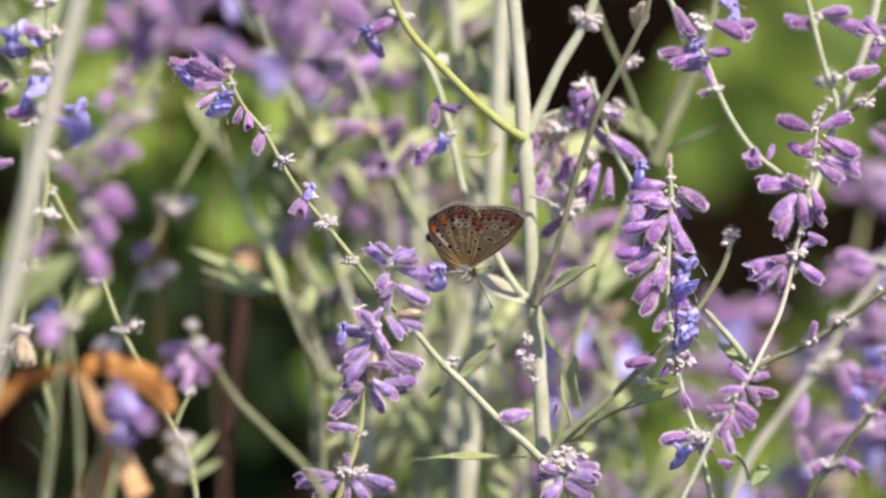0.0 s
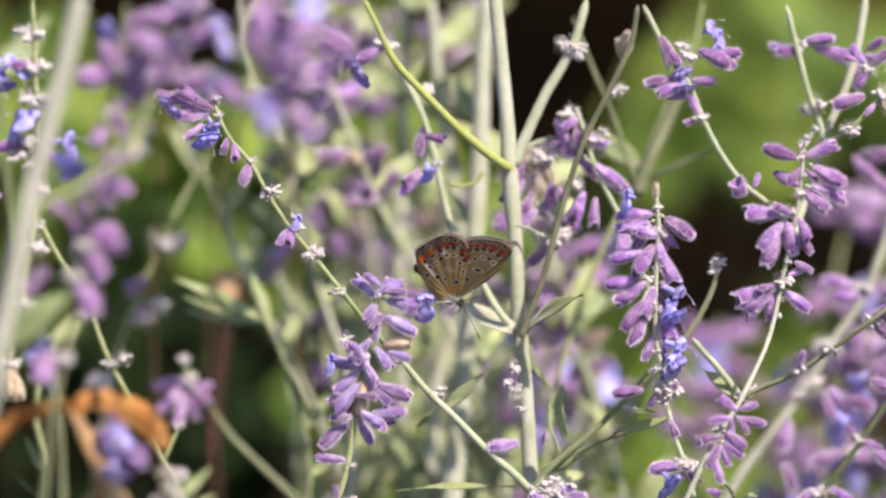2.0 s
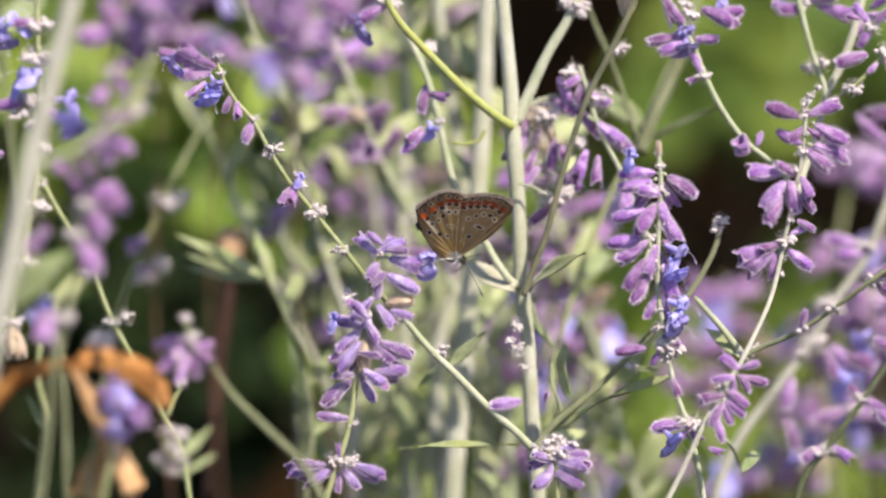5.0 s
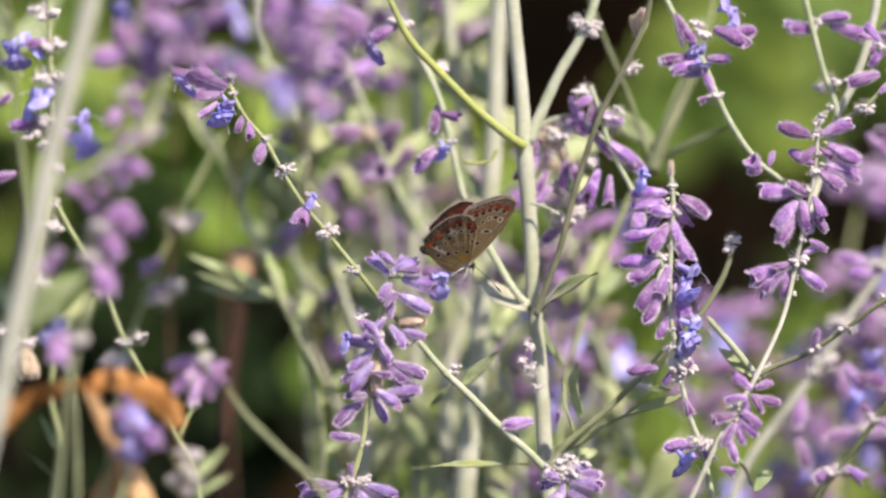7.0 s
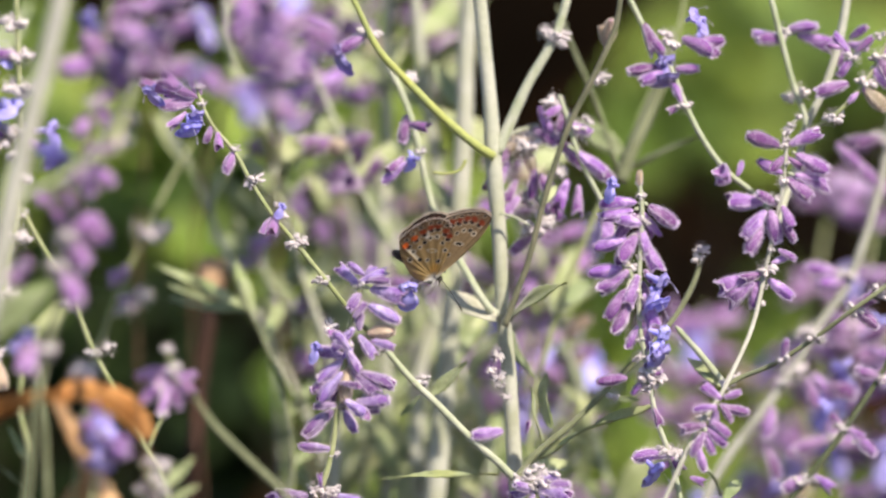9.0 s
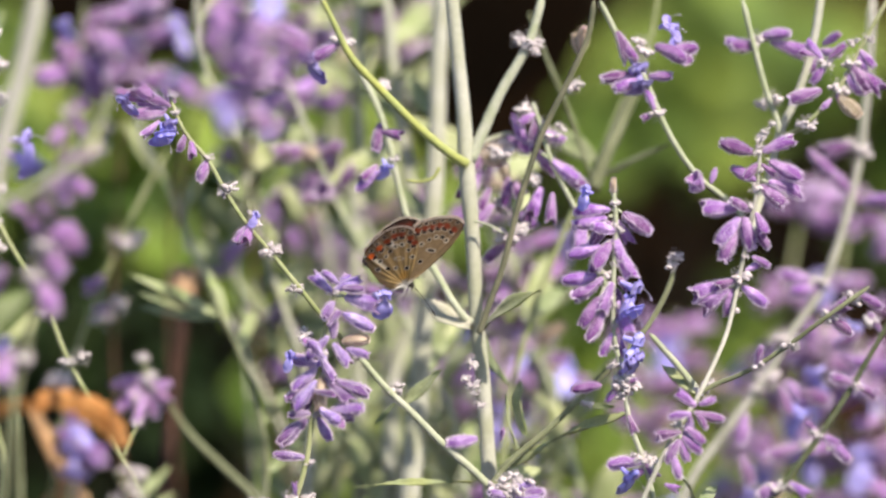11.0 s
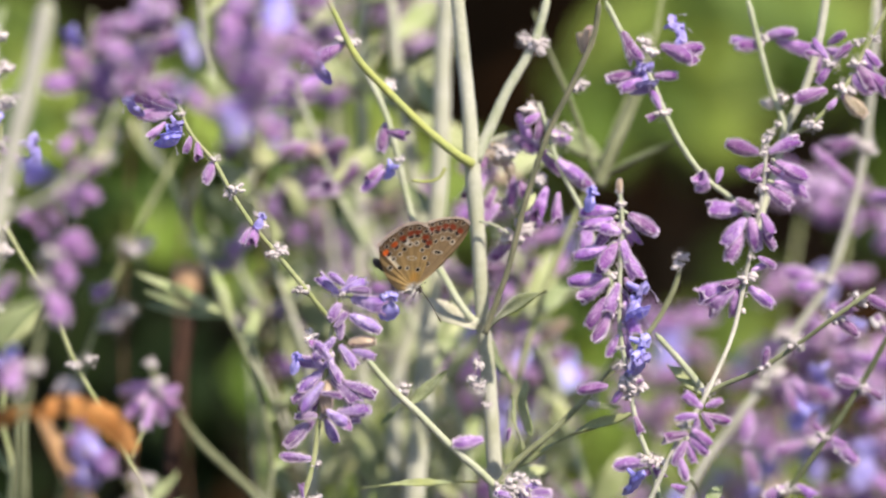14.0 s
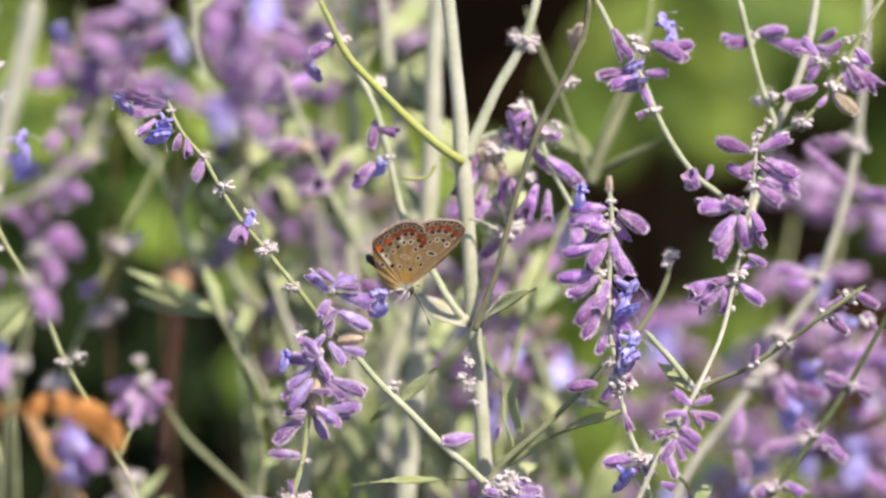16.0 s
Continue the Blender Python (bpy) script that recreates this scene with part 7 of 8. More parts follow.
# leafy shoot behind
line = [(-19.69, 29.30, -56.76, 0.43), (-18.80, 34.43, -42.66, 0.40), (-20.57, 37.45, -34.37, 0.37), (-23.21, 39.86, -27.74, 0.34), (-25.86, 41.67, -22.77, 0.32), (-27.62, 43.19, -18.61, 0.29)]
# stem set to olive: the shade low among the stalks put into its colour
s = stalk(line, STEM_OLIVE, "pale leafy sage shoot behind the spikes", 0.2)
leaf(s, (-25.69, 41.43, -23.43), (-38.87, 46.61, -23.19), 0.07, None, 0.6)
leaf(s, (-25.42, 41.52, -23.18), (-40.12, 46.54, -17.78), -0.2, None, 0.55)
leaf(s, (-32.03, 41.98, -21.93), (-38.79, 45.58, -20.44), -0.19, None, 0.6)
leaf(s, (-24.98, 41.07, -24.42), (-27.75, 47.68, -17.43), 0.34)
leaf(s, (-19.69, 35.63, -39.35), (-14.38, 38.06, -32.72), 0.1)
leaf(s, (-23.21, 39.56, -28.56), (-19.79, 46.76, -22.77), -0.47)
leaf(s, (-18.36, 33.22, -45.98), (-12.68, 38.59, -42.43), -0.06)

bloom = BRIGHTENED_KINDS

# spike behind
line = [(13.55, 72.00, -69.61, 0.46), (11.34, 79.20, -52.47, 0.43), (9.56, 84.24, -40.45, 0.40), (10.10, 89.28, -28.42, 0.37)]
s = stalk(line, STEM_GREEN, "purple sage flower spike blurred behind", 0.2)
spike(s, line, 0.45, 0.97, 3, 4, 5, 0.08, 0.05, 1.15)

# spike behind
line = [(19.36, 64.00, -66.24, 0.46), (19.01, 70.48, -51.00, 0.43), (19.54, 74.80, -40.82, 0.40), (21.49, 80.56, -27.24, 0.37)]
s = stalk(line, STEM_GREEN, "purple sage flower spike blurred behind", 0.2)
spike(s, line, 0.40, 0.97, 3, 4, 5, 0.08, 0.05, 1.15)

# spike behind
line = [(24.23, 58.72, -62.04, 0.46), (26.63, 65.20, -46.94, 0.43), (24.46, 71.68, -31.78, 0.40), (22.24, 76.00, -21.65, 0.37)]
s = stalk(line, STEM_GREEN, "purple sage flower spike blurred behind", 0.2)
spike(s, line, 0.50, 0.97, 3, 3, 5, 0.08, 0.05, 1.15)


# spike behind
line = [(72.36, 74.63, -72.71, 0.46), (70.53, 83.72, -47.74, 0.43), (76.09, 90.9, -28.02, 0.41), (75.18, 93.45, -21.01, 0.38)]
s = stalk(line, STEM_GREEN, "purple sage flower spike blurred behind", 0.2)
spike(s, line, 0.15, 0.97, 5, 5, 5.4, 0.1, 0.05, 1.15)

# spike behind
line = [(68.63, 96.73, -85.09, 0.47), (66.83, 107.06, -56.72, 0.45), (70.55, 115.42, -33.75, 0.42), (72.21, 118.04, -26.54, 0.39)]
s = stalk(line, STEM_GREEN, "purple sage flower spike blurred behind", 0.2)
spike(s, line, 0.15, 0.97, 5, 5, 5.4, 0.1, 0.05, 1.15)

# spike behind
line = [(80.72, 83.86, -76.58, 0.46), (87.25, 92.25, -53.55, 0.44), (86.37, 98.7, -35.82, 0.41), (85.86, 101.28, -28.73, 0.39)]
s = stalk(line, STEM_GREEN, "purple sage flower spike blurred behind", 0.2)
spike(s, line, 0.15, 0.97, 5, 5, 5.4, 0.1, 0.05, 1.15)

# spike behind
line = [(51.77, 87.51, -81.19, 0.47), (43.95, 93.51, -64.71, 0.44), (43.24, 97.56, -53.57, 0.41), (42.39, 100.16, -46.44, 0.39)]
s = stalk(line, STEM_GREEN, "purple sage flower spike blurred behind", 0.2)
spike(s, line, 0.15, 0.97, 4, 5, 5.4, 0.1, 0.05, 1.15)

# spike behind
line = [(75.67, 69.06, -73.39, 0.46), (74.26, 74.93, -57.27, 0.43), (71.96, 78.9, -46.38, 0.41), (72.28, 81.43, -39.41, 0.38)]
s = stalk(line, STEM_GREEN, "purple sage flower spike blurred behind", 0.2)
spike(s, line, 0.15, 0.97, 5, 5, 5.4, 0.1, 0.05, 1.15)

# spike behind
line = [(40.31, 105.95, -88.99, 0.48), (42.46, 112.42, -71.23, 0.45), (49.03, 116.89, -58.94, 0.42), (49.71, 119.54, -51.66, 0.4)]
s = stalk(line, STEM_GREEN, "purple sage flower spike blurred behind", 0.2)
spike(s, line, 0.15, 0.97, 4, 5, 5.4, 0.1, 0.05, 1.15)

# spike behind
line = [(84.47, 64.45, -71.44, 0.45), (84.11, 69.66, -57.15, 0.43), (78.93, 72.97, -48.05, 0.4), (77.56, 75.49, -41.12, 0.38)]
s = stalk(line, STEM_GREEN, "purple sage flower spike blurred behind", 0.2)
spike(s, line, 0.15, 0.97, 5, 5, 5.4, 0.1, 0.05, 1.15)

# spike behind
line = [(21.19, 78.29, -77.29, 0.46), (17.92, 84.86, -59.23, 0.44), (19.32, 89.51, -46.45, 0.41), (18.14, 92.08, -39.4, 0.38)]
s = stalk(line, STEM_GREEN, "purple sage flower spike blurred behind", 0.2)
spike(s, line, 0.15, 0.97, 3, 5, 5.4, 0.1, 0.05, 1.15)

# spike behind
line = [(13.84, 87.51, -81.19, 0.47), (13.37, 92.86, -66.49, 0.44), (16.69, 96.26, -57.13, 0.41), (18.42, 98.86, -50.01, 0.39)]
s = stalk(line, STEM_GREEN, "purple sage flower spike blurred behind", 0.2)
spike(s, line, 0.15, 0.97, 3, 5, 5.4, 0.1, 0.05, 1.15)

# spike behind
line = [(27.91, 82.9, -79.24, 0.46), (27.51, 87.41, -66.84, 0.44), (26.03, 89.99, -59.75, 0.41), (28.52, 92.57, -52.66, 0.39)]
s = stalk(line, STEM_GREEN, "purple sage flower spike blurred behind", 0.2)
spike(s, line, 0.15, 0.97, 3, 5, 5.4, 0.1, 0.05, 1.15)

# spike behind
line = [(63.49, 92.12, -83.14, 0.47), (60.99, 97.5, -68.36, 0.44), (65.4, 100.92, -58.95, 0.42), (67.45, 103.53, -51.79, 0.39)]
s = stalk(line, STEM_GREEN, "purple sage flower spike blurred behind", 0.2)
spike(s, line, 0.15, 0.97, 4, 5, 5.4, 0.1, 0.05, 1.15)

# spike behind
line = [(59.35, 115.18, -92.89, 0.48), (63.33, 120.03, -79.54, 0.46), (60.33, 122.88, -71.72, 0.43), (60.56, 125.56, -64.36, 0.4)]
s = stalk(line, STEM_GREEN, "purple sage flower spike blurred behind", 0.2)
spike(s, line, 0.15, 0.97, 3, 5, 5.4, 0.1, 0.05, 1.15)

bloom = CALYX_KINDS

# spike behind
line = [(-15.38, 78.29, -77.29, 0.38), (-17.25, 97.21, -25.3, 0.36), (-20.07, 104.91, -4.15, 0.33), (-21.01, 107.79, 3.78, 0.31)]
s = stalk(line, STEM_GREEN, "sage flower spike blurred behind", 0.2)
spike(s, line, 0.6, 0.97, 3, 4, 5, 0, 0.15, 1.1)

# spike behind
line = [(-4.16, 85.66, -80.41, 0.39), (-6.05, 105.4, -26.18, 0.36), (-8.89, 113.17, -4.84, 0.34), (-9.84, 116.08, 3.16, 0.31)]
s = stalk(line, STEM_GREEN, "sage flower spike blurred behind", 0.2)
spike(s, line, 0.6, 0.97, 3, 4, 5, 0, 0.15, 1.1)

# spike behind
line = [(-8.02, 93.04, -83.53, 0.39), (-9.93, 105.45, -49.45, 0.37), (-12.79, 113.28, -27.93, 0.34), (-13.74, 116.22, -19.85, 0.31)]
s = stalk(line, STEM_GREEN, "sage flower spike blurred behind", 0.2)
spike(s, line, 0.6, 0.97, 3, 4, 5, 0, 0.15, 1.1)

# spike behind
line = [(3.47, 100.42, -86.65, 0.39), (1.54, 111.29, -56.8, 0.37), (-1.35, 119.19, -35.08, 0.34), (-2.31, 122.15, -26.94, 0.32)]
s = stalk(line, STEM_GREEN, "sage flower spike blurred behind", 0.2)
spike(s, line, 0.6, 0.97, 3, 4, 5, 0, 0.15, 1.1)

# spike behind
line = [(-2.33, 107.8, -89.77, 0.4), (-4.27, 112.12, -77.91, 0.37), (-7.19, 120.09, -56.01, 0.35), (-8.16, 123.08, -47.79, 0.32)]
s = stalk(line, STEM_GREEN, "sage flower spike blurred behind", 0.2)
spike(s, line, 0.6, 0.97, 3, 4, 5, 0, 0.15, 1.1)

# spike behind
line = [(-10.19, 115.18, -92.89, 0.4), (-12.14, 124.56, -67.12, 0.37), (-15.08, 132.6, -45.03, 0.35), (-16.06, 135.61, -36.75, 0.32)]
s = stalk(line, STEM_GREEN, "sage flower spike blurred behind", 0.2)
spike(s, line, 0.6, 0.97, 3, 4, 5, 0, 0.15, 1.1)

# spike behind
line = [(5.53, 122.55, -96.01, 0.4), (3.56, 126.27, -85.8, 0.38), (0.59, 134.38, -63.52, 0.35), (-0.4, 137.42, -55.17, 0.32)]
s = stalk(line, STEM_GREEN, "sage flower spike blurred behind", 0.2)
spike(s, line, 0.6, 0.97, 3, 4, 5, 0, 0.15, 1.1)

# spike behind
line = [(-3.39, 129.93, -99.13, 0.41), (-5.38, 136.75, -80.41, 0.38), (-8.37, 144.92, -57.94, 0.35), (-9.36, 147.99, -49.52, 0.33)]
s = stalk(line, STEM_GREEN, "sage flower spike blurred behind", 0.2)
spike(s, line, 0.6, 0.97, 3, 4, 5, 0, 0.15, 1.1)

# spike behind
line = [(1.61, 137.31, -102.25, 0.41), (-0.4, 142.81, -87.14, 0.38), (-3.42, 151.05, -64.49, 0.36), (-4.42, 154.14, -56, 0.33)]
s = stalk(line, STEM_GREEN, "sage flower spike blurred behind", 0.2)
spike(s, line, 0.6, 0.97, 3, 4, 5, 0, 0.15, 1.1)

# spike behind
line = [(11.75, 144.69, -105.36, 0.42), (9.72, 148.5, -94.9, 0.39), (6.68, 156.81, -72.06, 0.36), (5.67, 159.93, -63.49, 0.33)]
s = stalk(line, STEM_GREEN, "sage flower spike blurred behind", 0.2)
spike(s, line, 0.6, 0.97, 3, 4, 5, 0, 0.15, 1.1)

# spike behind
line = [(-0.41, 152.07, -108.48, 0.42), (-2.45, 160.1, -86.42, 0.39), (-5.51, 168.48, -63.39, 0.36), (-6.54, 171.62, -54.75, 0.33)]
s = stalk(line, STEM_GREEN, "sage flower spike blurred behind", 0.2)
spike(s, line, 0.6, 0.97, 3, 4, 5, 0, 0.15, 1.1)

# spike behind
line = [(15.03, 159.45, -111.6, 0.42), (12.97, 160.5, -108.7, 0.39), (9.88, 168.95, -85.48, 0.37), (8.85, 172.12, -76.78, 0.34)]
s = stalk(line, STEM_GREEN, "sage flower spike blurred behind", 0.2)
spike(s, line, 0.6, 0.97, 3, 4, 5, 0, 0.15, 1.1)


# ---- broad-leaved plants further back ----
def shrub(centre, radius, count, kinds=None, label="leafy green garden plant with broad leaves, sunlit or added overhead for shade"):
    """A clump of broad leaves on thin stems from the ground; millimetres."""
    c = Vector(centre)
    tall = HEIGHT / MM
    foot = (c.x, c.y + 40, -tall)
    ob = thing("broadleaf_plant", world_point(foot), label, "plant", "broad-leaved garden plants")
    line = [(*foot, 0.9), (c.x + dice.uniform(-20, 20), c.y + 20, (c.z - tall) / 2, 0.8), (c.x, c.y, c.z - radius * 0.4, 0.7)]
    stem(ob, line, TWIG, steps=4, sides=7)
    for _ in range(count):
        d = Vector([dice.gauss(0, 1) for _ in range(3)]).normalized() * radius * dice.uniform(0.2, 0.85)
        base = c + Vector((d.x * 0.5, d.y * 0.8, d.z * 0.5))
        way = Vector((d.x + dice.uniform(-10, 10), d.y - 12, d.z * 0.6 + dice.uniform(-8, 10))).normalized()
        leaf(ob, base, base + way * dice.uniform(0.7, 1.1) * max(28, radius * 0.9), dice.uniform(-0.7, 0.7), kinds or BROAD_KINDS, dice.uniform(0.9, 1.4))


def drooping(centre, radius, count):
    """A clump whose broad leaves droop outwards, their upper sides to the sun; millimetres."""
    c = Vector(centre)
    tall = HEIGHT / MM
    foot = (c.x, c.y + 30, -tall)
    ob = thing("broadleaf_plant", world_point(foot), "garden plant with drooping light green leaves", "plant", "broad-leaved garden plants")
    stem(ob, [(*foot, 0.9), (c.x + 4, c.y + 15, (c.z - tall) / 2, 0.8), (c.x, c.y + 4, c.z, 0.7)], TWIG, "stalk", 7, 4)
    for _ in range(count):
        base = c + Vector((dice.uniform(-0.6, 0.6), dice.uniform(-0.2, 0.4), dice.uniform(-0.2, 0.6))) * radius
        tip = base + Vector((dice.uniform(-0.5, 0.5), -0.75, dice.uniform(-0.8, -0.35))).normalized() * radius * dice.uniform(1.2, 1.7)
        part("leaf", dice.choice(BROAD_KINDS), ob, aim(world_point(base), world_point(tip), dice.uniform(-0.3, 0.3), None, dice.uniform(1.0, 1.4)))


# ---- broad-leaved plants behind, with an added unseen canopy ----
shrub((-19.75, 218.18, -73.02), 5, 7)
shrub((-47.19, 208.95, -59), 5, 6)
shrub((-57.31, 221.3, -64.45), 5, 7)
shrub((-36.19, 230.75, -67.73), 4, 6)
shrub((-10.09, 221.67, -63.44), 4, 6)
shrub((-80.62, 238.16, -47.36), 5, 7)
shrub((-33.7, 226.44, -50.33), 4, 6)
shrub((35.33, 218.89, -100.31), 5, 7)
shrub((-22.12, 396.89, -137.56), 9, 10)
shrub((-17.31, 421.02, -129.73), 10, 10)
shrub((-10.77, 398.85, -161.4), 9, 8)
shrub((-3.1, 416.16, -143.08), 8, 6)
shrub((-31.27, 416.38, -113.23), 10, 10)
shrub((-71.69, 399.5, -130.39), 9, 8)
shrub((-92.79, 400.61, -156.58), 10, 8)
shrub((80.5, 506.56, -128.61), 16, 22)
shrub((23.29, 213.49, -100.54), 5, 6)
shrub((-6.87, 202.95, -114.87), 6, 8)
shrub((-15.53, 213.49, -100.54), 5, 6)
shrub((107.36, 582.82, -152.99), 12, 12)
shrub((68.54, 480.78, -131), 8, 12)
shrub((80.42, 520.37, -149.14), 7, 7)
shrub((55.91, 469.92, -133), 6, 6)
shrub((38.9, 387.32, -163.84), 11, 12)
shrub((51.99, 413.44, -209.02), 20, 22)
shrub((83.35, 481.63, -197.11), 11, 10)
shrub((-62.03, 413.32, -121.66), 15, 18)
shrub((-66.94, 426.47, -144), 13, 16)
shrub((-48.55, 456.12, -150.26), 12, 12)
shrub((-89.94, 479.62, -144.15), 11, 10)
shrub((-99.23, 468.43, -116.42), 15, 14)
shrub((-24.16, 448.47, -112.79), 18, 20)
shrub((-16, 468.43, -116.42), 13, 12)
shrub((-11.38, 474.99, -156.88), 18, 18)
shrub((-29.64, 446.68, -146.95), 12, 10)
shrub((15.47, 441.98, -189.11), 16, 14)
shrub((9.98, 415.24, -204.09), 17, 16)
shrub((29.26, 455.07, -211.61), 15, 12)
shrub((-13.76, 429.93, -192.96), 15, 12)
shrub((104.44, 541.91, -265.39), 16, 10)
shrub((35.21, 493.86, -163.5), 8, 4)
for c, r, n in (((88.0, 500, -112), 17, 9), ((67.0, 500, -132), 12, 7), ((112.0, 520, -128), 15, 7), ((72.0, 480, -122), 12, 6), ((-72.0, 440, -128), 16, 7)):
    drooping(c, r, n)
# low clumps for the dark gaps; their shade sits in the leaf colour
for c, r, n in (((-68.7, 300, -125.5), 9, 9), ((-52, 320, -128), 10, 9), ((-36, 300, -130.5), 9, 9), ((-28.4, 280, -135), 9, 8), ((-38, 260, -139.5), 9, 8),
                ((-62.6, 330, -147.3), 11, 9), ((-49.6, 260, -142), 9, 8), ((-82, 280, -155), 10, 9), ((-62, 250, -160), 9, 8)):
    shrub(c, r, n, SHADOW_GREEN_KINDS, "low plant whose leaf colour is darkened to read as shade")
shrub((116.4, 470, -150), 10, 8)
# added leaf clumps above the view, there to shade the soil below
shrub((-260, 780, 170), 120, 60)
shrub((-60, 760, 210), 120, 60)
shrub((140, 800, 200), 120, 60)
shrub((330, 780, 180), 120, 60)
shrub((520, 820, 220), 130, 60)
shrub((40, 960, 230), 130, 60)
shrub((260, 980, 250), 130, 60)
shrub((150, 640, 150), 90, 50)
shrub((60, 620, 170), 80, 40)
shrub((260, 660, 170), 100, 50)
shrub((-40, 640, 180), 90, 40)
shrub((-160, 980, 220), 130, 60)
d = thing("dead_stem", world_point((-44, 66, -320)), "dead reddish-brown plant stem with a pale broken tip", "plant stem")
stem(d, [(-44, 66, -320, 1.5), (-39.0, 50, -120, 1.5), (-34.94, 46.4, -55.0, 1.4), (-34.2, 53.9, -44.4, 1.4), (-33.07, 60.4, -35.3, 1.4), (-32.3, 66.0, -29.6, 1.5)], STEM_RUST)
stem(d, [(-32.3, 66.0, -29.6, 1.5), (-32.4, 67.2, -28.8, 2.4), (-32.37, 69.5, -27.0, 2.6), (-32.3, 71.0, -25.4, 2.0)], STUB, 'broken_tip', 12, 3)


# ---- curled dry leaves ----
def ribbon(name, rows, mat, owner, fold=0.3):
    """A curled strip with thickness; rows x, y, z, half-width, twist (degrees) in millimetres."""
    line = spline([r[:4] for r in rows], 8)
    turn = np.interp(np.linspace(0, 1, len(line)), np.linspace(0, 1, len(rows)), [r[4] for r in rows])
    verts, faces = [], []
    cols = 7
    o = owner.location
    for shell in (0.0, 0.18):
        for i, (x, y, z, w) in enumerate(line):
            way = Vector(line[min(i + 1, len(line) - 1)][:3] - line[max(i - 1, 0)][:3]).normalized()
            side = way.cross(Vector((0, 1, 0))).normalized()
            side = Matrix.Rotation(radians(turn[i]), 3, way) @ side
            up = side.cross(way)
            for k in range(cols):
                s = 2 * k / (cols - 1) - 1
                q = Vector((x, y, z)) + side * (w * s * (1 + 0.08 * math.sin(i * 1.7 + k))) + up * (fold * w * s * s + shell)
                verts.append(world_point(q) - o)
    n = len(line) * cols
    for f in (0, 1):
        for i in range(len(line) - 1):
            for k in range(cols - 1):
                a = f * n + i * cols + k
                faces.append((a, a + 1, a + cols + 1, a + cols) if f else (a, a + cols, a + cols + 1, a + 1))
    for i in range(len(line) - 1):
        for k in (0, cols - 1):
            a = i * cols + k
            faces.append((a, a + cols, n + a + cols, n + a))
    return part(name, to_mesh(name, verts, faces, [mat]), owner, Matrix.Translation(o))

d = thing("dry_leaf", world_point((-40.57, -64.54, -320)), "curled dry orange-brown leaf hanging on the stalks", "leaf", "dry leaves")
stem(d, [(-40.57, -64.54, -320, 0.9), (-40.57, -64.54, -150, 0.8), (-40.26, -63.08, -15.42, 0.6)], STEM_BROWN, "stalk")
ribbon("blade", [(-40.26, -63.08, -15.42, 1.71, 35), (-42.44, -61.56, -11.26, 1.55, 35), (-44.94, -60.74, -6.06, 1.32, 35), (-47.21, -60.07, -1.32, 1.09, 35), (-48.53, -59.22, 1.01, 0.78, 30)], DRY_PALE, d)
ribbon("blade", [(-48.53, -59.28, 0.87, 0.87, -25), (-47.44, -58.91, 1.89, 1.19, -25), (-44.23, -56.94, 1.45, 1.53, -25), (-40.68, -55.55, -0.6, 1.75, -20), (-37.98, -54.49, -3.53, 1.75, -15), (-36.46, -54.53, -6.55, 0.88, -10)], DRY, d)
d = thing("dry_leaf", world_point((-64.05, -64.54, -320)), "dry brown leaf curled along its length", "leaf", "dry leaves")
stem(d, [(-64.05, -64.54, -320, 0.9), (-64.05, -64.54, -150, 0.8), (-65.6, -60.29, -7.75, 0.6)], STEM_BROWN, "stalk")
ribbon("blade", [(-49.15, -59.01, 1.6, 0.81, 10), (-53.17, -57.42, 0.14, 1.21, 10), (-57.05, -57.84, -1.03, 1.52, 0), (-60.94, -58.96, -4.1, 2.22, -10), (-65.6, -60.29, -7.75, 2.43, -10)], DRY, d)
d = thing("dry_leaf", world_point((-45.39, -64.54, -320)), "dry tan leaf low among the stalks", "leaf", "dry leaves")
stem(d, [(-45.39, -64.54, -320, 0.9), (-45.39, -64.54, -150, 0.8), (-46.95, -63.48, -16.52, 0.6)], STEM_BROWN, "stalk")
ribbon("blade", [(-42.77, -58.17, -10.72, 0.94, -30), (-45.19, -58.97, -12.92, 2.03, -30), (-47.14, -60.71, -17.68, 2.65, -30)], DRY_PALE, d)


# ---- butterfly ----
AXIS = Vector((0.83, 0.0, -0.56)).normalized()
FAWN, SMOKE, PALE, BLACK = (0.62, 0.43, 0.19), (0.19, 0.122, 0.075), (0.78, 0.69, 0.56), (0.016, 0.012, 0.010)
ORANGE, RUST = (0.78, 0.17, 0.03), (0.27, 0.060, 0.025)
HIND = [(0.55, 0.55), (-0.5, 0.1), (-2.1, 0.75), (-3.45, 2.1), (-4.3, 3.6), (-4.94, 5.11), (-5.38, 6.65), (-5.56, 8.19), (-5.6, 9.09), (-4.35, 10.32),
        (-3.05, 11.28), (-1.6, 11.98), (-0.25, 12.12), (0.93, 11.78), (1.69, 11.25), (2.26, 10.04), (2.62, 8.89), (2.28, 6.55), (1.5, 3.9), (0.31, 1.61)]
FORE = [(0.03, 0.9), (-0.18, 4.28), (-0.04, 7.94), (0.7, 10.13), (1.68, 11.2), (3.12, 11.52), (4.95, 11.59), (6.94, 11.31), (8.13, 10.72),
        (8.69, 9.97), (8.55, 8.98), (7.4, 7.12), (5.39, 4.84), (3.14, 3.04), (1.06, 1.42)]
HIND_SPOTS = [(-3.92, 5.24), (-3.44, 6.72), (-2.48, 7.4), (-1.78, 8.14), (-0.91, 8.85), (0.1, 8.89), (0.97, 7.57), (-2.41, 5.01), (-1.24, 4.76),
              (0.42, 4.24), (1.42, 6.13)]
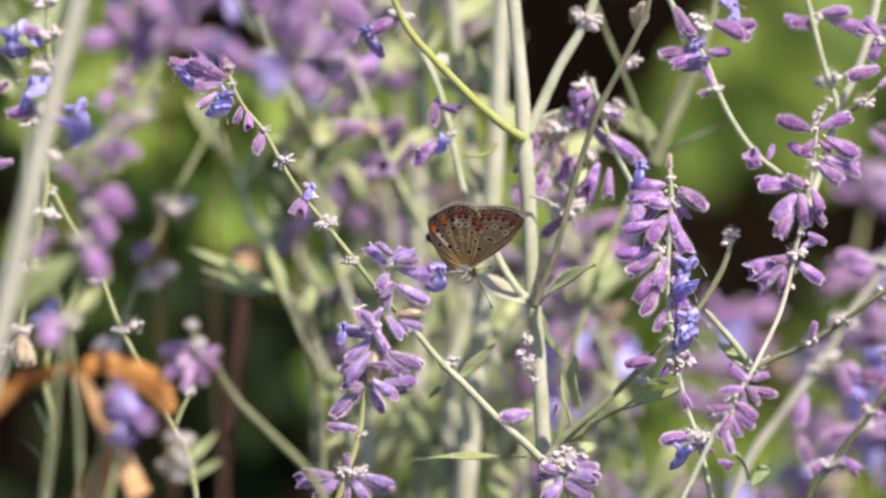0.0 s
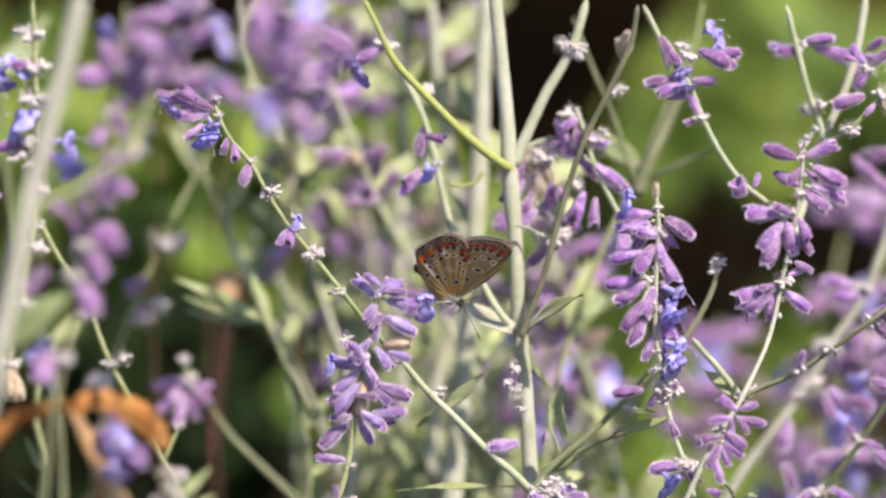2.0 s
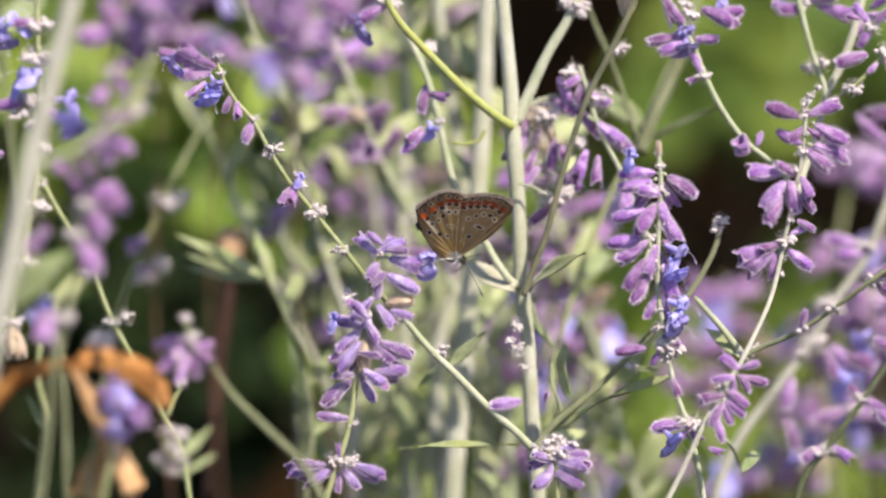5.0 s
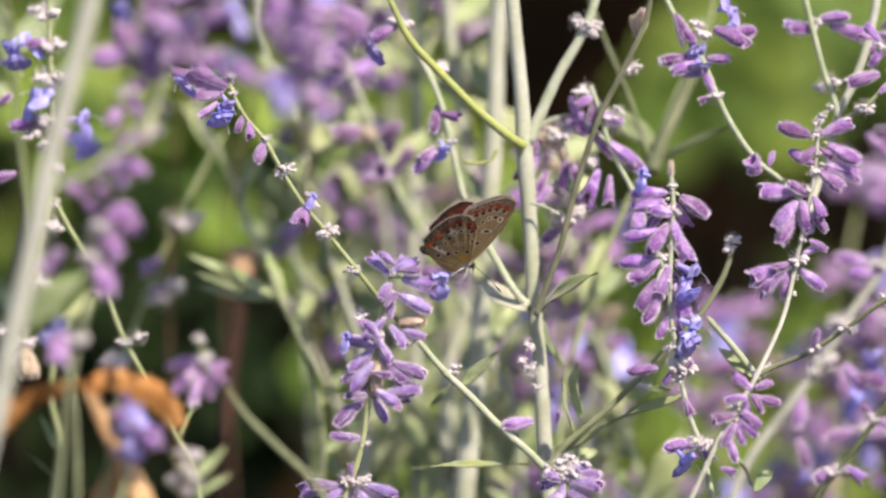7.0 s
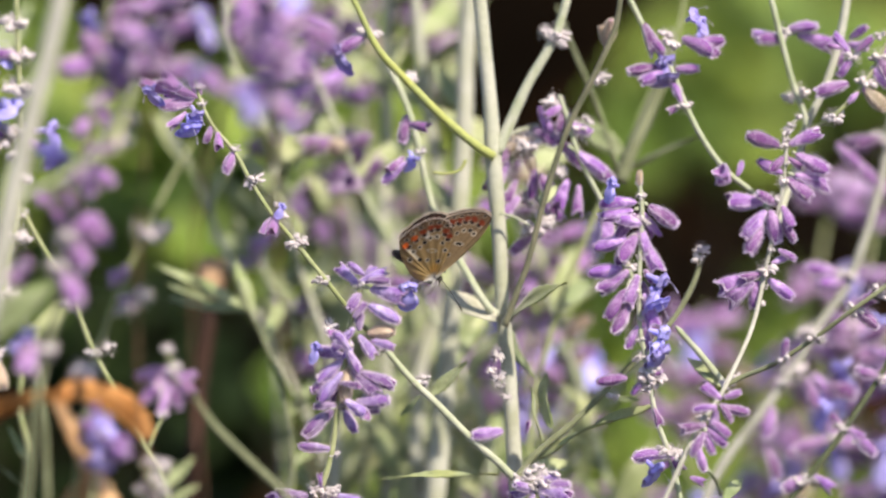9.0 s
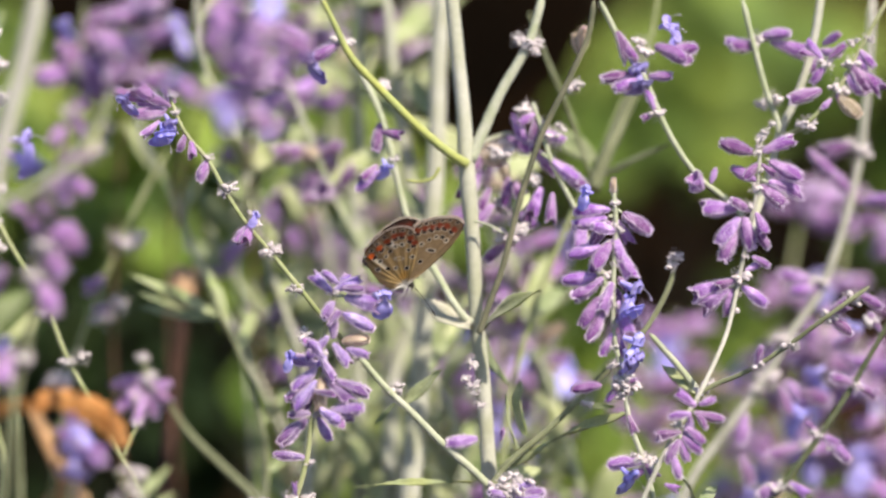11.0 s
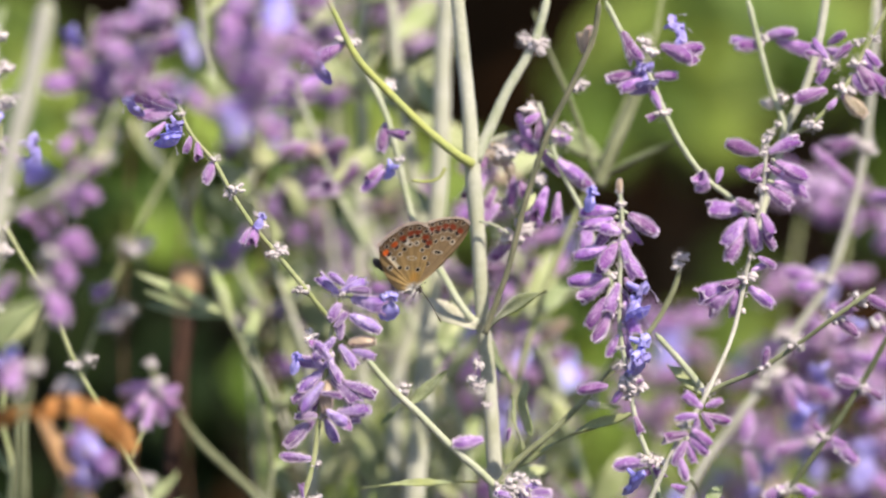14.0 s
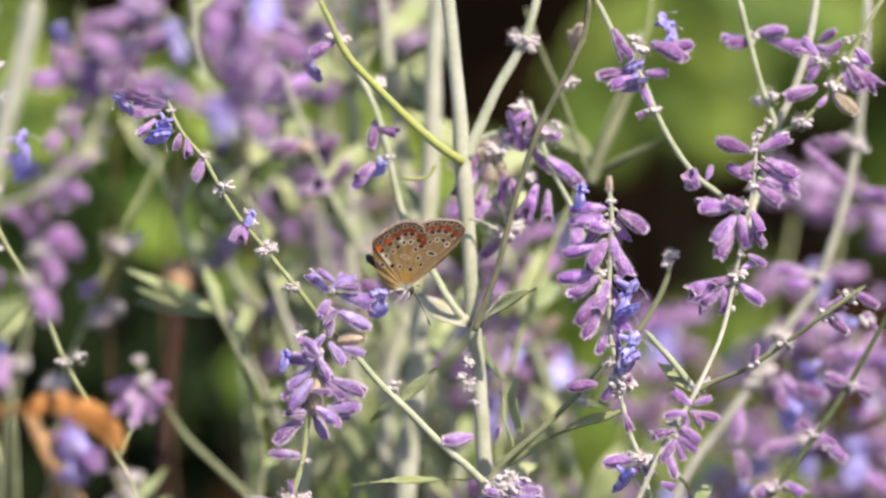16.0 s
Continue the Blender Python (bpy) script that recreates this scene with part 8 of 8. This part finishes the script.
HIND_LUNES = [(-4.65, 7.94), (-3.34, 9.15), (-2.04, 10.07), (-0.84, 10.69), (0.26, 10.73), (1.5, 9.62), (2.05, 8.58)]
HIND_DOTS = [(-4.5, 8.95), (-3.6, 10.0), (-2.4, 10.85), (-0.89, 11.45), (0.44, 11.35), (1.56, 10.6)]
FORE_SPOTS = [(1.98, 4.73), (2.1, 7.75), (3.3, 8.31), (4.4, 8.56), (5.35, 8.41), (5.95, 7.69)]
FORE_LUNES = [(1.6, 10.2), (2.74, 10.33), (3.91, 10.36), (5.0, 10.4), (6.08, 10.14), (7.22, 9.32)]
FORE_DOTS = [(1.7, 10.95), (2.84, 11.05), (4.02, 11.1), (5.36, 11.2), (6.53, 11.1), (7.76, 10.4)]


def blend(a, b, t):
    t = max(0.0, min(1.0, t))
    return tuple(p + (q - p) * t for p, q in zip(a, b))


def under_colour(x, z, spots, lunes, dots, rim, dash):
    """Underside: fawn, ringed black spots, orange lunules before dotted margins; rim: distance to the outer margin."""
    behind = len(spots) > 8
    cloud = noise.noise((x * 1.1, z * 1.1, 3.0)) + 0.6 * noise.noise((x * 3.1, z * 3.1, 8.0))
    far = math.hypot(x, z)
    c = blend(FAWN, (0.39, 0.27, 0.135), (far - 3.5) / 5.0) if behind else blend((0.43, 0.31, 0.175), (0.32, 0.225, 0.13), (far - 4.0) / 6.0)
    if behind:
        # warm basal patch: light glowing through the wing root put into the colour
        c = blend((0.86, 0.50, 0.14), c, (math.hypot((x + 0.1) * 1.25, (z - 2.9) * 0.75) - 0.25 + 0.3 * cloud) / 1.0)
    c = blend((0.62, 0.60, 0.54), c, (far - 1.2 + 0.5 * cloud) / 1.2)
    c = blend(SMOKE, c, (rim - 0.6 + 0.5 * cloud) / 2.8)
    c = tuple(v * (1 + 0.16 * cloud) for v in c)
    vein = abs(((math.degrees(math.atan2(z - 0.5, x + 0.2)) / 13.0) % 1.0) - 0.5) * 2
    c = blend(c, tuple(v * 0.8 for v in c), (vein - 0.88) / 0.12)
    if behind:
        s = max(0.0, min(1.0, ((x + 4.4) * 1.7 - (z - 7.5) * 2.2) / 7.73))
        c = blend((0.86, 0.76, 0.58), c, (math.hypot(x + 4.4 - 1.7 * s, z - 7.5 + 2.2 * s) - 0.12) / 0.25)
        c = blend((0.80, 0.74, 0.64), c, (math.hypot((x + 1.5) * 1.3, z - 9.35) - 0.30) / 0.45)
    for i, (sx, sz) in enumerate(lunes):
        glow = blend(ORANGE, RUST, (0.0, 0.45, 0.85, 1.0, 1.0, 0.95, 1.0)[i]) if behind else RUST
        out = Vector((sx, sz - 4.5)).normalized()
        along = (x - sx) * out.x + (z - sz) * out.y
        across = (x - sx) * out.y - (z - sz) * out.x
        hollow = math.hypot((along + 0.62) * 1.4, across * 0.9)
        c = blend(blend(PALE, c, 0.5), c, (hollow - 0.50) / 0.14)
        c = blend((0.05, 0.035, 0.03), c, (hollow - 0.36) / 0.12)
        c = blend(glow, c, (math.hypot(along * 1.1, across * 0.82) - 0.36) / 0.22)
    for sx, sz in dots:
        d = math.hypot(x - sx, (z - sz) * 1.25)
        c = blend(blend(PALE, c, 0.5), c, (d - 0.38) / 0.12)
        c = blend((0.06, 0.042, 0.034), c, (d - 0.27) / 0.10)
    for sx, sz in spots:
        d = math.hypot(x - sx, z - sz)
        c = blend(blend(PALE, c, 0.2 if behind else 0.35), c, (d - 0.37 - 0.05 * math.sin(sx * 7 + sz * 3)) / 0.11)
        c = blend(BLACK, c, (d - 0.24 - 0.05 * math.sin(sx * 5 + sz * 9)) / 0.08)
    dx, dz = x - dash[0], z - dash[1]
    along, across = dx * 0.95 - dz * 0.31, dx * 0.31 + dz * 0.95
    d = math.hypot(along * 0.42, across)
    c = blend(blend(PALE, c, 0.2), c, (d - 0.31) / 0.10)
    c = blend(blend(FAWN, BLACK, 0.25) if behind else BLACK, c, (d - 0.20) / 0.08)
    c = blend((0.06, 0.04, 0.03), c, (rim - 0.10) / 0.12)
    return tuple(max(0.0, v) ** 1.15 for v in c)


def upper_colour(x, z, spots, lunes, dots, rim, dash):
    c = (0.045, 0.019, 0.012)
    for sx, sz in lunes:
        c = blend((0.16, 0.034, 0.018), c, (math.hypot(x - sx, z - sz) - 0.35) / 0.5)
    return blend((0.03, 0.02, 0.015), c, (rim - 0.1) / 0.3)


def wing(name, owner, outline, spots, lunes, dots, dash, away, label, margin):
    """A thin two-skinned wing fanned out from its root; away: 1 for the far side, -1 for the near side."""
    edge = spline([(x, 0, z, 0) for x, z in outline], 8)[:, [0, 2]]
    root = np.array((0.0, 1.0))
    rings = 90
    verts, faces, cols, ids = [], [], [], []
    n = len(edge)
    for skin in (0, 1):
        for i in range(rings + 1):
            share = i / rings
            for k in range(n):
                x, z = root + (edge[k] - root) * share
                rim = float(np.linalg.norm(edge[k] - root)) * (1 - share) + 0.5 * max(0, margin[0] * 8 - 4 - k, k - margin[1] * 8 - 4)
                belly = 0.25 * math.sin(math.pi * share) + 0.05 * math.sin(k * 0.45) * share
                y = away * (belly + 0.02 + (0.0 if skin else 0.06))
                verts.append((x * MM, y * MM, z * MM))
                cols.append((*(under_colour if skin == 0 else upper_colour)(x, z, spots, lunes, dots, rim, dash), 1.0))
        first = skin * (rings + 1) * n
        for i in range(rings):
            for k in range(n - 1):
                a = first + i * n + k
                q = (a, a + 1, a + n + 1, a + n)
                faces.append(q if (skin == 0) == (away < 0) else q[::-1])
                ids.append(skin)
    me = to_mesh(name, verts, faces, [WING_UNDER, WING_UPPER], ids)
    attr = me.color_attributes.new("pattern", "FLOAT_COLOR", "POINT")
    attr.data.foreach_set("color", [v for c in cols for v in c])
    ob = new(name, me)
    ob.parent = owner
    ob["label"] = label
    rng = random.Random(4)
    fv, ff = [], []
    for k in range(margin[0] * 8, margin[1] * 8):
        for _ in range(7):
            t = rng.random()
            p = edge[k] + (edge[k + 1] - edge[k]) * t
            d = p - np.array((0.0, 5.0))
            d = d / np.linalg.norm(d)
            s = np.array((-d[1], d[0])) * 0.05
            ln = rng.uniform(0.15, 0.42)
            y = away * rng.uniform(0.0, 0.1)
            tip = p + d * ln + s * rng.uniform(-3, 3)
            j = len(fv)
            q = p - d * 0.08
            fv += [((q[0] - s[0]) * MM, y * MM, (q[1] - s[1]) * MM), ((q[0] + s[0]) * MM, y * MM, (q[1] + s[1]) * MM), (tip[0] * MM, (y + rng.uniform(-0.1, 0.1)) * MM, tip[1] * MM)]
            ff.append((j, j + 1, j + 2))
    fr = new("fringe", to_mesh("fringe", fv, ff, [FRINGE]))
    fr.parent = ob
    fr["label"] = "pale hairy wing fringe"
    return ob


def blob(line, mat, name, owner, fuzz=0, length=0.0, label="", sides=12):
    verts, faces = [], []
    pts = spline(line, 5) * MM
    sweep(pts, sides, verts, faces)
    n = len(faces)
    rng = random.Random(len(verts))
    base = len(verts)
    for _ in range(fuzz):
        o = verts[rng.randrange(base)]
        i = int(np.argmin(np.linalg.norm(pts[:, :3] - np.array(o), axis=1)))
        d = (o - Vector(pts[i][:3])).normalized() + Vector([rng.uniform(-0.6, 0.6) for _ in range(3)])
        t = d.orthogonal().normalized() * 0.03 * MM
        k = len(verts)
        verts += [o - t, o + t, o + d * length * MM]
        faces.append((k, k + 1, k + 2))
    ob = new(name, to_mesh(name, verts, faces, [mat]))
    ob.parent = owner
    if label:
        ob["label"] = label
    return ob


fly = thing("butterfly", (0, 0, HEIGHT), "small brown butterfly with orange-spotted wings on a flower", "butterfly")
blob([(-1.2, 0.45, 2.2, 0.5), (-0.6, 0.4, 1.7, 0.62), (0.1, 0.3, 1.2, 0.62), (0.6, 0.15, 0.8, 0.42)], INSECT_FUR, "thorax", fly, 900, 0.4, "furry grey thorax")
blob([(-0.9, 0.6, 2.0, 0.4), (-2.4, 0.75, 3.2, 0.5), (-4.0, 0.8, 4.5, 0.6), (-5.0, 0.8, 5.4, 0.62), (-5.6, 0.8, 5.9, 0.5), (-5.95, 0.8, 6.2, 0.2)], ABDOMEN, "abdomen", fly, 500, 0.28, "dark banded abdomen")
head = blob([(0.4, 0, 0.8, 0.3), (0.8, 0, 0.5, 0.5), (1.2, 0, 0.2, 0.28)], INSECT_DARK, "head", fly, 220, 0.32, "dark furry head")
for s in (-1, 1):
    blob([(0.7, s * 0.40, 0.6, 0.12), (0.85, s * 0.44, 0.5, 0.32), (1.0, s * 0.40, 0.38, 0.12)], INSECT_DARK, "eye", head, label="dark round eye")
    rows_a = [(1.0, s * 0.25, 0.6, 0.07), (2.3, s * 0.9, -1.7, 0.055), (3.2, s * 1.2, -3.6, 0.06), (3.6, s * 1.3, -4.5, 0.13), (3.8, s * 1.3, -5.0, 0.06)] if s < 0 else [
        (1.0, s * 0.25, 0.6, 0.07), (1.9, s * 1.2, 0.5, 0.055), (2.7, s * 2.2, 0.2, 0.06), (3.1, s * 2.6, 0.0, 0.13), (3.3, s * 2.8, -0.05, 0.06)]
    blob(rows_a, INSECT_DARK, "antenna", fly, label="thin clubbed antenna", sides=6)
    for j, (x, z, tx, tz) in enumerate([(0.5, 0.4, -0.6, -1.3), (0.0, 0.6, -2.0, -1.2), (-0.6, 0.9, -3.3, 0.6)]):
        blob([(x, s * 0.4, z, 0.10), ((x + tx) / 2 + 0.3, s * 0.8, (z + tz) / 2 + 0.3, 0.07), (tx, s * 0.6, tz, 0.06)], INSECT_FUR, "leg", fly, label="thin pale leg", sides=6)
blob([(1.1, 0, 0.2, 0.07), (0.7, 0, -0.8, 0.06), (-0.9, 0, -1.6, 0.05)], INSECT_DARK, "proboscis", fly, sides=5)
HIND_MARKS, FORE_MARKS = (HIND, HIND_SPOTS, HIND_LUNES, HIND_DOTS, (-0.59, 6.44)), (FORE, FORE_SPOTS, FORE_LUNES, FORE_DOTS, (3.63, 6.41))
near_hind = wing("hindwing", fly, *HIND_MARKS, -1, "fawn hindwing with ringed spots and orange lunules", (8, 15))
near_fore = wing("forewing", fly, *FORE_MARKS, -1, "fawn forewing with ringed spots", (3, 9))
far_hind = wing("hindwing", fly, *HIND_MARKS, 1, "fawn hindwing with dark brown upper side", (8, 15))
far_fore = wing("forewing", fly, *FORE_MARKS, 1, "fawn forewing with dark brown upper side", (3, 9))

# seconds; the perch's x and z; lean, yaw, roll; then opening and swing of each wing
FLY_ROWS = [
    (0, 3.95, -6.03, 9.9, -6.5, 0.8, 1.1, 0, 2.0, 0, -2, 0, -1, 0),
    (4.2, 3.95, -6.01, 9.8, -6.5, 0.7, 1.1, 0, 2.0, 0, -2, 0, -1, 0),
    (6.3, 3.86, -5.29, 4.4, 8.5, 8.7, 7.0, -2.0, 15.7, 0.7, 5, -1, 8, -5),
    (6.5, 3.34, -5.10, 3.4, 15.4, 12.4, 6.0, 0, 22.5, -0.6, 5, 0, 9, 0),
    (7.0, 3.63, -3.93, 3.0, 25.3, 15.5, 14.5, 1.6, 22.7, -1.6, 12, 2, 8, 8),
    (7.5, 3.77, -4.14, 1.5, 21.1, 8.2, 11.4, -0.5, 23.0, 2.9, 6, -0.5, 10, -3),
    (8.0, 3.43, -4.25, 3.5, 23.9, 9.8, 15.1, 1.1, 20.5, -0.4, 9, 1, 8, 3),
    (8.2, 3.40, -4.25, 3.5, 24.2, 9.0, 14.5, 1.0, 19.8, -0.4, 9, 1, 8, 3),
    (10.3, 2.86, -4.35, 3.8, 27.1, 1.0, 7.3, 0.8, 13.4, 0, 6, 0.8, 11, 0),
    (10.7, 2.86, -4.35, 3.8, 27.1, 1.0, 7.3, 0.8, 13.4, 0, 6, 0.8, 11, 0),
    (11.0, 2.94, -4.06, 4.2, 23.3, 7.3, 9.6, 4.0, 15.7, -4.2, 8, 4, 6, 5),
    (11.4, 2.95, -4.22, 3.3, 23.6, 3.4, 6.3, 1.0, 10.0, 0, 5, 1, 8, 1),
    (12.0, 2.95, -4.22, 3.3, 23.6, 3.4, 6.3, 1.0, 10.0, 0, 5, 1, 8, 1),
    (13.5, 3.10, -4.45, 3.4, 23.7, 2.3, 5.7, -0.3, 10.0, 0, 5, -0.3, 8, 0),
    (14.3, 3.10, -4.45, 3.2, 22.7, 2.5, 5.7, 0.2, 9.5, 0, 5, 0, 8, 0),
    (15.0, 3.45, -4.60, 1.5, 16.9, 3.9, 5.5, 3.9, 5.3, 0, 4, 3.9, 4, 1),
    (15.6, 3.38, -4.95, 1.6, 18.6, -1.5, 4.2, 0.2, 8.8, 0, 3, 0, 7, 0),
    (16.0, 3.38, -4.98, 1.6, 18.9, -2.2, 4.0, -0.2, 9.0, 0, 3, 0, 7, 0),
]


def motions():
    """The butterfly shifts on its flower, and opens and shuts its wings."""
    walk(fly, [(r[0], Matrix.Translation(world_point((r[1], 1.4, r[2]))) @ pose(0, 0, 0, r[3], 0, r[4]) @ pose(0, 0, 0, 0, -r[5], 0)) for r in FLY_ROWS])
    for k, side in enumerate((near_fore, near_hind, far_fore, far_hind)):
        walk(side, [(r[0], Matrix.Rotation(radians(r[6 + 2 * k]), 4, AXIS) @ pose(0, 0, 0, 0, r[7 + 2 * k], 0)) for r in FLY_ROWS])


motions()
